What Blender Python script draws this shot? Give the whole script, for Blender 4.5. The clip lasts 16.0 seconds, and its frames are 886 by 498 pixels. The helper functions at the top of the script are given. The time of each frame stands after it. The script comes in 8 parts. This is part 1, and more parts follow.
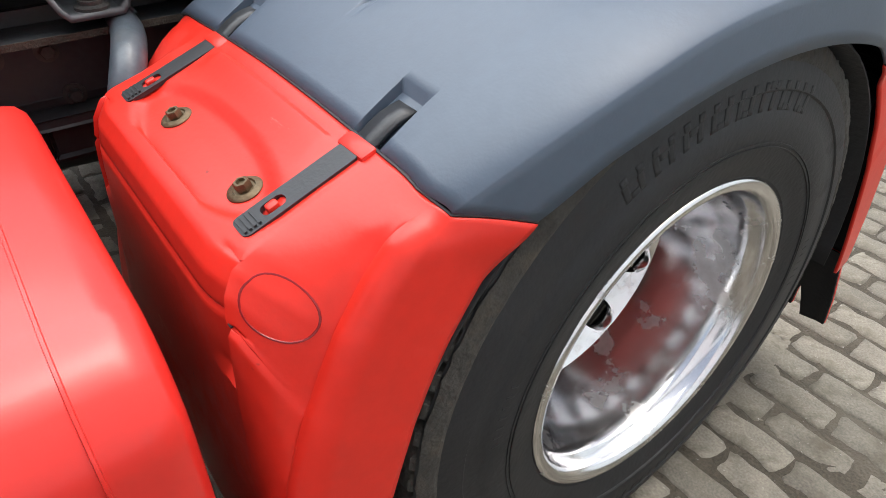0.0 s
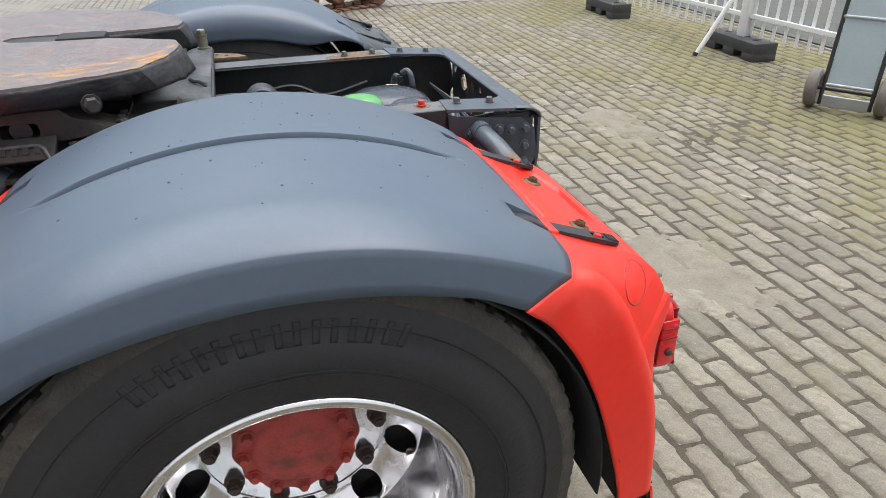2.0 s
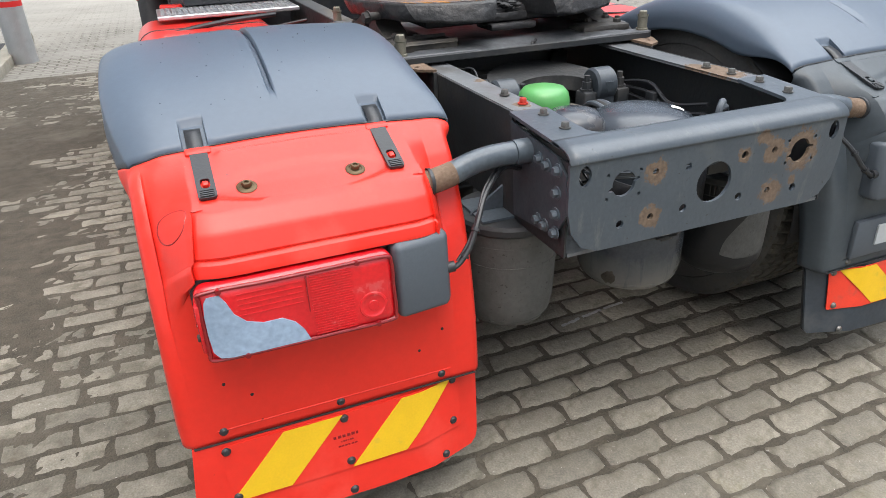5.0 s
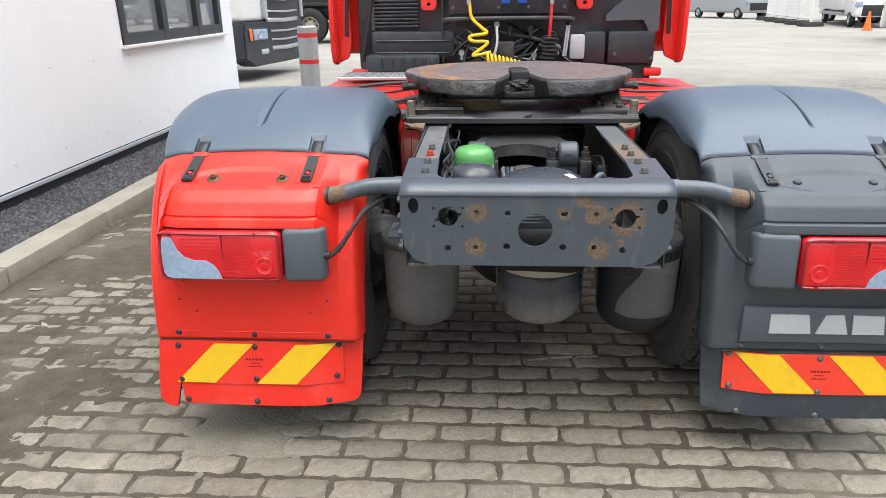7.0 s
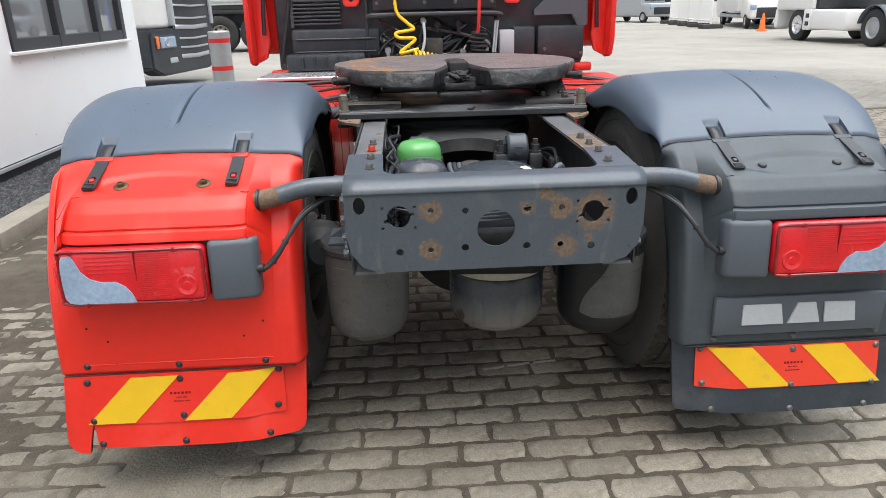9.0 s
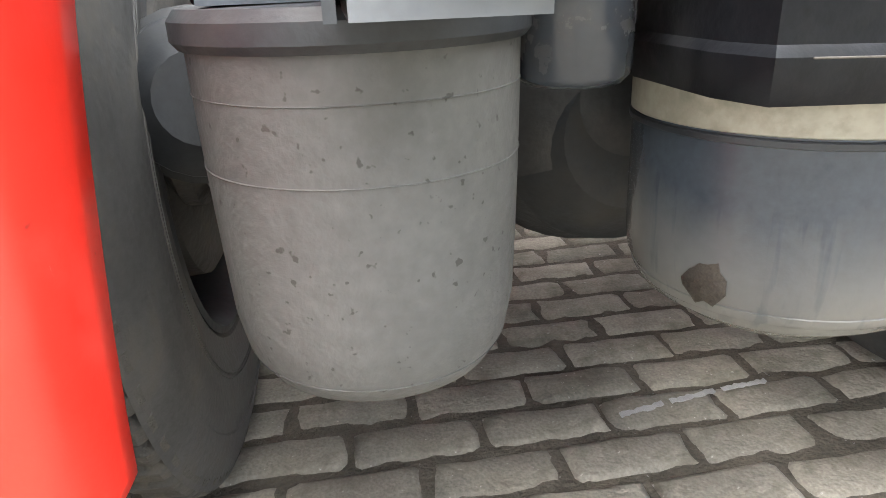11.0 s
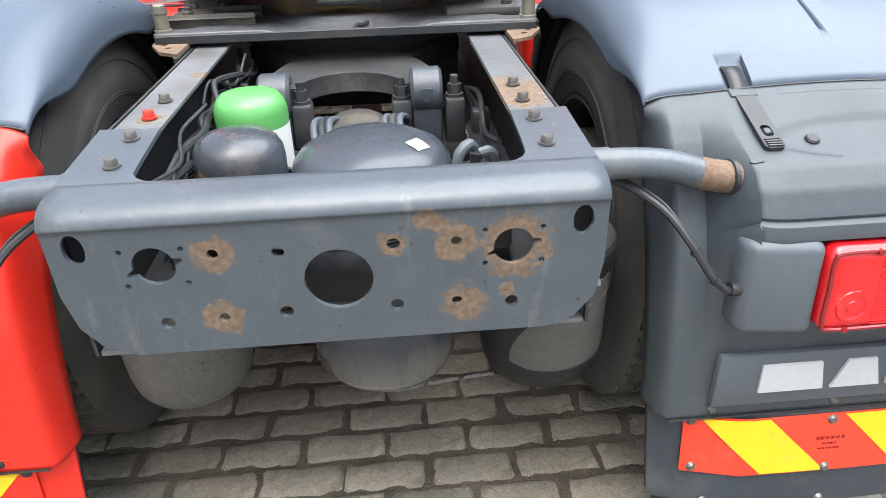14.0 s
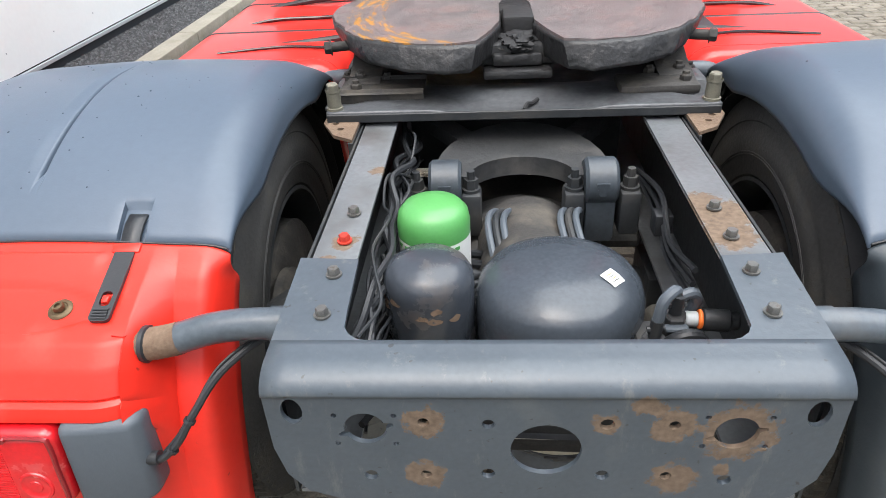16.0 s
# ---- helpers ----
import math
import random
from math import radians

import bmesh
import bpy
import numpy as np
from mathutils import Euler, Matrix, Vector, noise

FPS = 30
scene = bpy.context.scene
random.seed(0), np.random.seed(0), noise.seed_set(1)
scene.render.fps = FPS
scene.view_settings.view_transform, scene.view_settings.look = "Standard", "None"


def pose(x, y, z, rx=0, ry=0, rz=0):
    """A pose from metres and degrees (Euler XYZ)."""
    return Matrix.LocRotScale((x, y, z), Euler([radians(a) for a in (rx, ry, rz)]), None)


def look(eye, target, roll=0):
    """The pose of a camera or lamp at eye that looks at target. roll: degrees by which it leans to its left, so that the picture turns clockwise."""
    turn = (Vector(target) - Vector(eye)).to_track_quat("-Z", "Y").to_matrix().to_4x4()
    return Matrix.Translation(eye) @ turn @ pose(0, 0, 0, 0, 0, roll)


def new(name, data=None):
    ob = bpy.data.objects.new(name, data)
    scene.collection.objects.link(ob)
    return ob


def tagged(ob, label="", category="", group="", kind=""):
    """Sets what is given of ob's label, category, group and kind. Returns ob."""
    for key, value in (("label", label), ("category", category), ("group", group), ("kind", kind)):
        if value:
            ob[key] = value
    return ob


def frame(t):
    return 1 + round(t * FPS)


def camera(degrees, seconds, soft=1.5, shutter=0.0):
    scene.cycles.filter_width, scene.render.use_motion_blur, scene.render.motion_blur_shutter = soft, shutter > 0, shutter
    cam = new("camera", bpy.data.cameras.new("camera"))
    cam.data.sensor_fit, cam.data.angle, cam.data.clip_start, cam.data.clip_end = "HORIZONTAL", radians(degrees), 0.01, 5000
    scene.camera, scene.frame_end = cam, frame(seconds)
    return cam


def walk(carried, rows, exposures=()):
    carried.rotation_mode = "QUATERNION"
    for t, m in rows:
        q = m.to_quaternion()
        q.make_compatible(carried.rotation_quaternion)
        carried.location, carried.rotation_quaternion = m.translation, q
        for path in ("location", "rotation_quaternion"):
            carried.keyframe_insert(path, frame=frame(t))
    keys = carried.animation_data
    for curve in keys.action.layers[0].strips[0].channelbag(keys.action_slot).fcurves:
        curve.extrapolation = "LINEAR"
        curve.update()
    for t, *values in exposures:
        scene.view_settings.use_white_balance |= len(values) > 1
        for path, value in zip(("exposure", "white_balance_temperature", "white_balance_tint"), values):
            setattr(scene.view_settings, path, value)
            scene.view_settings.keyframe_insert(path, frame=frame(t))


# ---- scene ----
from mathutils.bvhtree import BVHTree

cam = camera(67.2, 16.0, soft=0.7)
PATH = [
    (0, (-1.612, 1.542, 1.278), (-0.34, 0.57, 0.079), 1.0),
    (0.5, (-1.729, 1.492, 1.453), (-0.389, 0.633, 0.242), -0.2),
    (1, (-1.907, 1.367, 1.547), (-0.456, 0.581, 0.417), -0.5),
    (1.5, (-1.938, 1.105, 1.504), (-0.372, 0.355, 0.511), -0.5),
    (2, (-1.997, 0.769, 1.479), (-0.325, 0.267, 0.503), -0.8),
    (2.5, (-2.059, 0.422, 1.469), (-0.319, 0.249, 0.499), -1.3),
    (3, (-1.956, 0.072, 1.41), (-0.224, 0.306, 0.437), -1.6),
    (3.5, (-1.86, -0.288, 1.384), (-0.252, 0.39, 0.407), -1.8),
    (3.7, (-1.815, -0.413, 1.367), (-0.315, 0.477, 0.389), -1.7),
    (5.8, (-0.558, -1.326, 1.37), (-0.251, 0.457, 0.519), -1.4),
    (6, (-0.45, -1.364, 1.367), (-0.199, 0.434, 0.528), -1.1),
    (6.5, (-0.227, -1.54, 1.381), (-0.216, 0.303, 0.604), -0.6),
    (7, (-0.153, -1.8, 1.419), (-0.267, 0.069, 0.716), -0.7),
    (7.5, (-0.157, -1.98, 1.443), (-0.234, -0.106, 0.748), -1.4),
    (8, (-0.179, -2.023, 1.437), (-0.112, -0.146, 0.75), -1.6),
    (8.2, (-0.171, -2.015, 1.438), (-0.095, -0.135, 0.76), -1.5),
    (10.3, (-0.39, -0.499, 0.881), (-0.157, 1.356, 0.172), -2.4),
    (10.5, (-0.397, -0.383, 0.798), (-0.147, 1.469, 0.086), -2.7),
    (11, (-0.371, -0.233, 0.692), (-0.111, 1.607, -0.048), -2.3),
    (11.5, (-0.162, -0.215, 0.685), (0.082, 1.606, -0.106), -2.0),
    (12, (0.05, -0.203, 0.692), (0.284, 1.582, -0.178), -3.4),
    (12.5, (0.175, -0.19, 0.696), (0.575, 1.524, -0.254), -3.4),
    (13, (0.1, -0.293, 0.822), (0.633, 1.361, -0.167), -3.2),
    (13.5, (0.044, -0.606, 1.11), (0.539, 1.055, 0.111), -1.4),
    (14, (0.09, -0.811, 1.304), (0.216, 0.92, 0.311), -1.6),
    (14.5, (0.089, -0.874, 1.447), (-0.113, 0.789, 0.356), -2.1),
    (15, (0.056, -0.88, 1.535), (-0.312, 0.745, 0.429), -2.3),
    (15.5, (-0.04, -0.819, 1.548), (-0.398, 0.828, 0.471), -3.2),
    (16, (-0.074, -0.637, 1.531), (-0.214, 1.052, 0.469), -3.2),
]
EXPOSURES = [(0, 0.9), (2.5, 0.85), (3.7, 0.8), (5.8, 1.06), (6.5, 1.08), (7, 1.03), (7.5, 0.88), (8.2, 0.78), (9.6, 1.15), (10.3, 1.9), (10.7, 2.55), (11.1, 3.05), (12.0, 3.35), (12.6, 3.5), (13.0, 3.05), (13.5, 2.15), (14.0, 1.7), (14.5, 1.4), (15.2, 1.22), (16.0, 1.2)]
walk(cam, [(t, look(e, g, r)) for t, e, g, r in PATH], EXPOSURES)

# ---- light: an overcast day ----
world = bpy.data.worlds.new("overcast_sky")
scene.world = world
world.use_nodes = True
wn, wl = world.node_tree.nodes, world.node_tree.links
sky = wn.new("ShaderNodeTexSky")
sky.sky_type, sky.sun_disc = "NISHITA", False
sky.sun_elevation, sky.sun_rotation = radians(68), radians(200)
sky.air_density, sky.dust_density, sky.ozone_density = 1.0, 5.0, 1.0
grey = wn.new("ShaderNodeHueSaturation")
grey.inputs["Saturation"].default_value = 0.55
wl.new(sky.outputs[0], grey.inputs["Color"])
wl.new(grey.outputs[0], wn["Background"].inputs["Color"])
wn["Background"].inputs["Strength"].default_value = 0.118
sun = bpy.data.lights.new("sun", "SUN")
sun.energy, sun.angle, sun.color = 2.25, radians(70), (0.955, 0.985, 1.0)
sun_ob = new("sun", sun)
sun_ob.matrix_world = look((3.2, 0.6, 9), (0, 0, 0))


# ---- materials ----
def mat(name, col, rough=0.5, metal=0.0, var=0.12, scale=6.0, bump=0.0, bscale=60.0, dirt=None, dirt_amt=0.4, dirt_scale=3.0,
        coat=0.0, spec=0.5, rand=0.0, island=False, trans=0.0, specks=None, speck_scale=60.0, speck_cut=0.66):
    """A procedural surface: base colour, broad and fine variation, dirt patches and fine relief."""
    m = bpy.data.materials.new(name)
    m.use_nodes = True
    n, l = m.node_tree.nodes, m.node_tree.links
    b = n["Principled BSDF"]
    b.inputs["Roughness"].default_value = rough
    b.inputs["Metallic"].default_value = metal
    b.inputs["Specular IOR Level"].default_value = spec
    b.inputs["Coat Weight"].default_value = coat
    b.inputs["Coat Roughness"].default_value = 0.12
    b.inputs["Transmission Weight"].default_value = trans
    co = n.new("ShaderNodeTexCoord")
    big = n.new("ShaderNodeTexNoise")
    big.inputs["Scale"].default_value, big.inputs["Detail"].default_value = scale, 6
    fine = n.new("ShaderNodeTexNoise")
    fine.inputs["Scale"].default_value, fine.inputs["Detail"].default_value = scale * 12, 4
    add = n.new("ShaderNodeMath")
    add.operation = "ADD"
    l.new(co.outputs["Object"], big.inputs["Vector"])
    l.new(co.outputs["Object"], fine.inputs["Vector"])
    l.new(big.outputs["Fac"], add.inputs[0])
    l.new(fine.outputs["Fac"], add.inputs[1])
    rng = n.new("ShaderNodeMapRange")
    rng.inputs["From Min"].default_value, rng.inputs["From Max"].default_value = 0.6, 1.4
    rng.inputs["To Min"].default_value, rng.inputs["To Max"].default_value = 1 - var, 1 + var
    l.new(add.outputs[0], rng.inputs["Value"])
    val = n.new("ShaderNodeHueSaturation")
    val.inputs["Color"].default_value = (*col, 1)
    last = rng.outputs[0]
    if rand:
        src = n.new("ShaderNodeNewGeometry") if island else n.new("ShaderNodeObjectInfo")
        r2 = n.new("ShaderNodeMapRange")
        r2.inputs["To Min"].default_value, r2.inputs["To Max"].default_value = 1 - rand, 1 + rand
        l.new(src.outputs["Random Per Island" if island else "Random"], r2.inputs["Value"])
        mul = n.new("ShaderNodeMath")
        mul.operation = "MULTIPLY"
        l.new(last, mul.inputs[0])
        l.new(r2.outputs[0], mul.inputs[1])
        last = mul.outputs[0]
    l.new(last, val.inputs["Value"])
    out = val.outputs[0]
    if dirt is not None:
        dn = n.new("ShaderNodeTexNoise")
        dn.inputs["Scale"].default_value, dn.inputs["Detail"].default_value = dirt_scale, 8
        dn.inputs["Roughness"].default_value = 0.65
        l.new(co.outputs["Object"], dn.inputs["Vector"])
        dr = n.new("ShaderNodeMapRange")
        dr.inputs["From Min"].default_value = 0.62 - dirt_amt * 0.3
        dr.inputs["From Max"].default_value = 0.78 - dirt_amt * 0.2
        l.new(dn.outputs["Fac"], dr.inputs["Value"])
        mix = n.new("ShaderNodeMix")
        mix.data_type = "RGBA"
        mix.inputs[7].default_value = (*dirt, 1)
        l.new(dr.outputs[0], mix.inputs[0])
        l.new(out, mix.inputs[6])
        out = mix.outputs[2]
        rr = n.new("ShaderNodeMapRange")
        rr.inputs["To Min"].default_value, rr.inputs["To Max"].default_value = rough, min(1, rough + 0.3)
        l.new(dr.outputs[0], rr.inputs["Value"])
        l.new(rr.outputs[0], b.inputs["Roughness"])
    if specks is not None:
        sn = n.new("ShaderNodeTexNoise")
        sn.inputs["Scale"].default_value, sn.inputs["Detail"].default_value = speck_scale, 2
        l.new(co.outputs["Object"], sn.inputs["Vector"])
        sr = n.new("ShaderNodeMapRange")
        sr.inputs["From Min"].default_value, sr.inputs["From Max"].default_value = speck_cut, speck_cut + 0.05
        l.new(sn.outputs["Fac"], sr.inputs["Value"])
        sm = n.new("ShaderNodeMix")
        sm.data_type = "RGBA"
        sm.inputs[7].default_value = (*specks, 1)
        l.new(sr.outputs[0], sm.inputs[0])
        l.new(out, sm.inputs[6])
        out = sm.outputs[2]
    l.new(out, b.inputs["Base Color"])
    if bump:
        bt = n.new("ShaderNodeTexNoise")
        bt.inputs["Scale"].default_value, bt.inputs["Detail"].default_value = bscale, 5
        l.new(co.outputs["Object"], bt.inputs["Vector"])
        bp = n.new("ShaderNodeBump")
        bp.inputs["Strength"].default_value, bp.inputs["Distance"].default_value = bump, 0.01
        l.new(bt.outputs["Fac"], bp.inputs["Height"])
        l.new(bp.outputs[0], b.inputs["Normal"])
    return m


RED = mat("red_plastic", (0.72, 0.029, 0.017), 0.31, var=0.06, scale=4, bump=0.03, bscale=120, dirt=(0.80, 0.065, 0.045), dirt_amt=0.22, dirt_scale=4, spec=0.42, specks=(0.22, 0.02, 0.015), speck_scale=42, speck_cut=0.755)
CABRED = mat("red_paint", (0.74, 0.03, 0.022), 0.3, var=0.05, scale=3, coat=0.3)
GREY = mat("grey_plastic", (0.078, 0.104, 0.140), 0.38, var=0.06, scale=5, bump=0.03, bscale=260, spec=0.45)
# end sections: a darker, more matte grey than the arches
GREYEND = mat("matte_dark_grey_plastic", (0.046, 0.058, 0.068), 0.48, var=0.14, scale=5, bump=0.06, bscale=200, dirt=(0.072, 0.082, 0.088), dirt_amt=0.25, dirt_scale=5)
FLAPGREY = mat("dark_blue_grey_flap", (0.028, 0.036, 0.046), 0.42, var=0.25, scale=7, bump=0.08, bscale=60, dirt=(0.07, 0.075, 0.078), dirt_amt=0.3, dirt_scale=8)
SIDEPLATE = mat("dark_frame_paint", (0.045, 0.055, 0.066), 0.4, var=0.3, scale=9, bump=0.1, bscale=40)
DUSTRUB = mat("dusty_grey_rubber", (0.17, 0.155, 0.135), 0.85, var=0.25, scale=12, bump=0.3, bscale=60)
PALESAND = mat("pale_sand", (0.195, 0.178, 0.142), 0.95, var=0.35, scale=12, bump=0.6, bscale=90, dirt=(0.13, 0.115, 0.088), dirt_amt=0.4, dirt_scale=6, specks=(0.32, 0.30, 0.26), speck_scale=80, speck_cut=0.71)
SCUFFGREY = mat("pale_scuff", (0.30, 0.30, 0.29), 0.8, var=0.3, scale=40)
DKGREY = mat("grey_cap_plastic", (0.075, 0.09, 0.107), 0.5, var=0.06, scale=9, bump=0.06, bscale=200)
FRAME = mat("grey_frame_paint", (0.076, 0.094, 0.112), 0.28, var=0.3, scale=9, bump=0.08, bscale=40, dirt=(0.12, 0.125, 0.13), dirt_amt=0.3, dirt_scale=7)
DARK = mat("dark_chassis_paint", (0.022, 0.025, 0.028), 0.55, var=0.3, scale=8, bump=0.12, bscale=60, dirt=(0.05, 0.047, 0.043), dirt_amt=0.4, dirt_scale=8)
MUD = mat("dark_mud", (0.045, 0.036, 0.027), 0.9, var=0.4, scale=40, bump=0.6, bscale=120)
MOUNT = mat("greasy_mounting_plate", (0.075, 0.079, 0.085), 0.38, spec=0.5, var=0.45, scale=6, bump=0.15, bscale=30, dirt=(0.012, 0.012, 0.012), dirt_amt=0.55, dirt_scale=4)
HOSEBLK = mat("glossy_black_hose", (0.012, 0.012, 0.013), 0.22, var=0.1, spec=0.7)
DUSTYDARK = mat("dusty_dark_casting", (0.03, 0.031, 0.032), 0.5, var=0.35, scale=9, bump=0.25, bscale=50, dirt=(0.085, 0.08, 0.074), dirt_amt=0.35, dirt_scale=6)
RUST = mat("rust", (0.155, 0.105, 0.07), 0.85, var=0.35, scale=14, bump=0.3, bscale=120, dirt=(0.12, 0.075, 0.05), dirt_amt=0.4, dirt_scale=30)
BOLT = mat("dirty_bolt_steel", (0.15, 0.148, 0.14), 0.4, metal=0.6, var=0.3, scale=60, dirt=(0.09, 0.06, 0.035), dirt_amt=0.2, dirt_scale=60)
BRASS = mat("corroded_bolt", (0.115, 0.083, 0.045), 0.5, metal=0.6, var=0.35, scale=70, bump=0.2, bscale=200)
PALEBOLT = mat("pale_spacer_steel", (0.20, 0.19, 0.15), 0.5, metal=0.4, var=0.3, scale=50)
REDBOLT = mat("red_painted_bolt", (0.45, 0.035, 0.02), 0.45, var=0.3, scale=60)
BLACK = mat("black_plastic", (0.022, 0.024, 0.027), 0.42, var=0.15, scale=20, bump=0.08, bscale=150)
RUBBER = mat("tyre_rubber", (0.017, 0.0175, 0.019), 0.56, var=0.25, scale=9, bump=0.12, bscale=120, dirt=(0.034, 0.033, 0.031), dirt_amt=0.25, dirt_scale=7)
# dust, plus a paler base painted in to offset shade under the arches
DUSTPALERUBBER = mat("dusty_paled_tyre_rubber", (0.052, 0.051, 0.049), 0.7, var=0.3, scale=9, bump=0.15, bscale=110, dirt=(0.085, 0.078, 0.066), dirt_amt=0.35, dirt_scale=9)
TREAD = mat("worn_tread_rubber", (0.055, 0.051, 0.044), 0.85, var=0.35, scale=24, bump=0.5, bscale=90, dirt=(0.095, 0.082, 0.062), dirt_amt=0.35, dirt_scale=22)
INNER = mat("black_liner", (0.012, 0.012, 0.013), 0.7, var=0.2, bump=0.2, bscale=80)
ALU = mat("polished_aluminium", (0.86, 0.86, 0.87), 0.17, metal=1.0, var=0.06, scale=12, dirt=(0.62, 0.61, 0.60), dirt_amt=0.25, dirt_scale=9)
PANBLACK = mat("black_pan_paint", (0.009, 0.010, 0.013), 0.5, var=0.4, scale=8, bump=0.12, bscale=60, dirt=(0.024, 0.025, 0.027), dirt_amt=0.45, dirt_scale=14, spec=0.25)
NUT = mat("rusty_nut", (0.045, 0.028, 0.022), 0.6, var=0.4, scale=60, bump=0.2, bscale=120)
HUBRED = mat("faded_red_hub_paint", (0.38, 0.05, 0.038), 0.55, var=0.25, scale=14, bump=0.2, bscale=60, dirt=(0.16, 0.06, 0.05), dirt_amt=0.4, dirt_scale=18)
BELLOW = mat("dusty_bellow_rubber", (0.078, 0.078, 0.074), 0.7, var=0.2, scale=7, bump=0.2, bscale=90, dirt=(0.075, 0.075, 0.069), dirt_amt=0.35, dirt_scale=6, specks=(0.035, 0.033, 0.03), speck_scale=105, speck_cut=0.675)
BELLOWBLK = mat("clean_bellow_rubber", (0.011, 0.012, 0.014), 0.4, spec=0.35, var=0.15, scale=12, bump=0.08, bscale=80)
TANK = mat("grey_tank_paint", (0.042, 0.049, 0.060), 0.22, var=0.16, scale=8, bump=0.05, bscale=60, dirt=(0.10, 0.085, 0.075), dirt_amt=0.3, dirt_scale=9)
CREAM = mat("cream_band", (0.30, 0.275, 0.215), 0.6, var=0.22, scale=9, dirt=(0.17, 0.155, 0.12), dirt_amt=0.3, dirt_scale=14)
GREEN = mat("green_paint", (0.085, 0.31, 0.085), 0.38, var=0.08, scale=15, coat=0.2)
WHITE = mat("white_label", (0.66, 0.67, 0.65), 0.5, var=0.06, scale=20)
YELLOW = mat("yellow_reflective", (0.74, 0.46, 0.012), 0.4, var=0.07, scale=18, dirt=(0.55, 0.40, 0.05), dirt_amt=0.1, dirt_scale=20)
SIGNRED = mat("red_reflective", (0.72, 0.045, 0.02), 0.42, var=0.08, scale=18, dirt=(0.5, 0.08, 0.05), dirt_amt=0.15, dirt_scale=20)
LENS = mat("red_lens", (0.60, 0.010, 0.016), 0.2, var=0.15, scale=12, coat=0.5, dirt=(0.55, 0.09, 0.09), dirt_amt=0.15, dirt_scale=9)
LENSDK = mat("dark_red_lens", (0.22, 0.006, 0.010), 0.2, var=0.2, scale=20, coat=0.5)
LENSCLR = mat("clear_lens", (0.27, 0.36, 0.48), 0.08, var=0.25, scale=7, coat=0.6)
GREASE = mat("greasy_black_steel", (0.017, 0.017, 0.018), 0.42, spec=0.5, var=0.45, scale=10, bump=0.8, bscale=28, dirt=(0.05, 0.047, 0.045), dirt_amt=0.3, dirt_scale=9)
CAST = mat("dirty_cast_iron", (0.040, 0.038, 0.036), 0.62, spec=0.3, var=0.3, scale=12, bump=0.3, bscale=60, dirt=(0.105, 0.094, 0.078), dirt_amt=0.42, dirt_scale=8)
CABBLACK = mat("black_cab_plastic", (0.026, 0.030, 0.036), 0.42, var=0.3, scale=6, bump=0.06, bscale=40, dirt=(0.070, 0.074, 0.080), dirt_amt=0.35, dirt_scale=4)
SILVER = mat("chequer_plate_aluminium", (0.55, 0.56, 0.57), 0.35, metal=0.8, var=0.1, scale=14)
YHOSE = mat("yellow_hose", (0.85, 0.55, 0.01), 0.35, var=0.05)
RHOSE = mat("red_hose", (0.65, 0.03, 0.03), 0.35, var=0.05)
BLUE = mat("blue_plastic", (0.02, 0.12, 0.55), 0.35, var=0.05)
PALE = mat("pale_plastic", (0.42, 0.45, 0.47), 0.5, var=0.08)
GALV = mat("galvanised_steel", (0.42, 0.44, 0.45), 0.42, metal=0.55, var=0.14, scale=12)
BANDRED = mat("red_band", (0.62, 0.02, 0.02), 0.5, var=0.05)
WALLPAINT = mat("white_wall_panel", (0.91, 0.95, 0.95), 0.4, var=0.025, scale=2, bump=0.015, bscale=30)
ANTHRA = mat("anthracite_frame", (0.032, 0.038, 0.045), 0.4, var=0.06)
GRAVEL = mat("dark_gravel", (0.085, 0.088, 0.092), 0.8, var=0.5, scale=40, rand=0.5, island=True)
GRAVELBED = mat("gravel_bed", (0.035, 0.036, 0.038), 0.9, var=0.5, scale=70, bump=1.0, bscale=90)
KERB = mat("kerb_concrete", (0.28, 0.262, 0.215), 0.85, var=0.2, scale=5, bump=0.25, bscale=120, dirt=(0.22, 0.205, 0.15), dirt_amt=0.45, dirt_scale=3)
WHITEPAINT = mat("white_paint", (0.82, 0.82, 0.80), 0.4, var=0.04, scale=5)
BLOCK = mat("dark_recycled_block", (0.05, 0.05, 0.049), 0.75, var=0.25, scale=14, bump=0.25, bscale=80)
TRACKRUST = mat("rusty_track_steel", (0.19, 0.10, 0.06), 0.75, metal=0.2, var=0.4, scale=8, bump=0.4, bscale=40, dirt=(0.08, 0.05, 0.035), dirt_amt=0.5, dirt_scale=6)
ORANGE = mat("orange_cone", (0.85, 0.18, 0.03), 0.5, var=0.05)
VANGREY = mat("silver_van_paint", (0.40, 0.43, 0.46), 0.3, metal=0.3, var=0.04, coat=0.5)
GLASSDK = mat("dark_vehicle_glass", (0.02, 0.025, 0.03), 0.04, var=0.05, spec=0.8, coat=0.6)
ASPHALT = mat("asphalt", (0.075, 0.077, 0.07), 0.85, var=0.2, scale=3, bump=0.4, bscale=150, dirt=(0.05, 0.06, 0.03), dirt_amt=0.35, dirt_scale=0.8)


PANE = mat("coated_window_glass", (0.34, 0.37, 0.38), 0.02, metal=0.45, var=0.02, spec=0.8)
FROST = mat("cart_panel", (0.42, 0.50, 0.52), 0.25, var=0.06, scale=5, spec=0.5)


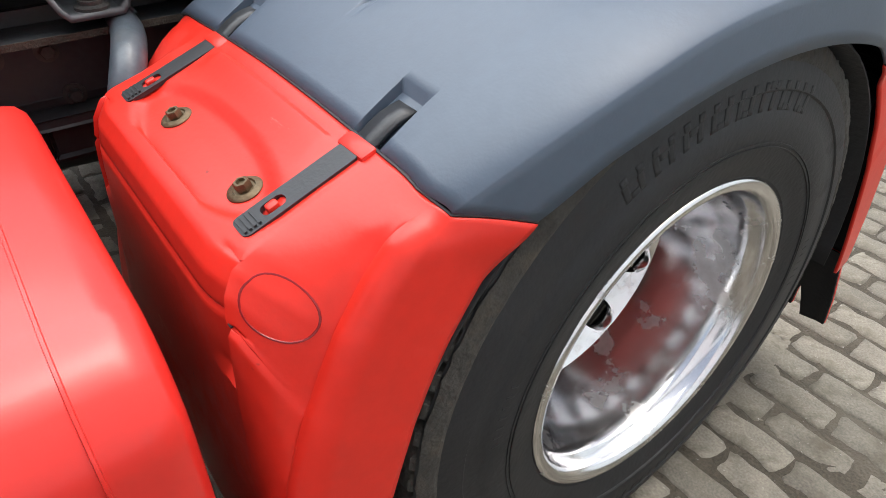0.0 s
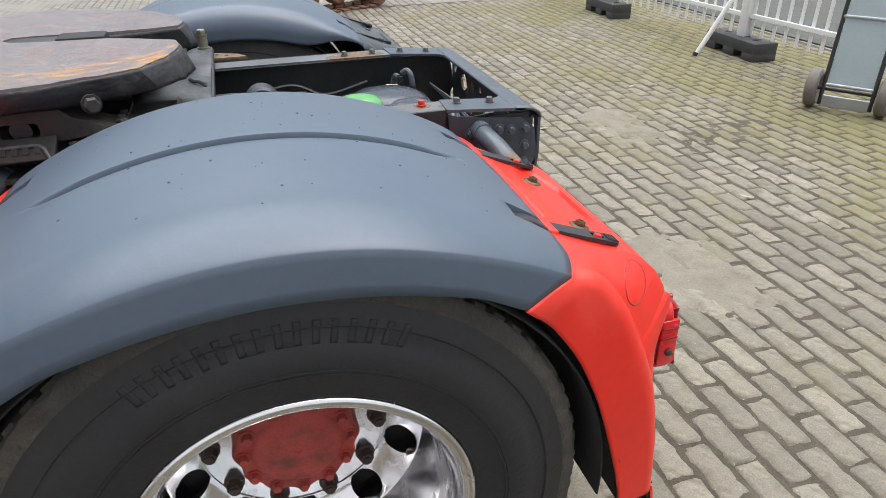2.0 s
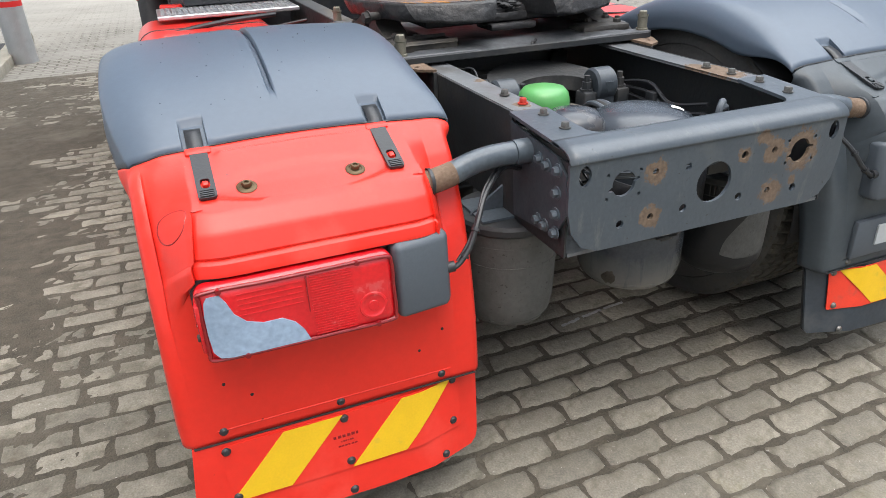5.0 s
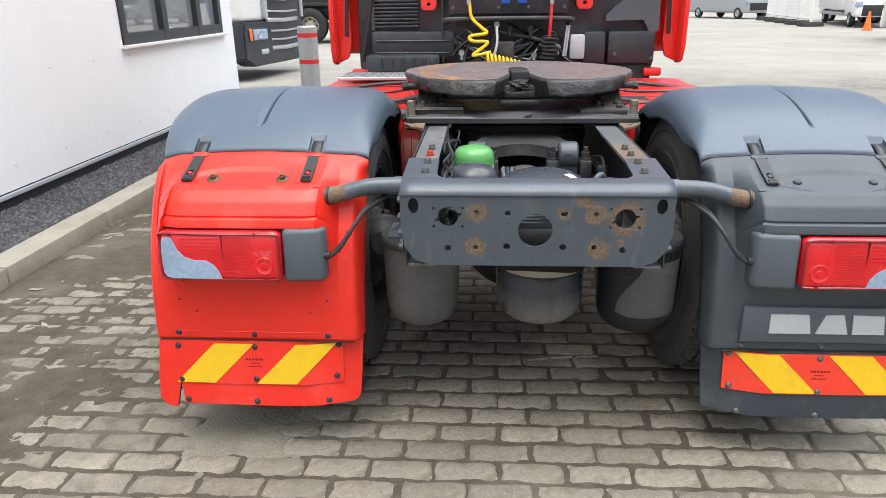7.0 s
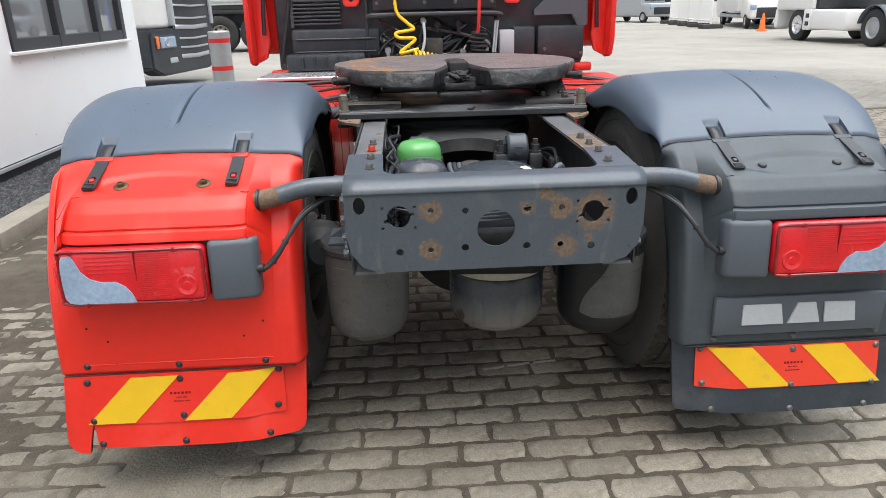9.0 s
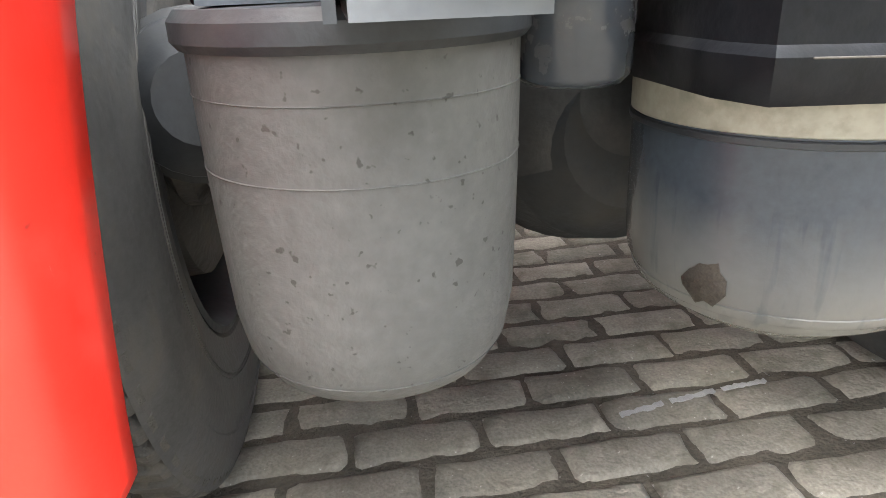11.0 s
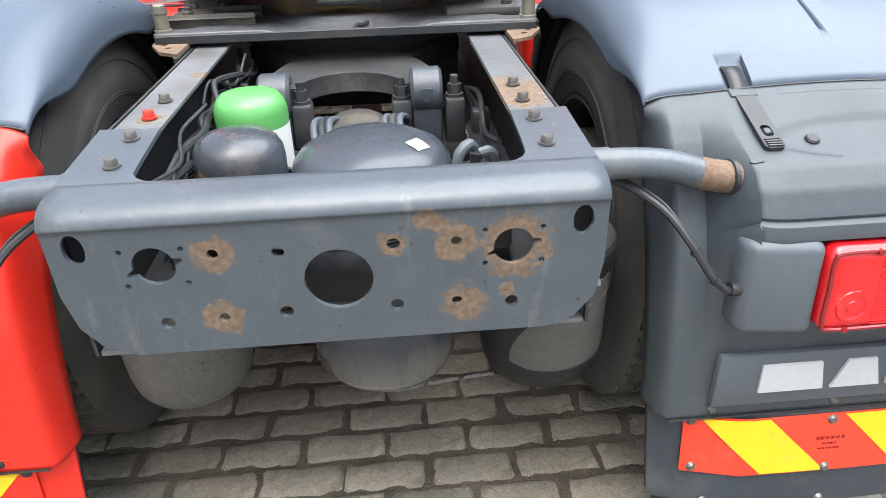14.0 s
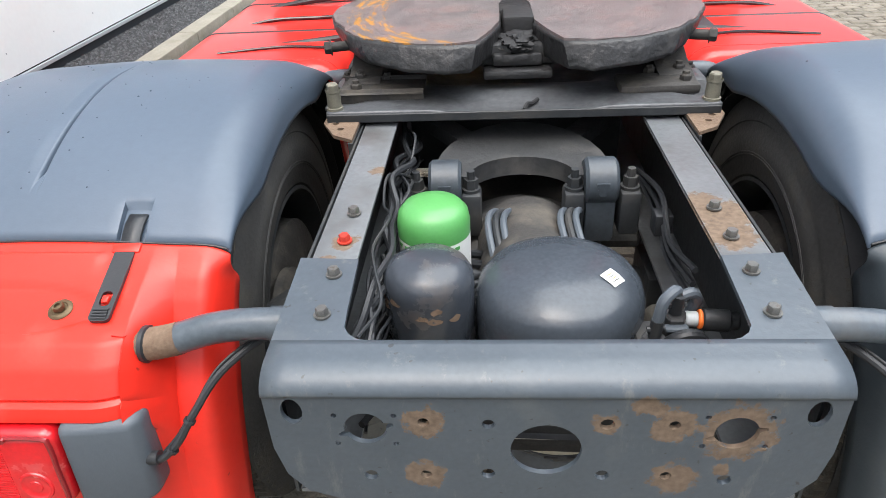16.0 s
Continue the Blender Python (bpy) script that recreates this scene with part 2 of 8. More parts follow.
def paver_mat(name, island):
    """Worn concrete paving bricks: grey to buff, stained, sandy, with green growth in patches."""
    m = mat(name, (0.196, 0.179, 0.144), 0.85, var=0.4, scale=16, bump=0.6, bscale=70, dirt=(0.112, 0.099, 0.073), dirt_amt=0.42, dirt_scale=10, rand=0.2, island=island, specks=(0.36, 0.34, 0.30), speck_scale=95, speck_cut=0.70)
    n, l = m.node_tree.nodes, m.node_tree.links
    b = n["Principled BSDF"]
    src = b.inputs["Base Color"].links[0].from_socket
    geo = n.new("ShaderNodeNewGeometry")
    nz = n.new("ShaderNodeTexNoise")
    nz.inputs["Scale"].default_value, nz.inputs["Detail"].default_value = 0.9, 7
    nz.inputs["Roughness"].default_value = 0.7
    l.new(geo.outputs["Position"], nz.inputs["Vector"])
    sep = n.new("ShaderNodeSeparateXYZ")
    l.new(geo.outputs["Position"], sep.inputs[0])
    side = n.new("ShaderNodeMapRange")     # growth lies in the unused corner by the picket fence
    side.inputs["From Min"].default_value, side.inputs["From Max"].default_value = 0.4, -3.2
    side.inputs["To Min"].default_value, side.inputs["To Max"].default_value = -0.10, 0.20
    l.new(sep.outputs["Y"], side.inputs["Value"])
    ad = n.new("ShaderNodeMath")
    ad.operation = "ADD"
    l.new(nz.outputs["Fac"], ad.inputs[0])
    l.new(side.outputs[0], ad.inputs[1])
    mr = n.new("ShaderNodeMapRange")
    mr.inputs["From Min"].default_value, mr.inputs["From Max"].default_value = 0.53, 0.74
    mr.inputs["To Max"].default_value = 0.85
    l.new(ad.outputs[0], mr.inputs["Value"])
    mx = n.new("ShaderNodeMix")
    mx.data_type = "RGBA"
    mx.inputs[7].default_value = (0.155, 0.140, 0.055, 1)
    l.new(mr.outputs[0], mx.inputs[0])
    l.new(src, mx.inputs[6])
    l.new(mx.outputs[2], b.inputs["Base Color"])
    return m


PAVER = paver_mat("paving_brick", False)
PAVERS = paver_mat("paving_bricks_rest", True)
JOINT = mat("joint_sand", (0.070, 0.060, 0.044), 0.95, var=0.45, scale=14, bump=0.8, bscale=140, dirt=(0.135, 0.120, 0.092), dirt_amt=0.36, dirt_scale=1.7, specks=(0.22, 0.21, 0.19), speck_scale=120, speck_cut=0.72)


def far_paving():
    """Paving beyond the bricks that are built one by one: the same bond at the same size."""
    m = bpy.data.materials.new("far_paving")
    m.use_nodes = True
    n, l = m.node_tree.nodes, m.node_tree.links
    b = n["Principled BSDF"]
    b.inputs["Roughness"].default_value = 0.8
    co = n.new("ShaderNodeTexCoord")
    br = n.new("ShaderNodeTexBrick")
    br.offset = 0.5
    br.inputs["Scale"].default_value = 1.0
    br.inputs["Brick Width"].default_value, br.inputs["Row Height"].default_value = 0.212, 0.1015
    br.inputs["Mortar Size"].default_value = 0.012
    br.inputs["Color1"].default_value = (0.22, 0.207, 0.18, 1)
    br.inputs["Color2"].default_value = (0.16, 0.15, 0.128, 1)
    br.inputs["Mortar"].default_value = (0.075, 0.066, 0.05, 1)
    l.new(co.outputs["Object"], br.inputs["Vector"])
    nz = n.new("ShaderNodeTexNoise")
    nz.inputs["Scale"].default_value, nz.inputs["Detail"].default_value = 1.1, 10
    nz.inputs["Roughness"].default_value = 0.65
    l.new(co.outputs["Object"], nz.inputs["Vector"])
    mr = n.new("ShaderNodeMapRange")
    mr.inputs["From Min"].default_value, mr.inputs["From Max"].default_value = 0.42, 0.62
    l.new(nz.outputs["Fac"], mr.inputs["Value"])
    mx = n.new("ShaderNodeMix")
    mx.data_type = "RGBA"
    mx.inputs[7].default_value = (0.20, 0.19, 0.165, 1)
    l.new(mr.outputs[0], mx.inputs[0])
    l.new(br.outputs["Color"], mx.inputs[6])
    # pale mottled gravel tone, growing with distance to paint in grazing sky reflection
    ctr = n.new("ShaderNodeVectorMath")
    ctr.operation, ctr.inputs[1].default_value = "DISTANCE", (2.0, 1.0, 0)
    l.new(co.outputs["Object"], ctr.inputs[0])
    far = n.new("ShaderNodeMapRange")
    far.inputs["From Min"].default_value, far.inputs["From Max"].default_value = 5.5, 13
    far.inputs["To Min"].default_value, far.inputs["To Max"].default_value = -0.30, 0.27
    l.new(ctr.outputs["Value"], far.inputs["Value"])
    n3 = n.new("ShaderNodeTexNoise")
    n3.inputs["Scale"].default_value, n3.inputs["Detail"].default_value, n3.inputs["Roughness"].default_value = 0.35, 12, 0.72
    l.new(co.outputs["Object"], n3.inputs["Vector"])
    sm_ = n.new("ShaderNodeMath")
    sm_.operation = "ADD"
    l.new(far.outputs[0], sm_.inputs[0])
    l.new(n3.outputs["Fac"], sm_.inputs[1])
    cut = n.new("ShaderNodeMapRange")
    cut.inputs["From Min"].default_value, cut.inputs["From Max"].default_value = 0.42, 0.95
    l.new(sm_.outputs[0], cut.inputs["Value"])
    far_pale = n.new("ShaderNodeMix")
    far_pale.data_type = "RGBA"
    far_pale.inputs[7].default_value = (0.33, 0.315, 0.28, 1)
    l.new(cut.outputs[0], far_pale.inputs[0])
    l.new(mx.outputs[2], far_pale.inputs[6])
    l.new(far_pale.outputs[2], b.inputs["Base Color"])
    bp = n.new("ShaderNodeBump")
    bp.inputs["Strength"].default_value, bp.inputs["Distance"].default_value = 0.4, 0.01
    inv = n.new("ShaderNodeMath")
    inv.operation = "SUBTRACT"
    inv.inputs[0].default_value = 1
    l.new(br.outputs["Fac"], inv.inputs[1])
    l.new(inv.outputs[0], bp.inputs["Height"])
    l.new(bp.outputs[0], b.inputs["Normal"])
    return m


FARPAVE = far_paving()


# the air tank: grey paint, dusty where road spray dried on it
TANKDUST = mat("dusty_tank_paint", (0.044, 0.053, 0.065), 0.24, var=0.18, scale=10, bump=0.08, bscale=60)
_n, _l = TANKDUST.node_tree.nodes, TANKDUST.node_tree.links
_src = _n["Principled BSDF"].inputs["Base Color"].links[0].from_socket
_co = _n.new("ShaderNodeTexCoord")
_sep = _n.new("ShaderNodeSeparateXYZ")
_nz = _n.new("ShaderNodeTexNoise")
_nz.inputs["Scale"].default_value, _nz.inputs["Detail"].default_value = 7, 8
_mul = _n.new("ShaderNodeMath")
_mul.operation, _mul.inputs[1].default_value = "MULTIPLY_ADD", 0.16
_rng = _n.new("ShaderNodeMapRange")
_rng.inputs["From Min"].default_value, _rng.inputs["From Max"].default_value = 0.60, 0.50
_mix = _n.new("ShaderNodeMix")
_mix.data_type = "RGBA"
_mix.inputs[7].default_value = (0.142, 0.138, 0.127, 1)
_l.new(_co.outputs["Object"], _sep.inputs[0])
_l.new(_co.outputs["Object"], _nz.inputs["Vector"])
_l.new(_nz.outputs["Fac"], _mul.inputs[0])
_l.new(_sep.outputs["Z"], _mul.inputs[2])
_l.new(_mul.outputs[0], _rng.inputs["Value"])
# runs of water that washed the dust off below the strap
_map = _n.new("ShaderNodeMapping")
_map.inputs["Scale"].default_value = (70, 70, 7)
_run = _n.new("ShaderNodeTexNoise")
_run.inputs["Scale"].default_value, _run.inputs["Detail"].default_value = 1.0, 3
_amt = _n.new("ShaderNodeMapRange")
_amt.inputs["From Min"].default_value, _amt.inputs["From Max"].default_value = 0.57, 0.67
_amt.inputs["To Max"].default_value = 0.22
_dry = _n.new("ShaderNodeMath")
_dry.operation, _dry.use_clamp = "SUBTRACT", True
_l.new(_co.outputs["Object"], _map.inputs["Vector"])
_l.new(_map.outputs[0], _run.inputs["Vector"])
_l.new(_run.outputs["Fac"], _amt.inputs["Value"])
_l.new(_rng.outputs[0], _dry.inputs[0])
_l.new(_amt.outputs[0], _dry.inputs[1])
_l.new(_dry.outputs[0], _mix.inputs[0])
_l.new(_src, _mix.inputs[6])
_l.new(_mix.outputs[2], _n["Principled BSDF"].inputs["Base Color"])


def rusted(m, spots, col=(0.140, 0.104, 0.077)):
    """Lays ragged rust round given places (x, y, z, radius) over a painted surface."""
    n, l = m.node_tree.nodes, m.node_tree.links
    b = n["Principled BSDF"]
    src = b.inputs["Base Color"].links[0].from_socket
    co = n.new("ShaderNodeTexCoord")
    nz = n.new("ShaderNodeTexNoise")
    nz.inputs["Scale"].default_value, nz.inputs["Detail"].default_value = 55, 10
    nz.inputs["Roughness"].default_value = 0.7
    l.new(co.outputs["Object"], nz.inputs["Vector"])
    best = None
    for x, y, z, r in spots:
        d = n.new("ShaderNodeVectorMath")
        d.operation = "DISTANCE"
        d.inputs[1].default_value = (x, y, z)
        l.new(co.outputs["Object"], d.inputs[0])
        k = n.new("ShaderNodeMapRange")
        k.inputs["From Min"].default_value, k.inputs["From Max"].default_value = r * 1.5, 0.0
        l.new(d.outputs["Value"], k.inputs["Value"])
        if best is None:
            best = k.outputs[0]
        else:
            mx = n.new("ShaderNodeMath")
            mx.operation = "MAXIMUM"
            l.new(best, mx.inputs[0])
            l.new(k.outputs[0], mx.inputs[1])
            best = mx.outputs[0]
    ad = n.new("ShaderNodeMath")
    ad.operation = "MULTIPLY_ADD"
    ad.inputs[1].default_value = 1.7
    l.new(nz.outputs["Fac"], ad.inputs[0])
    l.new(best, ad.inputs[2])
    cut = n.new("ShaderNodeMapRange")
    cut.inputs["From Min"].default_value, cut.inputs["From Max"].default_value = 1.17, 1.27
    l.new(ad.outputs[0], cut.inputs["Value"])
    tone = n.new("ShaderNodeTexNoise")
    tone.inputs["Scale"].default_value, tone.inputs["Detail"].default_value = 90, 5
    l.new(co.outputs["Object"], tone.inputs["Vector"])
    ramp = n.new("ShaderNodeMix")
    ramp.data_type = "RGBA"
    ramp.inputs[6].default_value = (col[0] * 0.2, col[1] * 0.16, col[2] * 0.14, 1)
    ramp.inputs[7].default_value = (col[0] * 1.75, col[1] * 1.7, col[2] * 1.6, 1)
    l.new(tone.outputs["Fac"], ramp.inputs[0])
    mix = n.new("ShaderNodeMix")
    mix.data_type = "RGBA"
    l.new(cut.outputs[0], mix.inputs[0])
    l.new(src, mix.inputs[6])
    l.new(ramp.outputs[2], mix.inputs[7])
    l.new(mix.outputs[2], b.inputs["Base Color"])
    rg_ = n.new("ShaderNodeMapRange")
    rg_.inputs["To Min"].default_value, rg_.inputs["To Max"].default_value = 0.36, 0.9
    l.new(cut.outputs[0], rg_.inputs["Value"])
    l.new(rg_.outputs[0], b.inputs["Roughness"])
    return m


def scuffed(m, col, scale=(5, 40, 14), cut=0.66, wide=0.05):
    """Fine scratches drawn out along one direction."""
    n, l = m.node_tree.nodes, m.node_tree.links
    b = n["Principled BSDF"]
    src = b.inputs["Base Color"].links[0].from_socket
    co = n.new("ShaderNodeTexCoord")
    mp_ = n.new("ShaderNodeMapping")
    mp_.inputs["Scale"].default_value = scale
    mp_.inputs["Rotation"].default_value = (0.3, 0.2, 0.5)
    l.new(co.outputs["Object"], mp_.inputs["Vector"])
    nz = n.new("ShaderNodeTexNoise")
    nz.inputs["Scale"].default_value, nz.inputs["Detail"].default_value = 1.0, 9
    nz.inputs["Roughness"].default_value = 0.75
    l.new(mp_.outputs[0], nz.inputs["Vector"])
    cutr = n.new("ShaderNodeMapRange")
    cutr.inputs["From Min"].default_value, cutr.inputs["From Max"].default_value = cut, cut + wide
    cutr.inputs["To Max"].default_value = 0.75
    l.new(nz.outputs["Fac"], cutr.inputs["Value"])
    mix = n.new("ShaderNodeMix")
    mix.data_type = "RGBA"
    mix.inputs[7].default_value = (*col, 1)
    l.new(cutr.outputs[0], mix.inputs[0])
    l.new(src, mix.inputs[6])
    l.new(mix.outputs[2], b.inputs["Base Color"])
    return m


scuffed(RED, (0.86, 0.30, 0.24), (4, 26, 9), 0.665, 0.06)
scuffed(CABRED, (0.80, 0.14, 0.11), (3, 18, 5), 0.70, 0.06)
scuffed(GREY, (0.145, 0.165, 0.19), (4, 30, 8), 0.69, 0.05)
scuffed(FRAME, (0.17, 0.175, 0.175), (10, 30, 24), 0.64, 0.05)
CROSS = mat("rust_spotted_frame_paint", (0.062, 0.077, 0.093), 0.27, spec=0.55, var=0.14, scale=9, bump=0.1, bscale=40, dirt=(0.105, 0.115, 0.12), dirt_amt=0.2, dirt_scale=4, specks=(0.035, 0.038, 0.04), speck_scale=70, speck_cut=0.70)
scuffed(CROSS, (0.135, 0.14, 0.14), (26, 26, 7), 0.575, 0.12)
rusted(CROSS, ((-0.167, 0, 0.853, 0.030), (-0.169, 0, 0.748, 0.029), (0.165, 0, 0.850, 0.032), (0.180, 0, 0.746, 0.034), (0.080, 0, 0.851, 0.020),
               (0.252, 0, 0.838, 0.052), (0.125, 0, 0.888, 0.018), (0.145, 0.0, 0.878, 0.014), (0.24, 0.0, 0.765, 0.012)))
RUSTRAIL = rusted(mat("rusty_dusty_frame_paint", (0.12, 0.128, 0.135), 0.55, var=0.25, scale=8, bump=0.1, bscale=50, dirt=(0.07, 0.066, 0.062), dirt_amt=0.4, dirt_scale=6),
                  ((0.32, 0.33, 0.946, 0.05), (0.33, 0.40, 0.946, 0.055), (0.31, 0.44, 0.946, 0.04), (-0.32, 0.32, 0.946, 0.024), (-0.34, 0.26, 0.946, 0.02), (-0.30, 0.60, 0.946, 0.02)))


def bearing_plate():
    """The worn top of a fifth wheel: rings of scored grey metal, skins of black grease, and a streak of orange grease along the left edge."""
    m = mat("scored_bearing_plate", (0.150, 0.132, 0.132), 0.34, var=0.3, scale=14, bump=0.0, dirt=(0.155, 0.095, 0.085), dirt_amt=0.35, dirt_scale=7)
    n, l = m.node_tree.nodes, m.node_tree.links
    b = n["Principled BSDF"]
    src = b.inputs["Base Color"].links[0].from_socket
    co = n.new("ShaderNodeTexCoord")
    off = n.new("ShaderNodeVectorMath")
    off.operation, off.inputs[1].default_value = "SUBTRACT", (0, 1.235, 1.118)
    l.new(co.outputs["Object"], off.inputs[0])
    ln = n.new("ShaderNodeVectorMath")
    ln.operation = "LENGTH"
    l.new(off.outputs[0], ln.inputs[0])
    sp_ = n.new("ShaderNodeSeparateXYZ")
    l.new(off.outputs[0], sp_.inputs[0])
    ang = n.new("ShaderNodeMath")
    ang.operation = "ARCTAN2"
    l.new(sp_.outputs["Y"], ang.inputs[0])
    l.new(sp_.outputs["X"], ang.inputs[1])
    cb = n.new("ShaderNodeCombineXYZ")
    rs = n.new("ShaderNodeMath")
    rs.operation, rs.inputs[1].default_value = "MULTIPLY", 70
    l.new(ln.outputs["Value"], rs.inputs[0])
    as_ = n.new("ShaderNodeMath")
    as_.operation, as_.inputs[1].default_value = "MULTIPLY", 5
    l.new(ang.outputs[0], as_.inputs[0])
    l.new(rs.outputs[0], cb.inputs[0])
    l.new(as_.outputs[0], cb.inputs[1])
    nz = n.new("ShaderNodeTexNoise")
    nz.inputs["Scale"].default_value, nz.inputs["Detail"].default_value, nz.inputs["Roughness"].default_value = 0.8, 9, 0.72
    l.new(cb.outputs[0], nz.inputs["Vector"])
    cut = n.new("ShaderNodeMapRange")
    cut.inputs["From Min"].default_value, cut.inputs["From Max"].default_value = 0.57, 0.68
    l.new(nz.outputs["Fac"], cut.inputs["Value"])
    mix = n.new("ShaderNodeMix")
    mix.data_type = "RGBA"
    mix.inputs[7].default_value = (0.045, 0.040, 0.040, 1)
    l.new(cut.outputs[0], mix.inputs[0])
    l.new(src, mix.inputs[6])
    # orange grease smeared along one ring, on the left half
    ring = n.new("ShaderNodeMath")
    ring.operation, ring.inputs[1].default_value, ring.inputs[2].default_value = "COMPARE", 0.40, 0.05
    l.new(ln.outputs["Value"], ring.inputs[0])
    lef = n.new("ShaderNodeMath")
    lef.operation, lef.inputs[1].default_value = "LESS_THAN", -0.10
    l.new(sp_.outputs["X"], lef.inputs[0])
    c2 = n.new("ShaderNodeMapRange")
    c2.inputs["From Min"].default_value, c2.inputs["From Max"].default_value = 0.49, 0.43
    l.new(nz.outputs["Fac"], c2.inputs["Value"])
    m1 = n.new("ShaderNodeMath")
    m1.operation = "MULTIPLY"
    l.new(ring.outputs[0], m1.inputs[0])
    l.new(lef.outputs[0], m1.inputs[1])
    m2 = n.new("ShaderNodeMath")
    m2.operation = "MULTIPLY"
    l.new(m1.outputs[0], m2.inputs[0])
    l.new(c2.outputs[0], m2.inputs[1])
    mo = n.new("ShaderNodeMix")
    mo.data_type = "RGBA"
    mo.inputs[7].default_value = (0.42, 0.19, 0.03, 1)
    l.new(m2.outputs[0], mo.inputs[0])
    l.new(mix.outputs[2], mo.inputs[6])
    l.new(mo.outputs[2], b.inputs["Base Color"])
    bp = n.new("ShaderNodeBump")
    bp.inputs["Strength"].default_value, bp.inputs["Distance"].default_value = 0.6, 0.006
    l.new(nz.outputs["Fac"], bp.inputs["Height"])
    l.new(bp.outputs[0], b.inputs["Normal"])
    return m


PLATE = bearing_plate()
DROP = mat("rain_drop", (0.05, 0.065, 0.085), 0.05, var=0.0, spec=0.6)


# ---- mesh tools ----
def sharpen(bm, angle=35):
    lim = radians(angle)
    for f in bm.faces:
        f.smooth = True
    for e in bm.edges:
        if len(e.link_faces) == 2 and e.calc_face_angle(0) > lim:
            e.smooth = False


def part(name, bm, material, parent=None, label="", angle=35, solid=0.0, back=None):
    """Links a bmesh as one mesh object under a thing or a part; solid gives a sheet its thickness."""
    bmesh.ops.remove_doubles(bm, verts=bm.verts, dist=1e-5)
    if not solid:
        bmesh.ops.recalc_face_normals(bm, faces=bm.faces)
    sharpen(bm, angle)
    me = bpy.data.meshes.new(name)
    bm.to_mesh(me)
    bm.free()
    me.materials.append(material)
    ob = new(name, me)
    if parent:
        ob.parent = parent
    if label:
        ob["label"] = label
    if solid:
        md = ob.modifiers.new("thickness", "SOLIDIFY")
        md.thickness, md.offset = solid, 0
        if back:
            me.materials.append(back)
            md.material_offset = 1
    return ob


def thing(name, label, category, group="", kind="", at=(0, 0, 0)):
    ob = new(name)
    ob.location = at
    return tagged(ob, label, category, group, kind)


def box(bm, x0, x1, y0, y1, z0, z1, bev=0.0, seg=2, m=None):
    r = bmesh.ops.create_cube(bm, size=1)["verts"]
    for v in r:
        v.co = Vector(((x0 + x1) / 2 + v.co.x * (x1 - x0), (y0 + y1) / 2 + v.co.y * (y1 - y0), (z0 + z1) / 2 + v.co.z * (z1 - z0)))
    out = r
    if bev:
        es = list({e for v in r for e in v.link_edges})
        out = bmesh.ops.bevel(bm, geom=es, offset=bev, segments=seg, profile=0.5, affect="EDGES")["verts"]
    if m is not None:
        bmesh.ops.transform(bm, matrix=m, verts=list({v for v in out} | {v for v in r if v.is_valid}))
    return bm


def basis(d):
    d = Vector(d).normalized()
    return d.to_track_quat("Z", "Y").to_matrix()


def lathe(bm, prof, origin=(0, 0, 0), axis=(0, 0, 1), n=32, closed=False, wob=None):
    """Turns a profile of (radius, height) round an axis; wob(angle, i, r) may change the radius."""
    q, o = basis(axis), Vector(origin)
    rings = []
    for i, (r, h) in enumerate(prof):
        if r < 1e-6:
            rings.append([bm.verts.new(o + q @ Vector((0, 0, h)))])
            continue
        ring = []
        for k in range(n):
            a = 2 * math.pi * k / n
            rr = wob(a, i, r) if wob else r
            ring.append(bm.verts.new(o + q @ Vector((rr * math.cos(a), rr * math.sin(a), h))))
        rings.append(ring)
    pairs = list(zip(rings, rings[1:])) + ([(rings[-1], rings[0])] if closed else [])
    for a, b in pairs:
        for k in range(n):
            k2 = (k + 1) % n
            vs = [a[k % len(a)], a[k2 % len(a)], b[k2 % len(b)], b[k % len(b)]]
            u = []
            for v in vs:
                if v not in u:
                    u.append(v)
            if len(u) > 2:
                bm.faces.new(u)
    return bm


def cyl(bm, p0, p1, r, n=16, r2=None, bev=0.0):
    p0, p1 = Vector(p0), Vector(p1)
    h = (p1 - p0).length
    r2 = r if r2 is None else r2
    b = min(bev, h * 0.45)
    prof = [(0, 0), (r - b, 0), (r, b), (r2, h - b), (r2 - b, h), (0, h)] if b else [(0, 0), (r, 0), (r2, h), (0, h)]
    return lathe(bm, prof, p0, p1 - p0, n)


def spline(pts, k=8):
    """Points of a smooth curve through pts."""
    p = [Vector(q) for q in pts]
    p = [p[0] * 2 - p[1], *p, p[-1] * 2 - p[-2]]
    out = []
    for i in range(1, len(p) - 2):
        a, b, c, d = p[i - 1:i + 3]
        for j in range(k):
            t = j / k
            out.append(0.5 * (2 * b + (c - a) * t + (2 * a - 5 * b + 4 * c - d) * t * t + (3 * b - a - 3 * c + d) * t ** 3))
    return out + [p[-2]]


def tube(bm, pts, r, n=8, k=8, raw=False):
    c = [Vector(p) for p in pts] if raw else spline(pts, k)
    up, rings = Vector((0.13, 0.21, 0.97)), []
    for i, p in enumerate(c):
        d = (c[min(i + 1, len(c) - 1)] - c[max(i - 1, 0)]).normalized()
        s = d.cross(up)
        s = (s if s.length > 1e-4 else d.cross(Vector((1, 0, 0)))).normalized()
        up = s.cross(d).normalized()
        rings.append([bm.verts.new(p + r * (math.cos(2 * math.pi * j / n) * s + math.sin(2 * math.pi * j / n) * up)) for j in range(n)])
    for a, b in zip(rings, rings[1:]):
        for j in range(n):
            bm.faces.new((a[j], a[(j + 1) % n], b[(j + 1) % n], b[j]))
    bm.faces.new(rings[0])
    bm.faces.new(rings[-1])
    return bm


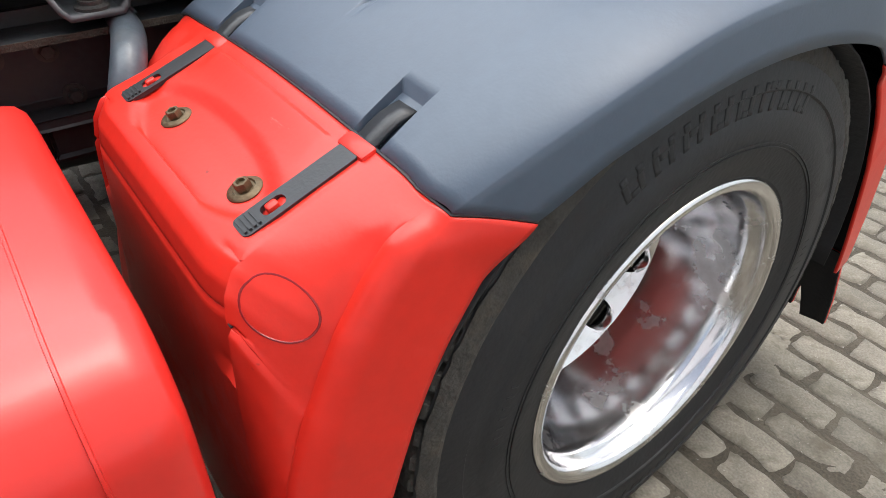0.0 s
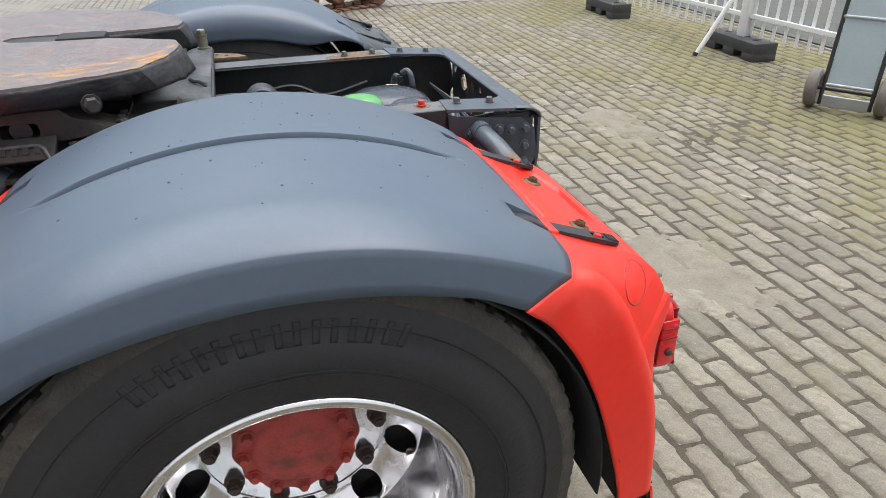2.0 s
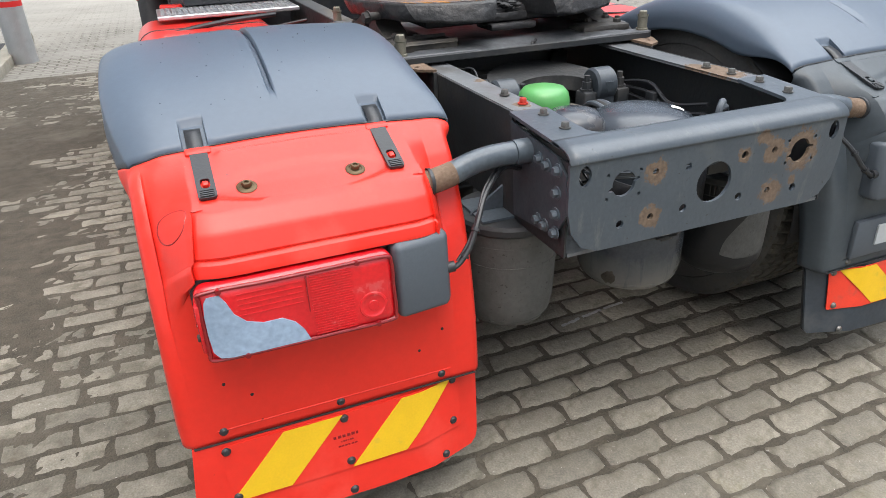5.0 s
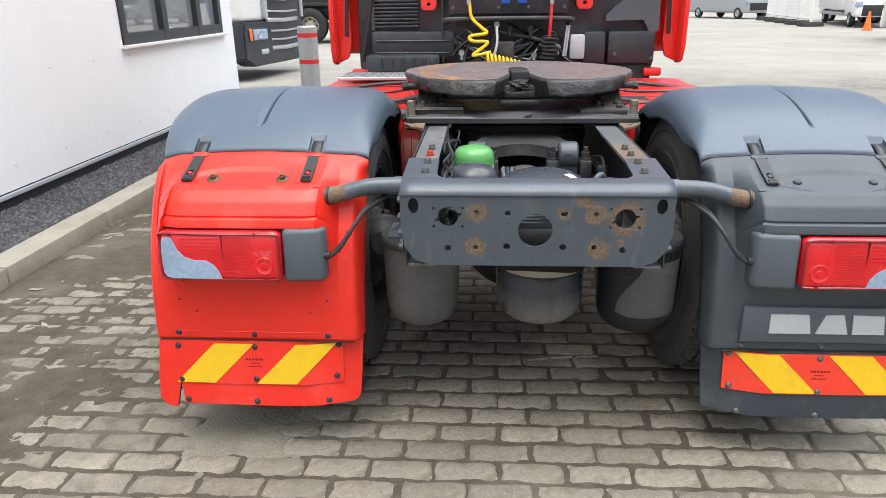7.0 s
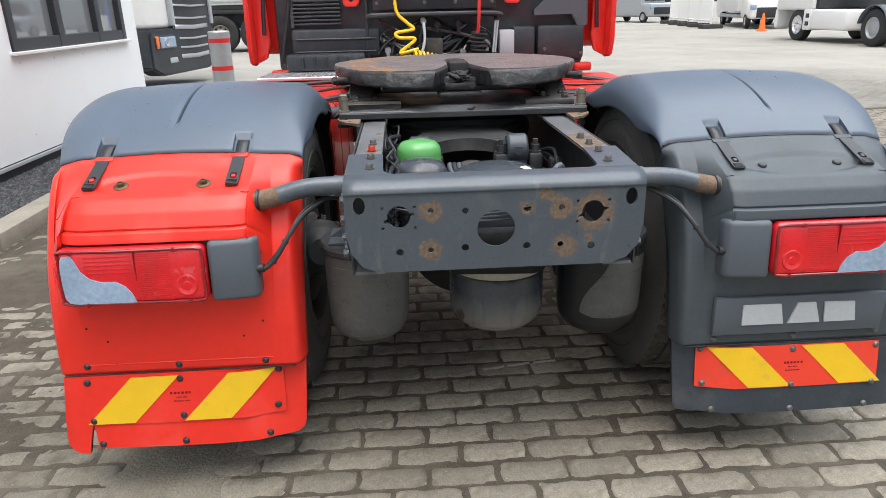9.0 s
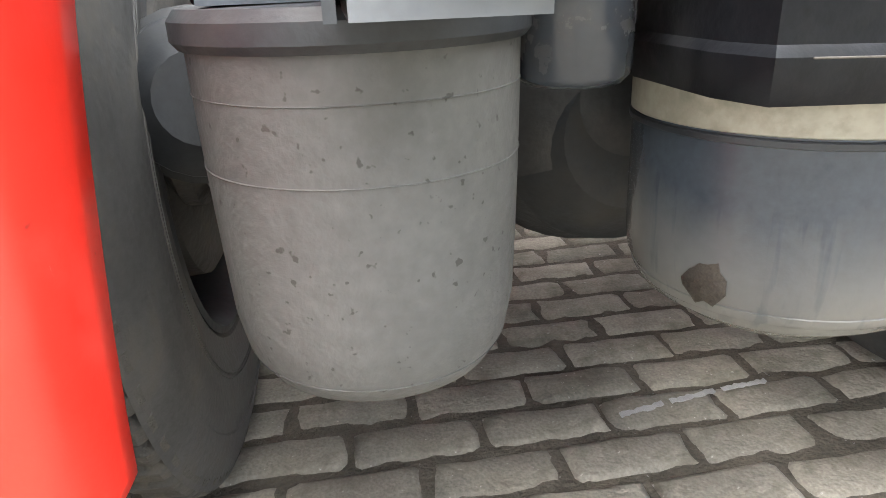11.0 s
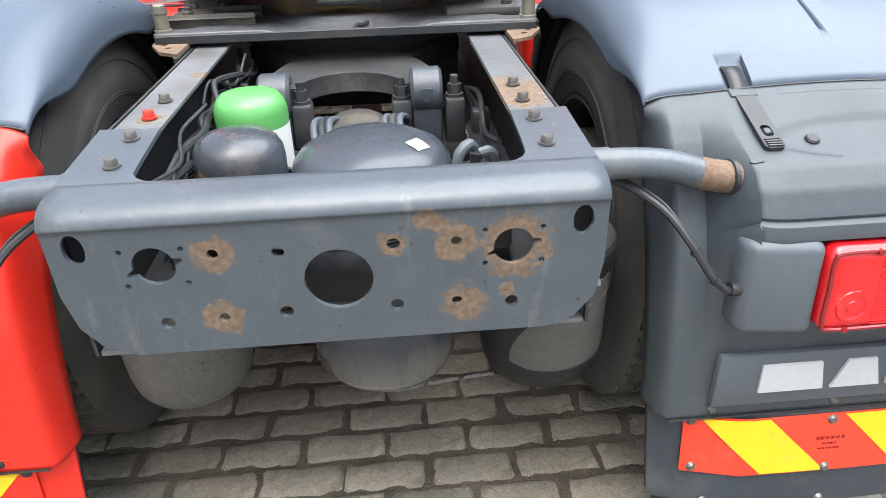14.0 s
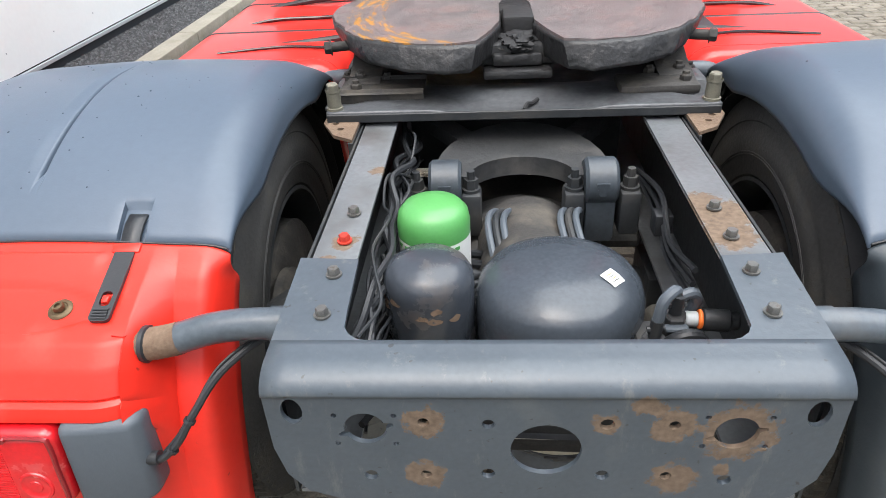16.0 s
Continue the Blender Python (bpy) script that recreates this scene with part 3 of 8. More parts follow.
def sheet(bm, fn, nu, nv):
    """A grid of fn(u, v) with u and v from 0 to 1."""
    g = [[bm.verts.new(fn(i / nu, j / nv)) for j in range(nv + 1)] for i in range(nu + 1)]
    for i in range(nu):
        for j in range(nv):
            bm.faces.new((g[i][j], g[i + 1][j], g[i + 1][j + 1], g[i][j + 1]))
    return bm


def circle(cx, cy, r, n=20, ry=None):
    ry = r if ry is None else ry
    return [(cx + r * math.cos(2 * math.pi * k / n), cy + ry * math.sin(2 * math.pi * k / n)) for k in range(n)]


def plate(bm, outline, holes, thick, m):
    """A flat plate with holes right through, drawn in its own plane, put in place by m; it grows along +z of m."""
    es, ver = [], []
    for loop in (outline, *holes):
        vs = [bm.verts.new((x, y, 0)) for x, y in loop]
        ver += vs
        es += [bm.edges.new((vs[i], vs[(i + 1) % len(vs)])) for i in range(len(vs))]
    fs = [g for g in bmesh.ops.triangle_fill(bm, edges=es, use_beauty=True, use_dissolve=False)["geom"] if isinstance(g, bmesh.types.BMFace)]
    ext = [g for g in bmesh.ops.extrude_face_region(bm, geom=fs)["geom"] if isinstance(g, bmesh.types.BMVert)]
    for v in ext:
        v.co.z += thick
    bmesh.ops.transform(bm, matrix=m, verts=ver + ext)
    return bm


def rrect(x0, x1, y0, y1, r, n=5):
    out = []
    for cx, cy, a0 in ((x1 - r, y1 - r, 0), (x0 + r, y1 - r, 90), (x0 + r, y0 + r, 180), (x1 - r, y0 + r, 270)):
        for k in range(n + 1):
            a = radians(a0 + 90 * k / n)
            out.append((cx + r * math.cos(a), cy + r * math.sin(a)))
    return out


def hexbolt(bm, p, d, r=0.011, h=0.009, washer=1.7):
    """A hexagon head on a washer at p, standing out along d."""
    p, d = Vector(p), Vector(d).normalized()
    if washer:
        cyl(bm, p, p + d * 0.003, r * washer, 16)
    lathe(bm, [(0, 0), (r, 0), (r, h * 0.8), (r * 0.85, h), (0, h)], p + d * 0.003, d, 6)
    return bm


def lerp_poly(pts, t):
    """A point of a polyline, by even steps of its index."""
    f = t * (len(pts) - 1)
    i = min(int(f), len(pts) - 2)
    return tuple(a + (b - a) * (f - i) for a, b in zip(pts[i], pts[i + 1]))


def smooth(a, b, x):
    t = max(0.0, min(1.0, (x - a) / (b - a)))
    return t * t * (3 - 2 * t)


FACE_BACK = Matrix(((1, 0, 0, 0), (0, 0, -1, 0), (0, 1, 0, 0), (0, 0, 0, 1)))  # plane x,y -> world x,z; grows along -y

# ---- the tractor unit ----
YC, ZC = 0.772, 0.505      # rear axle
truck = thing("truck_tractor", "red and grey truck tractor unit with fifth wheel on brick paving", "truck")


def side(s, front=False):
    """Mirrors the nearside pattern: s is -1 for the red side, +1 for the grey side; front mirrors about the axle."""
    dx, dz = (0.016, -0.006) if s > 0 else (0.0, 0.0)
    return lambda x, y, z: Vector((-s * x + dx, 2 * YC - y if front else y, z + dz))


# chassis rails: channels open to the inside
for s in (-1, 1):
    bm = bmesh.new()
    box(bm, s * 0.366, s * 0.290, 0.262, 4.2, 0.937, 0.945, 0.0015)
    box(bm, s * 0.366, s * 0.290, 0.02, 4.2, 0.68, 0.688)
    rail = part("chassis_rail", bm, RUSTRAIL, truck)
    bm = bmesh.new()
    box(bm, s * 0.3698, s * 0.365, 0.262, 4.2, 0.689, 0.9365)
    box(bm, s * 0.3698, s * 0.365, 0.03, 0.262, 0.689, 0.915)
    box(bm, s * 0.375, s * 0.370, 0.27, 4.2, 0.68, 0.945)
    box(bm, s * 0.375, s * 0.370, 0.02, 0.27, 0.68, 0.90)
    part("rail_web", bm, DARK, rail)

def keyed(cx, cy, r):
    """A round opening with two small keyways."""
    out = []
    for k in range(48):
        a = 2 * math.pi * k / 48
        q = r + (0.011 if k in (1, 2, 26, 27) else 0.0)
        out.append((cx + q * math.cos(a), cy + q * math.sin(a)))
    return out


# rear crossmember: pressed plate with round holes, rolled top edge and a top flange cut out in a U
cm = part("rear_crossmember", plate(bmesh.new(),
          [(-0.3835, 0.90), (-0.3835, 0.80), (-0.372, 0.745), (-0.345, 0.708), (-0.30, 0.692), (0.30, 0.692), (0.345, 0.708), (0.374, 0.745), (0.3835, 0.80), (0.3835, 0.90)],
          [circle(0, 0.80, 0.049, 28), keyed(-0.248, 0.84, 0.029), keyed(0.250, 0.836, 0.029),
           circle(-0.249, 0.745, 0.010, 12), circle(-0.080, 0.751, 0.010, 12), circle(0.080, 0.750, 0.010, 12), circle(0.249, 0.743, 0.010, 12),
           circle(-0.079, 0.850, 0.009, 12), circle(0.080, 0.851, 0.010, 12), circle(-0.167, 0.853, 0.008, 12), circle(-0.169, 0.748, 0.008, 12),
           circle(0.168, 0.850, 0.008, 12), circle(0.168, 0.750, 0.008, 12),
           circle(-0.346, 0.872, 0.015, 16, 0.023), circle(0.348, 0.872, 0.015, 16, 0.023)]
          + [circle(cx + a * 0.041, 0.838 + b * 0.027, 0.0042, 8) for cx in (-0.248, 0.250) for a in (-1, 1) for b in (-1, 1)],
          0.008, Matrix.Translation((0, 0.008, 0)) @ FACE_BACK), CROSS, truck, "grey pressed steel crossmember with rust patches")


def flange_z(y):
    return 0.928 + (y - 0.05) * 0.075


bm = bmesh.new()
def roll(u, v):
    x = -0.3835 + 0.767 * u
    if v > 0.8:
        y = 0.046 + 0.03 * (v - 0.8) / 0.2
        return (x, y, flange_z(y) + 0.0009)
    a = v / 0.8 * math.pi / 2
    return (x, 0.046 - 0.046 * math.cos(a), 0.90 + 0.0286 * math.sin(a))
sheet(bm, roll, 24, 15)
part("rolled_edge", bm, CROSS, cm, solid=0.007)
bm = bmesh.new()
inner = [(0.287, 0.262), (0.285, 0.14)] + [(0.245 + 0.04 * math.cos(a), 0.115 - 0.04 * math.sin(a)) for a in (0.3, 0.7, 1.1, 1.5)]
plate(bm, [(-0.3835, 0.046), (0.3835, 0.046), (0.3835, 0.268)] + inner + [(-x, y) for x, y in reversed(inner)] + [(-0.3835, 0.268)], [], 0.008, Matrix.Identity(4))
for v in bm.verts:
    v.co.z += flange_z(v.co.y) - 0.004
part("top_flange", bm, CROSS, cm)
for s in (-1, 1):
    bm = bmesh.new()
    ol = [(0.006, 0.79), (0.035, 0.745), (0.10, 0.715), (0.24, 0.70), (0.25, 0.86), (0.262, 0.900), (0.264, 0.928), (0.055, 0.904), (0.016, 0.872)]
    plate(bm, ol, [], 0.006, Matrix(((0, 0, s, s * 0.3765), (1, 0, 0, 0), (0, 1, 0, 0), (0, 0, 0, 1))))
    part("side_plate", bm, SIDEPLATE, cm)
    for y, z in ((0.046, 0.877), (0.046, 0.827), (0.046, 0.778), (0.046, 0.734), (0.088, 0.875), (0.122, 0.88), (0.09, 0.734), (0.122, 0.736), (0.205, 0.878)):
        bm = hexbolt(bmesh.new(), (s * 0.3825, y, z), (s, 0, 0), 0.010, 0.011, 1.5)
        part("bolt", bm, FRAME, cm)
    for i, y in enumerate((0.128, 0.222)):
        part("bolt", hexbolt(bmesh.new(), (s * 0.32, y, flange_z(y) + 0.004), (0, 0, 1), 0.0098, 0.011, 1.32), BOLT, cm)
    for i, y in enumerate((0.320, 0.417)):
        part("bolt", hexbolt(bmesh.new(), (s * 0.32, y, 0.947), (0, 0, 1), 0.0098, 0.011, 1.32), REDBOLT if (s < 0 and i == 0) else BOLT, truck)


# ---- mudguards ----
A0, RZ = radians(25), 0.052      # where the crown's curve breaks off into the upright skirt, and its height
def top_z(y):
    return 0.284 + math.sqrt(0.811 ** 2 - (y - YC) ** 2)


def skirt_z(y):
    d = abs(y - YC)
    return 0.997 - 0.866 + math.sqrt(0.866 ** 2 - d ** 2) - 0.014 * smooth(0.27, 0.37, d)


def arch_point(u, v):
    """The nearside arch: u runs round its section from the outer skirt to the inner one, v from its rear to its front end."""
    reach = 0.362 + 0.086 * u / 0.06 if u < 0.06 else 0.448 + 0.012 * smooth(0.06, 0.20, u)
    y = YC + (v - 0.5) * 2 * reach
    t, k = top_z(y), skirt_z(y)
    rz = RZ * (1 - math.sin(A0))
    full = 1 - 0.82 * smooth(0.22, 0.46, abs(y - YC))
    xo = -1.243 + 0.040 * max(0.0, (abs(y - YC) - 0.2) / 0.25) ** 2
    if u < 0.06:
        return Vector((xo - 0.006 * (1 - u / 0.06), y, k + (t - k - rz) * (u / 0.06)))
    if u < 0.34:
        a = A0 + (u - 0.06) / 0.28 * (math.pi / 2 - A0)
        return Vector((xo + (-1.123 - xo) * (1 - math.cos(a) / math.cos(A0)), y, t - RZ * (1 - math.sin(a))))
    if u < 0.78:
        w = (u - 0.34) / 0.44
        x, z = -1.123 + w * 0.518, t + 0.010 * math.sin(math.pi * w)
        # pressed step along the crown
        end = smooth(0.40, 0.47, y) * (1 - smooth(1.05, 1.14, y))
        e = x + 0.888
        z -= end * (0.017 * (1 - smooth(0.0, 0.0035, e)) if e > 0 else 0.012 * (1 - smooth(0.010, 0.0145, -e)) + 0.005 * (1 - smooth(0.010, 0.040, -e)))
        # latch pockets let into both ends
        for c in (-0.692, -1.074):
            if abs(x - c) < 0.0268 and (y < 0.3765 or y > 2 * YC - 0.3765):
                z -= 0.013
        return Vector((x, y, z))
    if u < 0.94:
        a = (u - 0.78) / 0.16 * math.pi / 2
        return Vector((-0.605 + 0.083 * math.sin(a), y, t - full * 0.075 * (1 - math.cos(a))))
    return Vector((-0.522, y, t - full * (0.075 + 0.035 * (u - 0.94) / 0.06)))


def mudguard(s):
    f = side(s)
    bm = bmesh.new()
    fn = lambda u, v: f(*arch_point(u, v))
    # more columns where the groove lies
    us = [i / 60 for i in range(60)] + [1.0, 0.06]
    us = sorted(set(us + [0.34 + 0.44 * (0.375 + 0.09 * i / 44) for i in range(45)] + [0.34 + 0.44 * (c + d + 1.123) / 0.518 for c in (-0.692, -1.074) for d in (-0.0275, -0.0262, 0.0262, 0.0275)]))
    vs_ = sorted(set([j / 60 for j in range(61)] + [0.5 + k * (YC - y) / 0.92 for k in (-1, 1) for y in (0.3755, 0.3775)]))
    nv = len(vs_) - 1
    g = [[bm.verts.new(fn(u, vs_[j])) for j in range(nv + 1)] for u in us]
    for i in range(len(us) - 1):
        for j in range(nv):
            q = (g[i][j], g[i + 1][j], g[i + 1][j + 1], g[i][j + 1])
            bm.faces.new(q if s < 0 else q[::-1])
    ob = part("mudguard_arch", bm, GREY, truck, "slate grey moulded plastic mudguard top, rain-spotted", 62, solid=0.005, back=INNER)
    # scattered rain drops
    rd = random.Random(31 + int(s))
    bm = bmesh.new()
    for k in range(64 if s < 0 else 34):
        cu, cv = (rd.gauss(0.50, 0.12), rd.gauss(0.42, 0.22)) if k % 3 else (rd.uniform(0.36, 0.9), rd.uniform(0.08, 0.92))
        cu, cv = min(0.9, max(0.30, cu)), min(0.95, max(0.1, cv))
        p = fn(cu, cv)
        du, dv = fn(cu + 0.004, cv) - p, fn(cu, cv + 0.004) - p
        if du.length < 1e-6 or dv.length < 1e-6:
            continue
        nn = du.cross(dv).normalized()
        nn = nn if nn.z > 0 else -nn
        r = rd.choice((0.0010, 0.0013, 0.0018, 0.0026))
        lathe(bm, [(0, r * 0.75), (r * 0.6, r * 0.55), (r, 0)], p + nn * 0.0024, nn, 7)
    o = part("rain_drops", bm, DROP, ob)
    o["kind"] = "stuff"
    return ob


# profiles of the end sections as (y, z), from the joint down: foot of the housing, raised housing, free edge at the wheel
FOOT_LINE = [(0.313, 0.955), (0.287, 0.935), (0.262, 0.912), (0.238, 0.886), (0.218, 0.858), (0.200, 0.830), (0.184, 0.797), (0.166, 0.757), (0.160, 0.745), (0.155, 0.733), (0.141, 0.695), (0.128, 0.655), (0.116, 0.600), (0.103, 0.520), (0.097, 0.440), (0.094, 0.385)]
HOUS = [(0.311, 0.950), (0.275, 0.933), (0.240, 0.918), (0.204, 0.903), (0.165, 0.890), (0.132, 0.877), (0.102, 0.849), (0.081, 0.813), (0.0838, 0.806), (0.0715, 0.800), (0.066, 0.780), (0.090, 0.774), (0.096, 0.700), (0.096, 0.560), (0.095, 0.460), (0.094, 0.385)]
FRONT_LINE = [(0.311, 0.950), (0.275, 0.936), (0.240, 0.923), (0.204, 0.909), (0.165, 0.897), (0.140, 0.886), (0.127, 0.866), (0.122, 0.842), (0.1245, 0.836), (0.1195, 0.830), (0.117, 0.800), (0.115, 0.745), (0.113, 0.680), (0.108, 0.560), (0.100, 0.460), (0.096, 0.385)]
EDGE_LINE = [(0.410, 0.902), (0.378, 0.874), (0.352, 0.845), (0.331, 0.816), (0.312, 0.788), (0.296, 0.760), (0.281, 0.728), (0.264, 0.688), (0.260, 0.678), (0.256, 0.667), (0.242, 0.625), (0.228, 0.580), (0.214, 0.530), (0.200, 0.480), (0.189, 0.430), (0.183, 0.385)]
ARCH_END = [arch_point(0.06 + 0.94 * i / 160, 0) for i in range(161)]


def arch_edge(x):
    """Where the arch ends over the width: (y, z) of its rear edge, leaving out the latch pockets."""
    for a, b in zip(ARCH_END, ARCH_END[1:]):
        if a.x <= x <= b.x:
            k = (x - a.x) / max(1e-6, b.x - a.x)
            y = a.y + (b.y - a.y) * k
            if -1.123 < x < -0.605:
                return y, top_z(y) + 0.010 * math.sin(math.pi * (x + 1.123) / 0.518)
            return y, a.z + (b.z - a.z) * k
    e = ARCH_END[0] if x < ARCH_END[0].x else ARCH_END[-1]
    return e.y, e.z


def end_section(s, front):
    f = side(s, front)
    bm = bmesh.new()

    def raw(u, v):
        b, h, l = lerp_poly(FOOT_LINE, v), lerp_poly(FRONT_LINE if front else HOUS, v), lerp_poly(EDGE_LINE, v)
        d = Vector((l[0] - b[0], l[1] - b[1]))
        xl = -1.216 - 0.012 * v
        turn = 0.24 + 0.10 * v
        if u < 0.12:
            w = turn + (1 - turn) * (1 - u / 0.12)
            return Vector((xl + 0.008 * u / 0.12, b[0] + d.x * w, b[1] + d.y * w))
        if u < 0.24:
            a = (u - 0.12) / 0.12 * math.pi / 2
            return Vector((xl + 0.008 + (-1.186 - xl - 0.008) * (1 - math.cos(a)), b[0] + d.x * turn * (1 - math.sin(a)), b[1] + d.y * turn * (1 - math.sin(a))))
        xi = -0.556 - 0.006 * v
        if u > 0.93:
            k = (u - 0.93) / 0.07
            return Vector((xi + 0.025 * math.sin(k * math.pi / 2), b[0] + d.x * 0.85 * k * k, b[1] + d.y * 0.85 * k * k))
        xe, xf = -1.104 - 0.022 * smooth(0.25, 0.6, v), -0.604
        if u < 0.36:
            k = (u - 0.24) / 0.12
            x = -1.186 + k * (xe + 1.186)
            g = k
        elif u < 0.82:
            x, g = xe + (u - 0.36) / 0.46 * (-0.648 - xe), 1.0
        elif u < 0.88:
            k = (u - 0.82) / 0.06
            x, g = -0.648 + k * (xf + 0.648), 1 - (0.85 * k + 0.15 * smooth(0, 1, k))
        else:
            x, g = xf + (u - 0.88) / 0.05 * (xi - xf), 0.0
        y, z = b[0] + (h[0] - b[0]) * g, b[1] + (h[1] - b[1]) * g
        # valley at the housing's foot
        dip = 0.007 * math.exp(-((x + 1.180) / 0.010) ** 2) * smooth(0.04, 0.16, v) * (1 - smooth(0.5, 0.7, v))
        y, z = y + dip, z - dip * 0.6
        # rounded corners of the brow in plan
        if 0.30 < v < 0.72 and g > 0.98:
            y += 0.016 * max(0.0, 1 - (x + 1.120) / 0.07) ** 2 if x < -1.05 else 0.012 * max(0.0, 1 - (-0.648 - x) / 0.05) ** 2
        # shallow pan round the bolts, and a step along the joint between the latches
        if v < 0.30 and g > 0.95:
            q = ((x + 0.885) / 0.19) ** 2 + ((y - 0.195) / 0.050) ** 2
            z -= 0.008 * (1 - smooth(0.72, 1.1, q))
            if -1.035 < x < -0.73 and y > 0.288:
                z -= 0.005
        return Vector((x, y, z))

    def fn(u, v):
        p = raw(u, v)
        if v < 0.2:
            p0 = raw(u, 0)
            j = arch_point(0.06 * u / 0.12, 0) if u < 0.12 else Vector((0, 0, 0))
            if u >= 0.12:
                xj = min(ARCH_END[-1].x, max(ARCH_END[0].x, p0.x))
                if u < 0.24:
                    xj = ARCH_END[0].x + (-1.186 - ARCH_END[0].x) * (u - 0.12) / 0.12
                j = Vector((xj, *arch_edge(xj)))
                if u > 0.93:
                    j = j.lerp(arch_point(1, 0), (u - 0.93) / 0.07)
            j.z -= 0.004
            p = p + (j - p0) * (1 - smooth(0.0, 0.14, v))
        return f(*p)
    us = sorted(set([i / 100 for i in range(101)] + [c + d for c in (0.24, 0.36, 0.82, 0.88) for d in (-0.003, 0.003)]))
    nu, nv = len(us) - 1, 90
    g = [[bm.verts.new(fn(u, j / nv)) for j in range(nv + 1)] for u in us]
    flip = (s > 0) == front
    for i in range(nu):
        for j in range(nv):
            q = (g[i][j], g[i + 1][j], g[i + 1][j + 1], g[i][j + 1])
            bm.faces.new(q[::-1] if flip else q)
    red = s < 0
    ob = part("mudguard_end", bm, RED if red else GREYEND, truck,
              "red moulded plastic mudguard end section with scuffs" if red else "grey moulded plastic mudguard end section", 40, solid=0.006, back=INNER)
    tree = BVHTree.FromPolygons([v.co for v in ob.data.vertices], [tuple(q.vertices) for q in ob.data.polygons])
    # corroded cap bolts on the platform
    for x in (-0.798, -1.008) if front else (-0.776, -0.996):
        p, n = f(x, 0.204, 0.900), f(0, 0, 0) - f(0, 0, 0) + Vector((0, 0.26 if front else -0.26, 1))
        bm = bmesh.new()
        hit = tree.ray_cast(f(x, 0.200, 1.2), Vector((0, 0, -1)))
        if hit[0] is not None:
            p, n = hit[0], hit[1] if hit[1].z > 0 else -hit[1]
        n.normalize()
        p = p + n * (0.003 if red else 0.0)
        lathe(bm, [(0.0205, -0.004), (0.0205, 0.0015), (0.0190, 0.0030), (0.0135, 0.0042), (0.012, 0.0025), (0, 0.0025)], p, n, 24)
        lathe(bm, [(0, 0.002), (0.0098, 0.002), (0.0098, 0.0105), (0.0085, 0.0125), (0.0055, 0.0125), (0.0045, 0.009), (0, 0.009)], p, n, 6)
        if not red:
            bm.free()
            bm = lathe(bmesh.new(), [(0.0125, 0), (0.0125, 0.006), (0.010, 0.009), (0, 0.009)], p, n, 16)
        part("bolt", bm, BRASS if red else BLACK, ob)
    # rubber latches with a ribbed tongue, in a slot of the platform
    for x in (-0.695, -1.071):
        a, bpt = f(x, 0.299, 0.9430), f(x, 0.166, 0.8935)
        d = (bpt - a).normalized()
        sx = Vector((1, 0, 0))
        nn = sx.cross(d)
        nn = nn if nn.z > 0 else -nn
        mm = Matrix((( sx.x, d.x, nn.x, a.x), (sx.y, d.y, nn.y, a.y), (sx.z, d.z, nn.z, a.z), (0, 0, 0, 1)))
        bm = bmesh.new()
        ln = (bpt - a).length
        plate(bm, rrect(-0.0175, 0.0175, 0, ln, 0.008, 3), [rrect(-0.009, 0.009, ln * 0.60, ln * 0.80, 0.007, 3)], 0.006, mm @ Matrix.Translation((0, 0, 0.002)))
        for i in range(4):
            box(bm, -0.013, 0.013, ln * 0.84 + i * 0.0055, ln * 0.84 + i * 0.0055 + 0.003, 0.008, 0.0105, m=mm)
        strap = part("latch", bm, BLACK, ob, "black rubber latch strap")
        bm = bmesh.new()
        box(bm, -0.006, 0.006, ln * 0.66, ln * 0.76, -0.001, 0.011, 0.003, 2, mm)
        part("latch_hook", bm, RED if red else GREYEND, strap)
        # raised surround where the strap leaves the arch
        bm = bmesh.new()
        box(bm, -0.026, 0.026, -0.016, 0.006, -0.006, 0.010, 0.005, 2, mm)
        part("latch_seat", bm, RED if red else GREYEND, ob)
    # round blanking cover on the side of the housing
    ringp = []
    for k in range(37):
        a = 2 * math.pi * k / 36
        yy, zz = 0.164 + 0.030 * math.cos(a), 0.852 + 0.030 * math.sin(a)
        st = f(-1.40, yy, zz)
        hit = tree.ray_cast(st, Vector((s * -1.0, 0, 0)))
        if hit[0] is not None:
            ringp.append(hit[0] + Vector((s * 0.0032, 0, 0)))
    if len(ringp) > 30:
        bm = bmesh.new()
        tube(bm, ringp, 0.0015, 6, raw=True)
        part("cover_ring", bm, LENSDK if red else DKGREY, ob)
    return ob


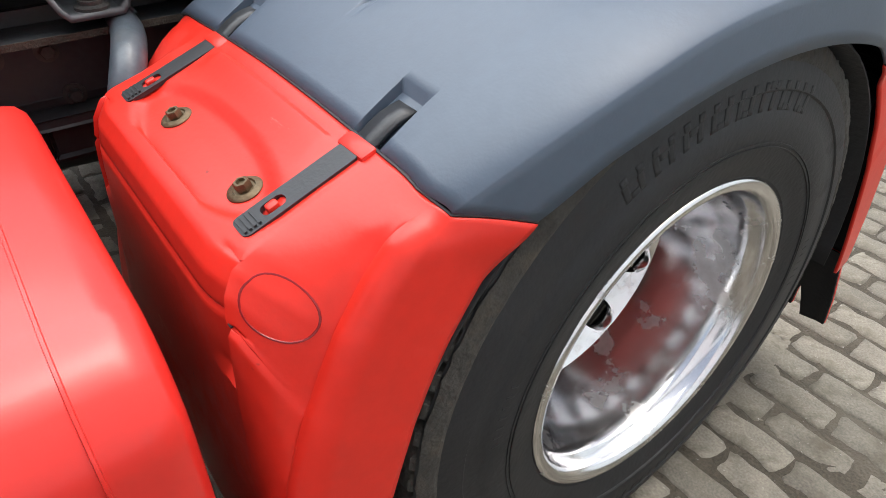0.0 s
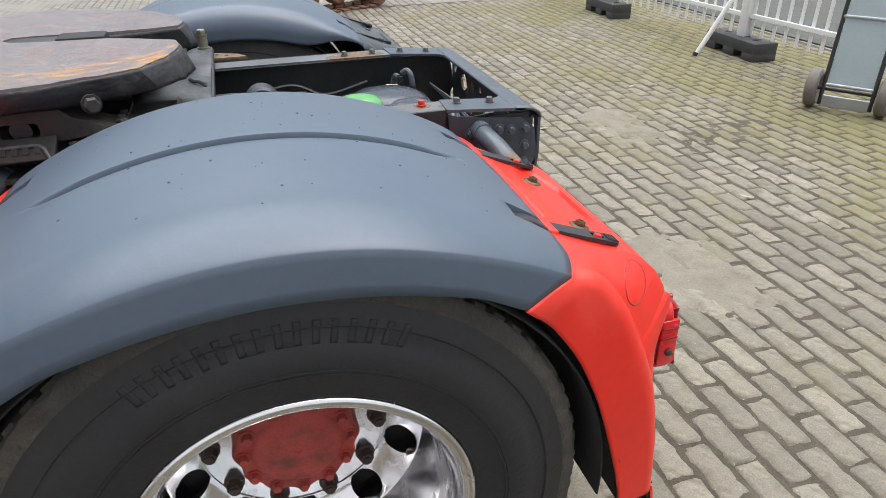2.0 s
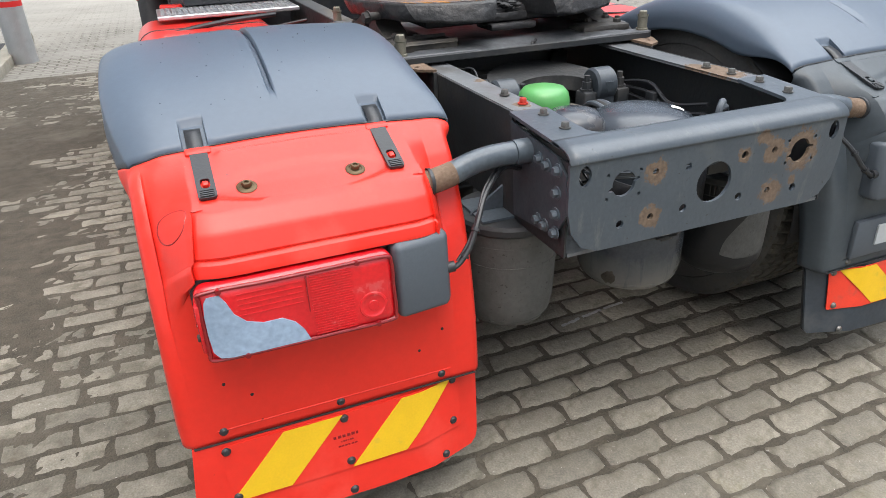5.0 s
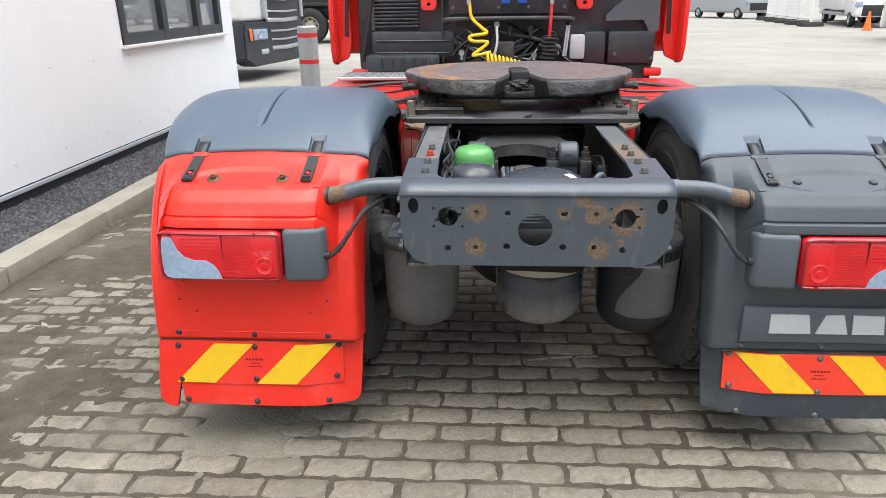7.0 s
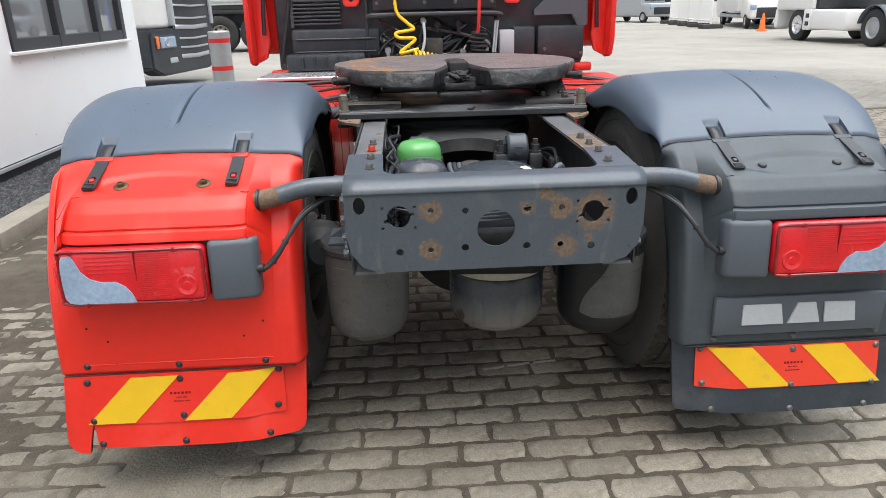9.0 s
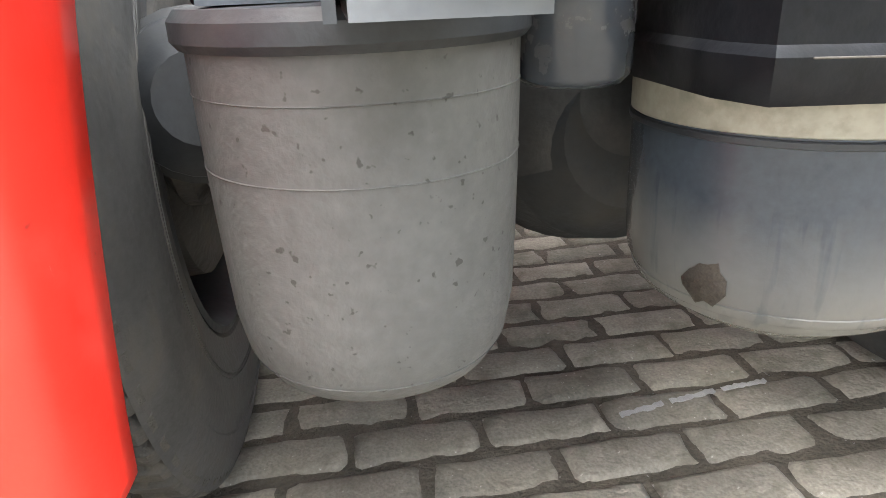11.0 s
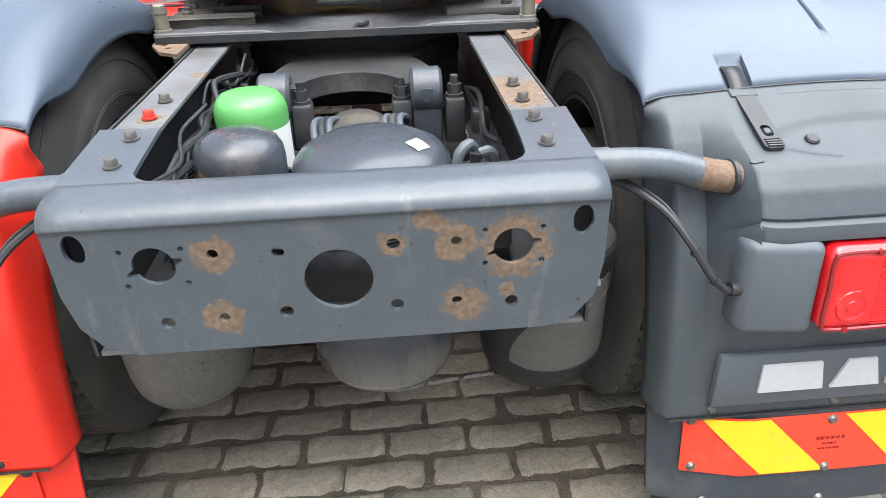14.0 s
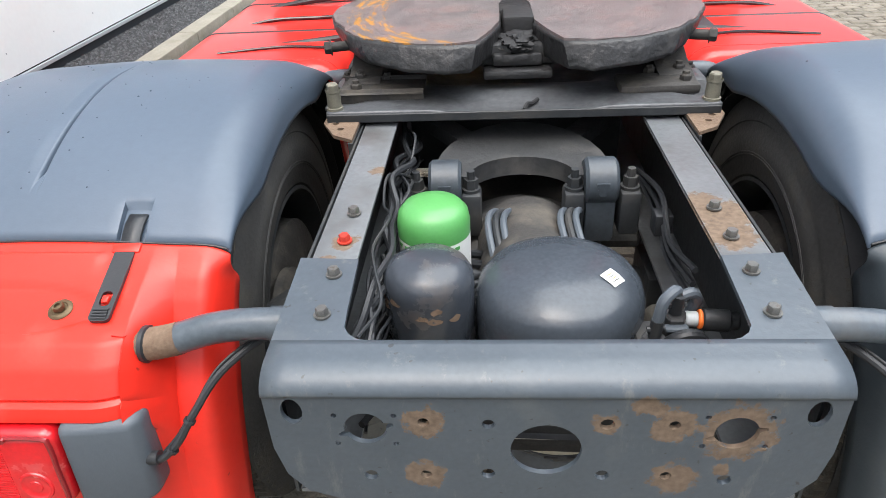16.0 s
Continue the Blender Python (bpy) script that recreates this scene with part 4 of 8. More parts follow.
for s in (-1, 1):
    arch = mudguard(s)
    for fr in (False, True):
        end_section(s, fr)
        f = side(s, fr)
        for x in (-0.692, -1.074):
            bm = bmesh.new()
            # strap running down the pocket of the arch
            w_ = (x + 1.123) / 0.518
            crown = 0.010 * math.sin(math.pi * w_)
            pp = [(y, top_z(y) + crown - d) for y, d in ((0.300, 0.002), (0.314, 0.0015), (0.326, 0.001), (0.340, 0.002), (0.353, 0.006), (0.364, 0.010))]
            vs = [bm.verts.new(f(x + w * 0.0165, y, z)) for w in (-1, 1) for y, z in pp]
            for i in range(5):
                bm.faces.new((vs[i], vs[i + 1], vs[i + 7], vs[i + 6]))
            part("latch_strap", bm, BLACK, arch, solid=0.005)
        # black line painting the shade of the open joint; there is no seal
        line = [arch_point(0.06 * i / 6, 0) for i in range(6)]
        line += [Vector((x, *arch_edge(x))) for x in (ARCH_END[0].x + (-0.524 - ARCH_END[0].x) * i / 36 for i in range(37))]
        bm = tube(bmesh.new(), [f(p.x, p.y - 0.001, p.z - 0.001) for p in line], 0.0022, 6, raw=True)
        part("joint_shade_line", bm, BLACK, arch)
        # support tube from the chassis into the housing
        bm = bmesh.new()
        run = [(-0.378, 0.178, 0.882), (-0.46, 0.178, 0.882), (-0.52, 0.174, 0.876), (-0.58, 0.167, 0.860), (-0.612, 0.165, 0.853)]
        if fr:
            run = [(-0.378, 0.244, 0.912), (-0.48, 0.234, 0.916), (-0.55, 0.214, 0.907), (-0.588, 0.192, 0.875), (-0.603, 0.172, 0.830)]
        tube(bm, [f(*p) for p in run], 0.026, 18)
        cyl(bm, f(*run[0]), f(-0.42, *run[0][1:]), 0.029, 18)
        tb = part("support_tube", bm, FRAME, truck, "grey painted steel mudguard support tube")
        if fr:
            continue
        bm = bmesh.new()
        tube(bm, [f(-0.570, 0.1685, 0.8625), f(-0.597, 0.166, 0.857), f(-0.645, 0.164, 0.849)], 0.0270, 18)
        part("rusty_tube_end", bm, RUST, tb)
        bm = bmesh.new()
        lathe(bm, [(0.026, 0), (0.031, 0.003), (0.031, 0.010)], f(-0.620, 0.165, 0.8525), (f(-1, 0, 0) - f(0, 0, 0)), 24)
        part("grommet", bm, BLACK, tb)
    # inner liner behind the wheel
    bm = bmesh.new()
    def liner(u, v, s=s):
        a = radians(-5 + 190 * v)
        r = 0.548
        return Vector((s * (0.56 + 0.655 * u), YC + r * math.cos(a), max(0.2, ZC - 0.04 + r * math.sin(a))))
    sheet(bm, liner, 4, 40)
    part("wheel_liner", bm, INNER, truck, solid=0.004)


# ---- lamps, flaps and signs at the rear ----
def lamp_y(x, z):
    """The rear face of the lens: leaning outwards to its foot and swept forward at its outer end."""
    return 0.042 - (0.770 - z) * 0.10 + 0.9 * max(0.0, -1.085 - x) ** 1.5


def lens_block(bm, x0, x1, y1, z0, z1, bev, off=0.0):
    """A rounded block whose rear face follows lamp_y, drawn on the nearside."""
    box(bm, x0, x1, -0.07, 0.0, z0, z1, bev, 4)
    bmesh.ops.subdivide_edges(bm, edges=[e for e in bm.edges if abs(e.verts[0].co.x - e.verts[1].co.x) > 0.1], cuts=14, use_grid_fill=True)
    for v in bm.verts:
        k = -v.co.y / 0.07
        v.co.y = y1 + (lamp_y(v.co.x, v.co.z) + off - y1) * k
    return bm


def mirrored(bm, f):
    for v in bm.verts:
        v.co = f(*v.co)
    return bm


def tail_lamp(s):
    f = side(s)
    red = s < 0
    lamp = part("tail_lamp", mirrored(lens_block(bmesh.new(), -1.128, -0.756, 0.112, 0.624, 0.768, 0.020, 0.012), f), BLACK, truck, "red rear lamp cluster with a clear reversing lens", 50)
    part("lens", mirrored(lens_block(bmesh.new(), -1.134, -0.754, 0.088, 0.620, 0.772, 0.022), f), LENS, lamp, "ribbed red plastic lens", 50)
    part("gasket", mirrored(box(bmesh.new(), -1.139, -0.750, 0.084, 0.114, 0.615, 0.776, 0.008, 2), f), BLACK, lamp, "black rubber gasket")
    # dark moulded rim round the face
    rim = [(-1.126, 0.640), (-1.126, 0.745), (-1.116, 0.7645), (-1.00, 0.7655), (-0.88, 0.7655), (-0.775, 0.7655), (-0.7605, 0.752), (-0.7605, 0.70), (-0.7605, 0.641), (-0.775, 0.6265), (-0.88, 0.6265), (-1.0, 0.6265), (-1.115, 0.6265)]
    bm = tube(bmesh.new(), [f(x, lamp_y(x, z) + 0.001, z) for x, z in rim + rim[:1]], 0.0042, 8, 5)
    part("lens_rim", bm, LENSDK, lamp)
    # ribbed side light at the outer end, with its screw
    bm = box(bmesh.new(), -1.1365, -1.128, 0.042, 0.080, 0.640, 0.742, 0.003, 2)
    sl = part("side_light", mirrored(bm, f), LENS, lamp, "ribbed red side light")
    for z in (0.700, 0.722):
        part("side_light_rib", mirrored(box(bmesh.new(), -1.1385, -1.135, 0.043, 0.079, z, z + 0.004, 0.001, 1), f), LENSDK, sl)
    bm = lathe(bmesh.new(), [(0, 0.006), (0.006, 0.006), (0.008, 0.004), (0.008, 0)], f(-1.136, 0.058, 0.668), f(-1, 0, 0) - f(0, 0, 0), 14)
    part("screw", bm, CAST, sl)
    # inner chambers of the lens: round brake light, ribbed field, curved clear reversing light
    bm = bmesh.new()
    lathe(bm, [(0, 0.0040), (0.010, 0.0036), (0.011, 0.0022), (0.021, 0.0022), (0.024, 0.0040), (0.028, 0.0036), (0.030, 0.0)], f(-0.806, lamp_y(-0.8, 0.67) + 0.0012, 0.668), (0, -1, 0.1), 28)
    part("brake_light", bm, LENS, lamp)
    bm = bmesh.new()
    for i in range(24):
        z = 0.633 + i * 0.0053
        y = lamp_y(-0.88, z)
        for xa, xb in ((-0.925, -0.842), (-1.06, -0.94)):
            if xa < -1 and (z < 0.705 or i % 2):
                continue
            box(bm, xa, xb, y - 0.0010, y + 0.001, z, z + 0.0026)
    part("lens_ribs", mirrored(bm, f), LENS, lamp)
    part("lens_divider", mirrored(box(bmesh.new(), -0.9325, -0.9305, lamp_y(-0.9, 0.7) - 0.0015, 0.05, 0.628, 0.764), f), LENSDK, lamp)
    top = [(-1.112, 0.756), (-1.090, 0.758), (-1.079, 0.740), (-1.070, 0.716), (-1.050, 0.696), (-1.021, 0.686), (-0.985, 0.686), (-0.962, 0.672), (-0.947, 0.652), (-0.938, 0.629)]
    bot = [(-0.98, 0.629), (-1.04, 0.629), (-1.085, 0.630), (-1.108, 0.632), (-1.119, 0.645), (-1.122, 0.68), (-1.122, 0.72), (-1.119, 0.745)]
    bm = plate(bmesh.new(), top + bot, [], 0.003, Matrix.Identity(4))
    bmesh.ops.subdivide_edges(bm, edges=bm.edges, cuts=2, use_grid_fill=True)
    for v in bm.verts:
        x, z, k = v.co
        v.co = f(x, lamp_y(x, z) - k, z)
    part("reversing_lens", bm, LENSCLR, lamp, "pale clear plastic lens")
    for x, z in ((-0.83, 0.7655), (-1.09, 0.7655), (-0.80, 0.6265), (-1.06, 0.6265)):
        y = lamp_y(x, z)
        part("screw", cyl(bmesh.new(), f(x, y + 0.002, z), f(x, y - 0.006, z), 0.0052, 10), LENSDK, lamp)
    bm = bmesh.new()
    box(bm, -0.752, -0.624, -0.05, 0.0, 0.612, 0.779, 0.016, 4)
    for v in bm.verts:
        k = -v.co.y / 0.05
        v.co.y = 0.115 + (lamp_y(-0.7, v.co.z) + 0.006 + 0.020 * smooth(-0.66, -0.624, v.co.x) - 0.115) * k
    cap = part("lamp_end_cap", mirrored(bm, f), DKGREY, lamp, "dark grey plastic end cap", 50)
    bm = cyl(bmesh.new(), f(-0.636, 0.074, 0.690), f(-0.612, 0.072, 0.692), 0.012, 12)
    part("cable_gland", bm, BLACK, cap)
    bm = bmesh.new()
    run = [f(-0.622, 0.073, 0.690), f(-0.604, 0.070, 0.694), f(-0.575, 0.078, 0.722), f(-0.545, 0.098, 0.768), f(-0.505, 0.14, 0.815), f(-0.44, 0.19, 0.845), f(-0.385, 0.21, 0.83)]
    tube(bm, run, 0.0065, 8)
    cb = part("lamp_cable", bm, BLACK, truck, "black corrugated cable")
    bm = tube(bmesh.new(), [p + Vector((0, 0.006, 0.010 * (1 if i % 2 else 0.6))) for i, p in enumerate(run[1:])], 0.003, 6)
    part("second_core", bm, BLACK, cb)
    fine_run = spline(run, 8)
    for i in (13, 22):
        p, d = fine_run[i], (fine_run[i + 1] - fine_run[i]).normalized()
        part("cable_tie", cyl(bmesh.new(), p - d * 0.003, p + d * 0.003, 0.0098, 10), BLACK, cb)
    return lamp


def flap_y(x, z):
    """The mud flap leans back below the seam and bends forward at both sides."""
    return 0.092 - (0.385 - z) * (0.17 if z < 0.385 else 0.0) + 0.03 * smooth(-0.72, -0.57, x) + 0.022 * smooth(-0.60, -0.535, x) + 0.02 * smooth(-1.19, -1.24, x) + 0.014 * (0.385 - min(z, 0.385)) * math.sin(x * 9)


def on_flap(bm, f, lift):
    """Bends a flat drawing of (x, z, depth) on to the flap."""
    for v in bm.verts:
        x, z, k = v.co
        v.co = f(x, flap_y(x, z) - lift - k, z)
    return bm


for s in (-1, 1):
    f = side(s)
    tail_lamp(s)
    red = s < 0
    # mud flap; the red one is torn at its outer corner
    ol = [(-1.205, 0.383), (-0.538, 0.383), (-0.545, 0.25), (-0.550, 0.188), (-0.556, 0.172), (-0.572, 0.164), (-1.132, 0.168), (-1.136, 0.225), (-1.141, 0.240), (-1.150, 0.205), (-1.160, 0.152), (-1.19, 0.158), (-1.224, 0.174), (-1.222, 0.25)]
    if not red:
        ol = [(-1.205, 0.383), (-0.538, 0.383), (-0.544, 0.25), (-0.548, 0.180), (-0.558, 0.170), (-1.205, 0.172), (-1.216, 0.180), (-1.214, 0.28)]
    bm = plate(bmesh.new(), ol, [], 0.006, Matrix.Identity(4))
    bmesh.ops.subdivide_edges(bm, edges=bm.edges, cuts=4, use_grid_fill=True)
    flap = part("mud_flap", on_flap(bm, f, 0), RED if red else FLAPGREY, truck, "red painted mud flap, torn at one corner" if red else "dusty grey rubber mud flap", 50)
    bm = plate(bmesh.new(), ol, [], 0.004, Matrix.Identity(4))
    bmesh.ops.subdivide_edges(bm, edges=bm.edges, cuts=4, use_grid_fill=True)
    part("flap_back", on_flap(bm, f, -0.0075), INNER, flap)
    # striped reflective sign
    x0, x1, z0, z1 = (-1.150, -0.600, 0.240 if red else 0.250, 0.378)
    bm = plate(bmesh.new(), rrect(x0, x1, z0, z1, 0.004, 2), [], 0.0025, Matrix.Identity(4))
    bmesh.ops.subdivide_edges(bm, edges=bm.edges, cuts=4, use_grid_fill=True)
    sign = part("reflective_sign", on_flap(bm, f, 0.0075), RED if red else SIGNRED, flap, "red and yellow diagonal striped reflective marker plate")
    for i in range(2):
        if red:
            b0, w, sh = -1.152 + 0.270 * i, 0.131, 0.133
        else:
            b0, w, sh = -0.745 - 0.275 * i, -0.130, 0.118
            b0, sh = -0.752 - 0.280 * i, 0.122
        zt, zb = (0.376, 0.243 if red else 0.253)
        q = [(b0, zb), (b0 + w, zb), (b0 + w + sh, zt), (b0 + sh, zt)]
        bm = plate(bmesh.new(), q, [], 0.0012, Matrix.Identity(4))
        bmesh.ops.subdivide_edges(bm, edges=bm.edges, cuts=3, use_grid_fill=True)
        part("yellow_stripe", on_flap(bm, f, 0.0104), YELLOW, sign)
    rr = random.Random(3)
    for i in range(3):
        bm = bmesh.new()
        z = 0.322 - i * 0.011
        wd = (0.062, 0.03, 0.045)[i]
        for k in range(6):
            xa = -0.885 - wd / 2 + wd * k / 6
            box(bm, xa, xa + wd / 6 * (0.5 + 0.4 * rr.random()), z, z + (0.006 if i == 0 else 0.003), 0, 0.0012)
        part("sign_print", on_flap(bm, f, 0.0100), LENSDK, sign)
    for x, z in ((-1.136, 0.410), (-0.885, 0.404), (-0.644, 0.404), (-1.140, 0.366), (-0.885, 0.366), (-0.614, 0.368), (-1.135, 0.252), (-0.884, 0.258), (-0.622, 0.262), (-1.12, 0.180), (-0.886, 0.180), (-0.650, 0.180)):
        up = z > 0.39
        p = f(x, 0.0925 if up else flap_y(x, z) - (0.0095 if z > 0.24 else 0.006), z)
        bm = lathe(bmesh.new(), [(0, 0.007), (0.006, 0.0065), (0.0095, 0.002), (0.0105, 0)], p, (0, -1, 0.0 if up else 0.17), 12)
        part("rivet", bm, BLACK if red else BOLT, flap)
    # joint lines above the flap, and two drilled holes in the panel
    # the lower strip is black, painting in the shadow of the thin gap
    for za, zb, xa, xb in ((0.3832, 0.3862, -1.20, -0.56), (0.414, 0.4155, -1.15, -0.62)):
        part("flap_seam", mirrored(box(bmesh.new(), xa, xb, 0.0895 if za > 0.4 else 0.086, 0.096, za, zb, 0.001, 1), f), INNER if za < 0.4 else RED if red else GREYEND, flap)
    for x, z in ((-1.066, 0.485), (-0.695, 0.484), (-1.116, 0.527), (-0.638, 0.527)) if red else ():
        part("drilled_hole", lathe(bmesh.new(), [(0, 0.0016), (0.003, 0.0016), (0.0038, 0)], f(x, 0.0925, z), (0, -1, 0), 10), INNER, flap)

# maker's plate on the grey side: a dark panel with three pale shapes
f = side(1)
bm = box(bmesh.new(), -1.140, -0.630, 0.077, 0.096, 0.420, 0.540, 0.006, 2)
mp = part("name_panel", mirrored(bm, f), DKGREY, truck, "dark grey panel with three pale raised shapes")
for ol in ([(0.712, 0.453), (0.836, 0.453), (0.822, 0.516), (0.710, 0.516)], [(0.850, 0.453), (0.945, 0.453), (0.925, 0.516), (0.872, 0.516)], [(0.958, 0.453), (1.052, 0.453), (1.042, 0.514), (0.952, 0.516)]):
    bm = plate(bmesh.new(), ol, [], 0.005, Matrix.Translation((0.016, 0.0765, -0.004)) @ FACE_BACK)
    part("raised_shape", bm, PALE, mp)


# ---- wheels ----
def tyre_profile(x0, w, R=0.50, rr=0.287):
    """Half-round sidewalls and a flat grooved tread; heights run from the outer face inwards."""
    p = [(rr, 0.022), (rr + 0.012, 0.010), (rr + 0.035, 0.006), (rr + 0.042, 0.0035), (rr + 0.060, 0.0012), (rr + 0.0605, -0.0008), (rr + 0.0625, -0.0008), (rr + 0.063, 0.001), (rr + 0.066, 0.0008), (rr + 0.0665, -0.001), (rr + 0.069, -0.001), (rr + 0.0695, 0.0006), (rr + 0.075, 0.0), (rr + 0.110, 0.001), (rr + 0.113, 0.003), (rr + 0.140, 0.006),
         (rr + 0.143, 0.0035), (rr + 0.168, 0.008), (R - 0.030, 0.014), (R - 0.018, 0.018), (R - 0.005, 0.024)]
    return p


def wheel(s, outer):
    w = 0.288 if outer else 0.312
    x_out = 1.222 if outer else 0.866
    wh = new("wheel")
    wh.parent = truck
    ax = (-s, 0, 0)
    o = (s * x_out, YC, ZC)
    N = 96

    half = tyre_profile(0, w)
    side1 = half
    side2 = [(r, w - h) for r, h in reversed(half)]
    bm = lathe(bmesh.new(), side1, o, ax, 96)
    tyre = part("tyre", bm, RUBBER if outer else DUSTPALERUBBER, wh, "black worn truck tyre" if outer else "dusty worn truck tyre, paled to offset arch shade")
    if outer:
        # faint raised marks that follow the sidewall, illegible
        rg = random.Random(8)
        q = Matrix.Translation(o) @ (Vector(ax).to_track_quat("Z", "Y").to_matrix().to_4x4())

        def depth(r):
            for (r0_, h0_), (r1_, h1_) in zip(half, half[1:]):
                if r0_ <= r <= r1_:
                    return h0_ + (h1_ - h0_) * (r - r0_) / max(1e-6, r1_ - r0_)
            return 0.01

        def stroke(bm, ra, rb, aa, ab):
            def on(u, v):
                r, an = ra + (rb - ra) * u, aa + (ab - aa) * v
                return q @ Vector((r * math.cos(an), r * math.sin(an), depth(r) - 0.0004))
            sheet(bm, on, 8, 3)
        bm = bmesh.new()
        for a0, n, hh, r0 in ((1.05, 8, 0.040, 0.402), (4.2, 8, 0.040, 0.402), (3.0, 7, 0.014, 0.375), (0.1, 7, 0.014, 0.375)):
            for k in range(n):
                st_ = 0.125 if hh > 0.02 else 0.045
                a = a0 + k * st_
                stroke(bm, r0, r0 + hh, a, a + st_ * 0.22)
                if hh > 0.02:
                    stroke(bm, r0, r0 + hh, a + st_ * 0.5, a + st_ * 0.72)
                    zz = r0 + hh * rg.choice((0.0, 0.4, 0.78))
                    stroke(bm, zz, zz + 0.009, a + st_ * 0.2, a + st_ * 0.55)
        o_ = part("sidewall_lettering", bm, RUBBER, tyre, solid=0.0003)
        o_["kind"] = "stuff"
    bm = lathe(bmesh.new(), side2, o, ax, 72)
    part("inner_sidewall", bm, RUBBER if outer else DUSTPALERUBBER, tyre)
    R = 0.50
    tr = [(R - 0.018, 0.017), (R - 0.004, 0.026)]
    for i in range(5):
        a = 0.026 + i * (w - 0.052) / 5
        b = a + (w - 0.052) / 5
        tr += [(R, a + 0.004), (R, b - 0.006)]
        if i < 4:
            tr += [(R - 0.014, b - 0.004), (R - 0.014, b + 0.002)]
    tr += [(R - 0.004, w - 0.026), (R - 0.018, w - 0.017)]
    last = len(tr) - 1

    def notch(a, i, r):
        k = int(a / (2 * math.pi) * 288) % 4
        if i in (0, 1, 2, last, last - 1, last - 2):
            return r - (0.017 if k == 0 else 0.0)
        return r - (0.006 if (k + i // 2) % 4 == 0 and r > R - 0.005 else 0)
    bm = lathe(bmesh.new(), tr, o, ax, 288, wob=notch)
    part("tread", bm, TREAD, tyre, angle=25)
    # mud-caked, chipped shoulder
    rq = random.Random(40 + int(s) + outer)
    chip = [rq.uniform(-0.004, 0.003) for _ in range(400)]
    bm = lathe(bmesh.new(), [(R - 0.036, 0.0125), (R - 0.028, 0.0118), (R - 0.016, 0.0155), (R - 0.006, 0.0205)], o, ax, 260, wob=lambda a, i, r: r + chip[(int(a / (2 * math.pi) * 260) * 3 + i * 97) % 400] * (1.0 if i else 0.6))
    part("shoulder", bm, TREAD, tyre, angle=20)
    if outer:
        # polished deep-dish rim: flange, barrel, holed bowl and hub face
        prof = [(0.283, 0.032), (0.2925, 0.024), (0.2955, 0.014), (0.2935, 0.009), (0.287, 0.0075), (0.278, 0.0095), (0.2725, 0.015), (0.270, 0.024), (0.2675, 0.036), (0.2620, 0.044), (0.2590, 0.050), (0.2575, 0.070), (0.2565, 0.110), (0.2555, 0.155), (0.2545, 0.188), (0.2535, 0.207), (0.2520, 0.2205)]
        bm = lathe(bmesh.new(), prof, o, ax, 128)
        rim = part("rim", bm, ALU, wh, "polished aluminium rim", 70)
        q = Matrix.Translation(o) @ Vector(ax).to_track_quat("Z", "Y").to_matrix().to_4x4()

        def bowl(r):
            return 0.2205 + 0.0435 * math.sin(math.pi / 2 * min(1, max(0, (0.252 - r) / 0.066)))
        bm = bmesh.new()
        NS, KR = 40, 5
        for k in range(10):
            mid = 2 * math.pi * (k + 0.5) / 10
            rings = []
            for j in range(KR + 1):
                t, ring = j / KR, []
                for i in range(NS):
                    a = 2 * math.pi * i / NS
                    ca, sa = math.cos(a), math.sin(a)
                    hr, ht = 0.2195 + 0.0305 * ca, 0.0330 * sa / 0.2195
                    sc = 1 / max(abs(ca), abs(sa))
                    er, et = 0.219 + 0.033 * ca * sc, math.pi / 10 * sa * sc
                    r, th = hr + (er - hr) * t, mid + ht + (et - ht) * t
                    ring.append(bm.verts.new((r * math.cos(th), r * math.sin(th), bowl(r) + 0.002 * (1 - t) ** 4)))
                rings.append(ring)
            back = [bm.verts.new((v.co.x, v.co.y, v.co.z + 0.016)) for v in rings[0]]
            rings.insert(0, back)
            for ra, rb in zip(rings, rings[1:]):
                for i in range(NS):
                    bm.faces.new((ra[i], ra[(i + 1) % NS], rb[(i + 1) % NS], rb[i]))
        bmesh.ops.transform(bm, matrix=q, verts=bm.verts)
        bmesh.ops.remove_doubles(bm, verts=bm.verts, dist=2e-4)
        part("rim_disc", bm, ALU, rim, angle=50)
        bm = lathe(bmesh.new(), [(0.1862, bowl(0.186)), (0.1895, 0.2650), (0.1885, 0.2665), (0.120, 0.2675)], o, ax, 96)
        part("rim_hub_face", bm, ALU, rim, angle=50)
        # dark drum behind the holes
        bm = lathe(bmesh.new(), [(0.252, 0.290), (0.14, 0.305), (0.10, 0.305)], o, ax, 48)
        part("drum_face", bm, INNER, wh)
        d = -Vector(ax)
        for k in range(10):
            a = 2 * math.pi * k / 10
            c = q @ Vector((0.1665 * math.cos(a), 0.1665 * math.sin(a), 0.2670))
            bm = bmesh.new()
            lathe(bm, [(0.0205, 0), (0.0205, 0.005), (0.016, 0.008)], c, d, 18)
            lathe(bm, [(0.0160, 0.006), (0.0160, 0.022), (0.0140, 0.026), (0.0105, 0.027), (0.0100, 0.020), (0, 0.020)], c, d, 6)
            nut = part("wheel_nut", bm, NUT, wh, "rusty dark steel wheel nut")
            part("stud", cyl(bmesh.new(), c + d * 0.018, c + d * 0.031, 0.0092, 12), NUT, nut)
        hp = [(0.121, 0.300), (0.121, 0.240), (0.120, 0.232), (0.115, 0.227), (0.090, 0.224), (0.084, 0.218), (0.078, 0.216), (0.035, 0.2135), (0.008, 0.213), (0.006, 0.216), (0, 0.216)]
        lobes = lambda a, i, r: r * (1 + (0.035 * math.cos(12 * a) if i in (1, 2, 3) else 0))
        bm = lathe(bmesh.new(), hp, o, ax, 144, wob=lobes)
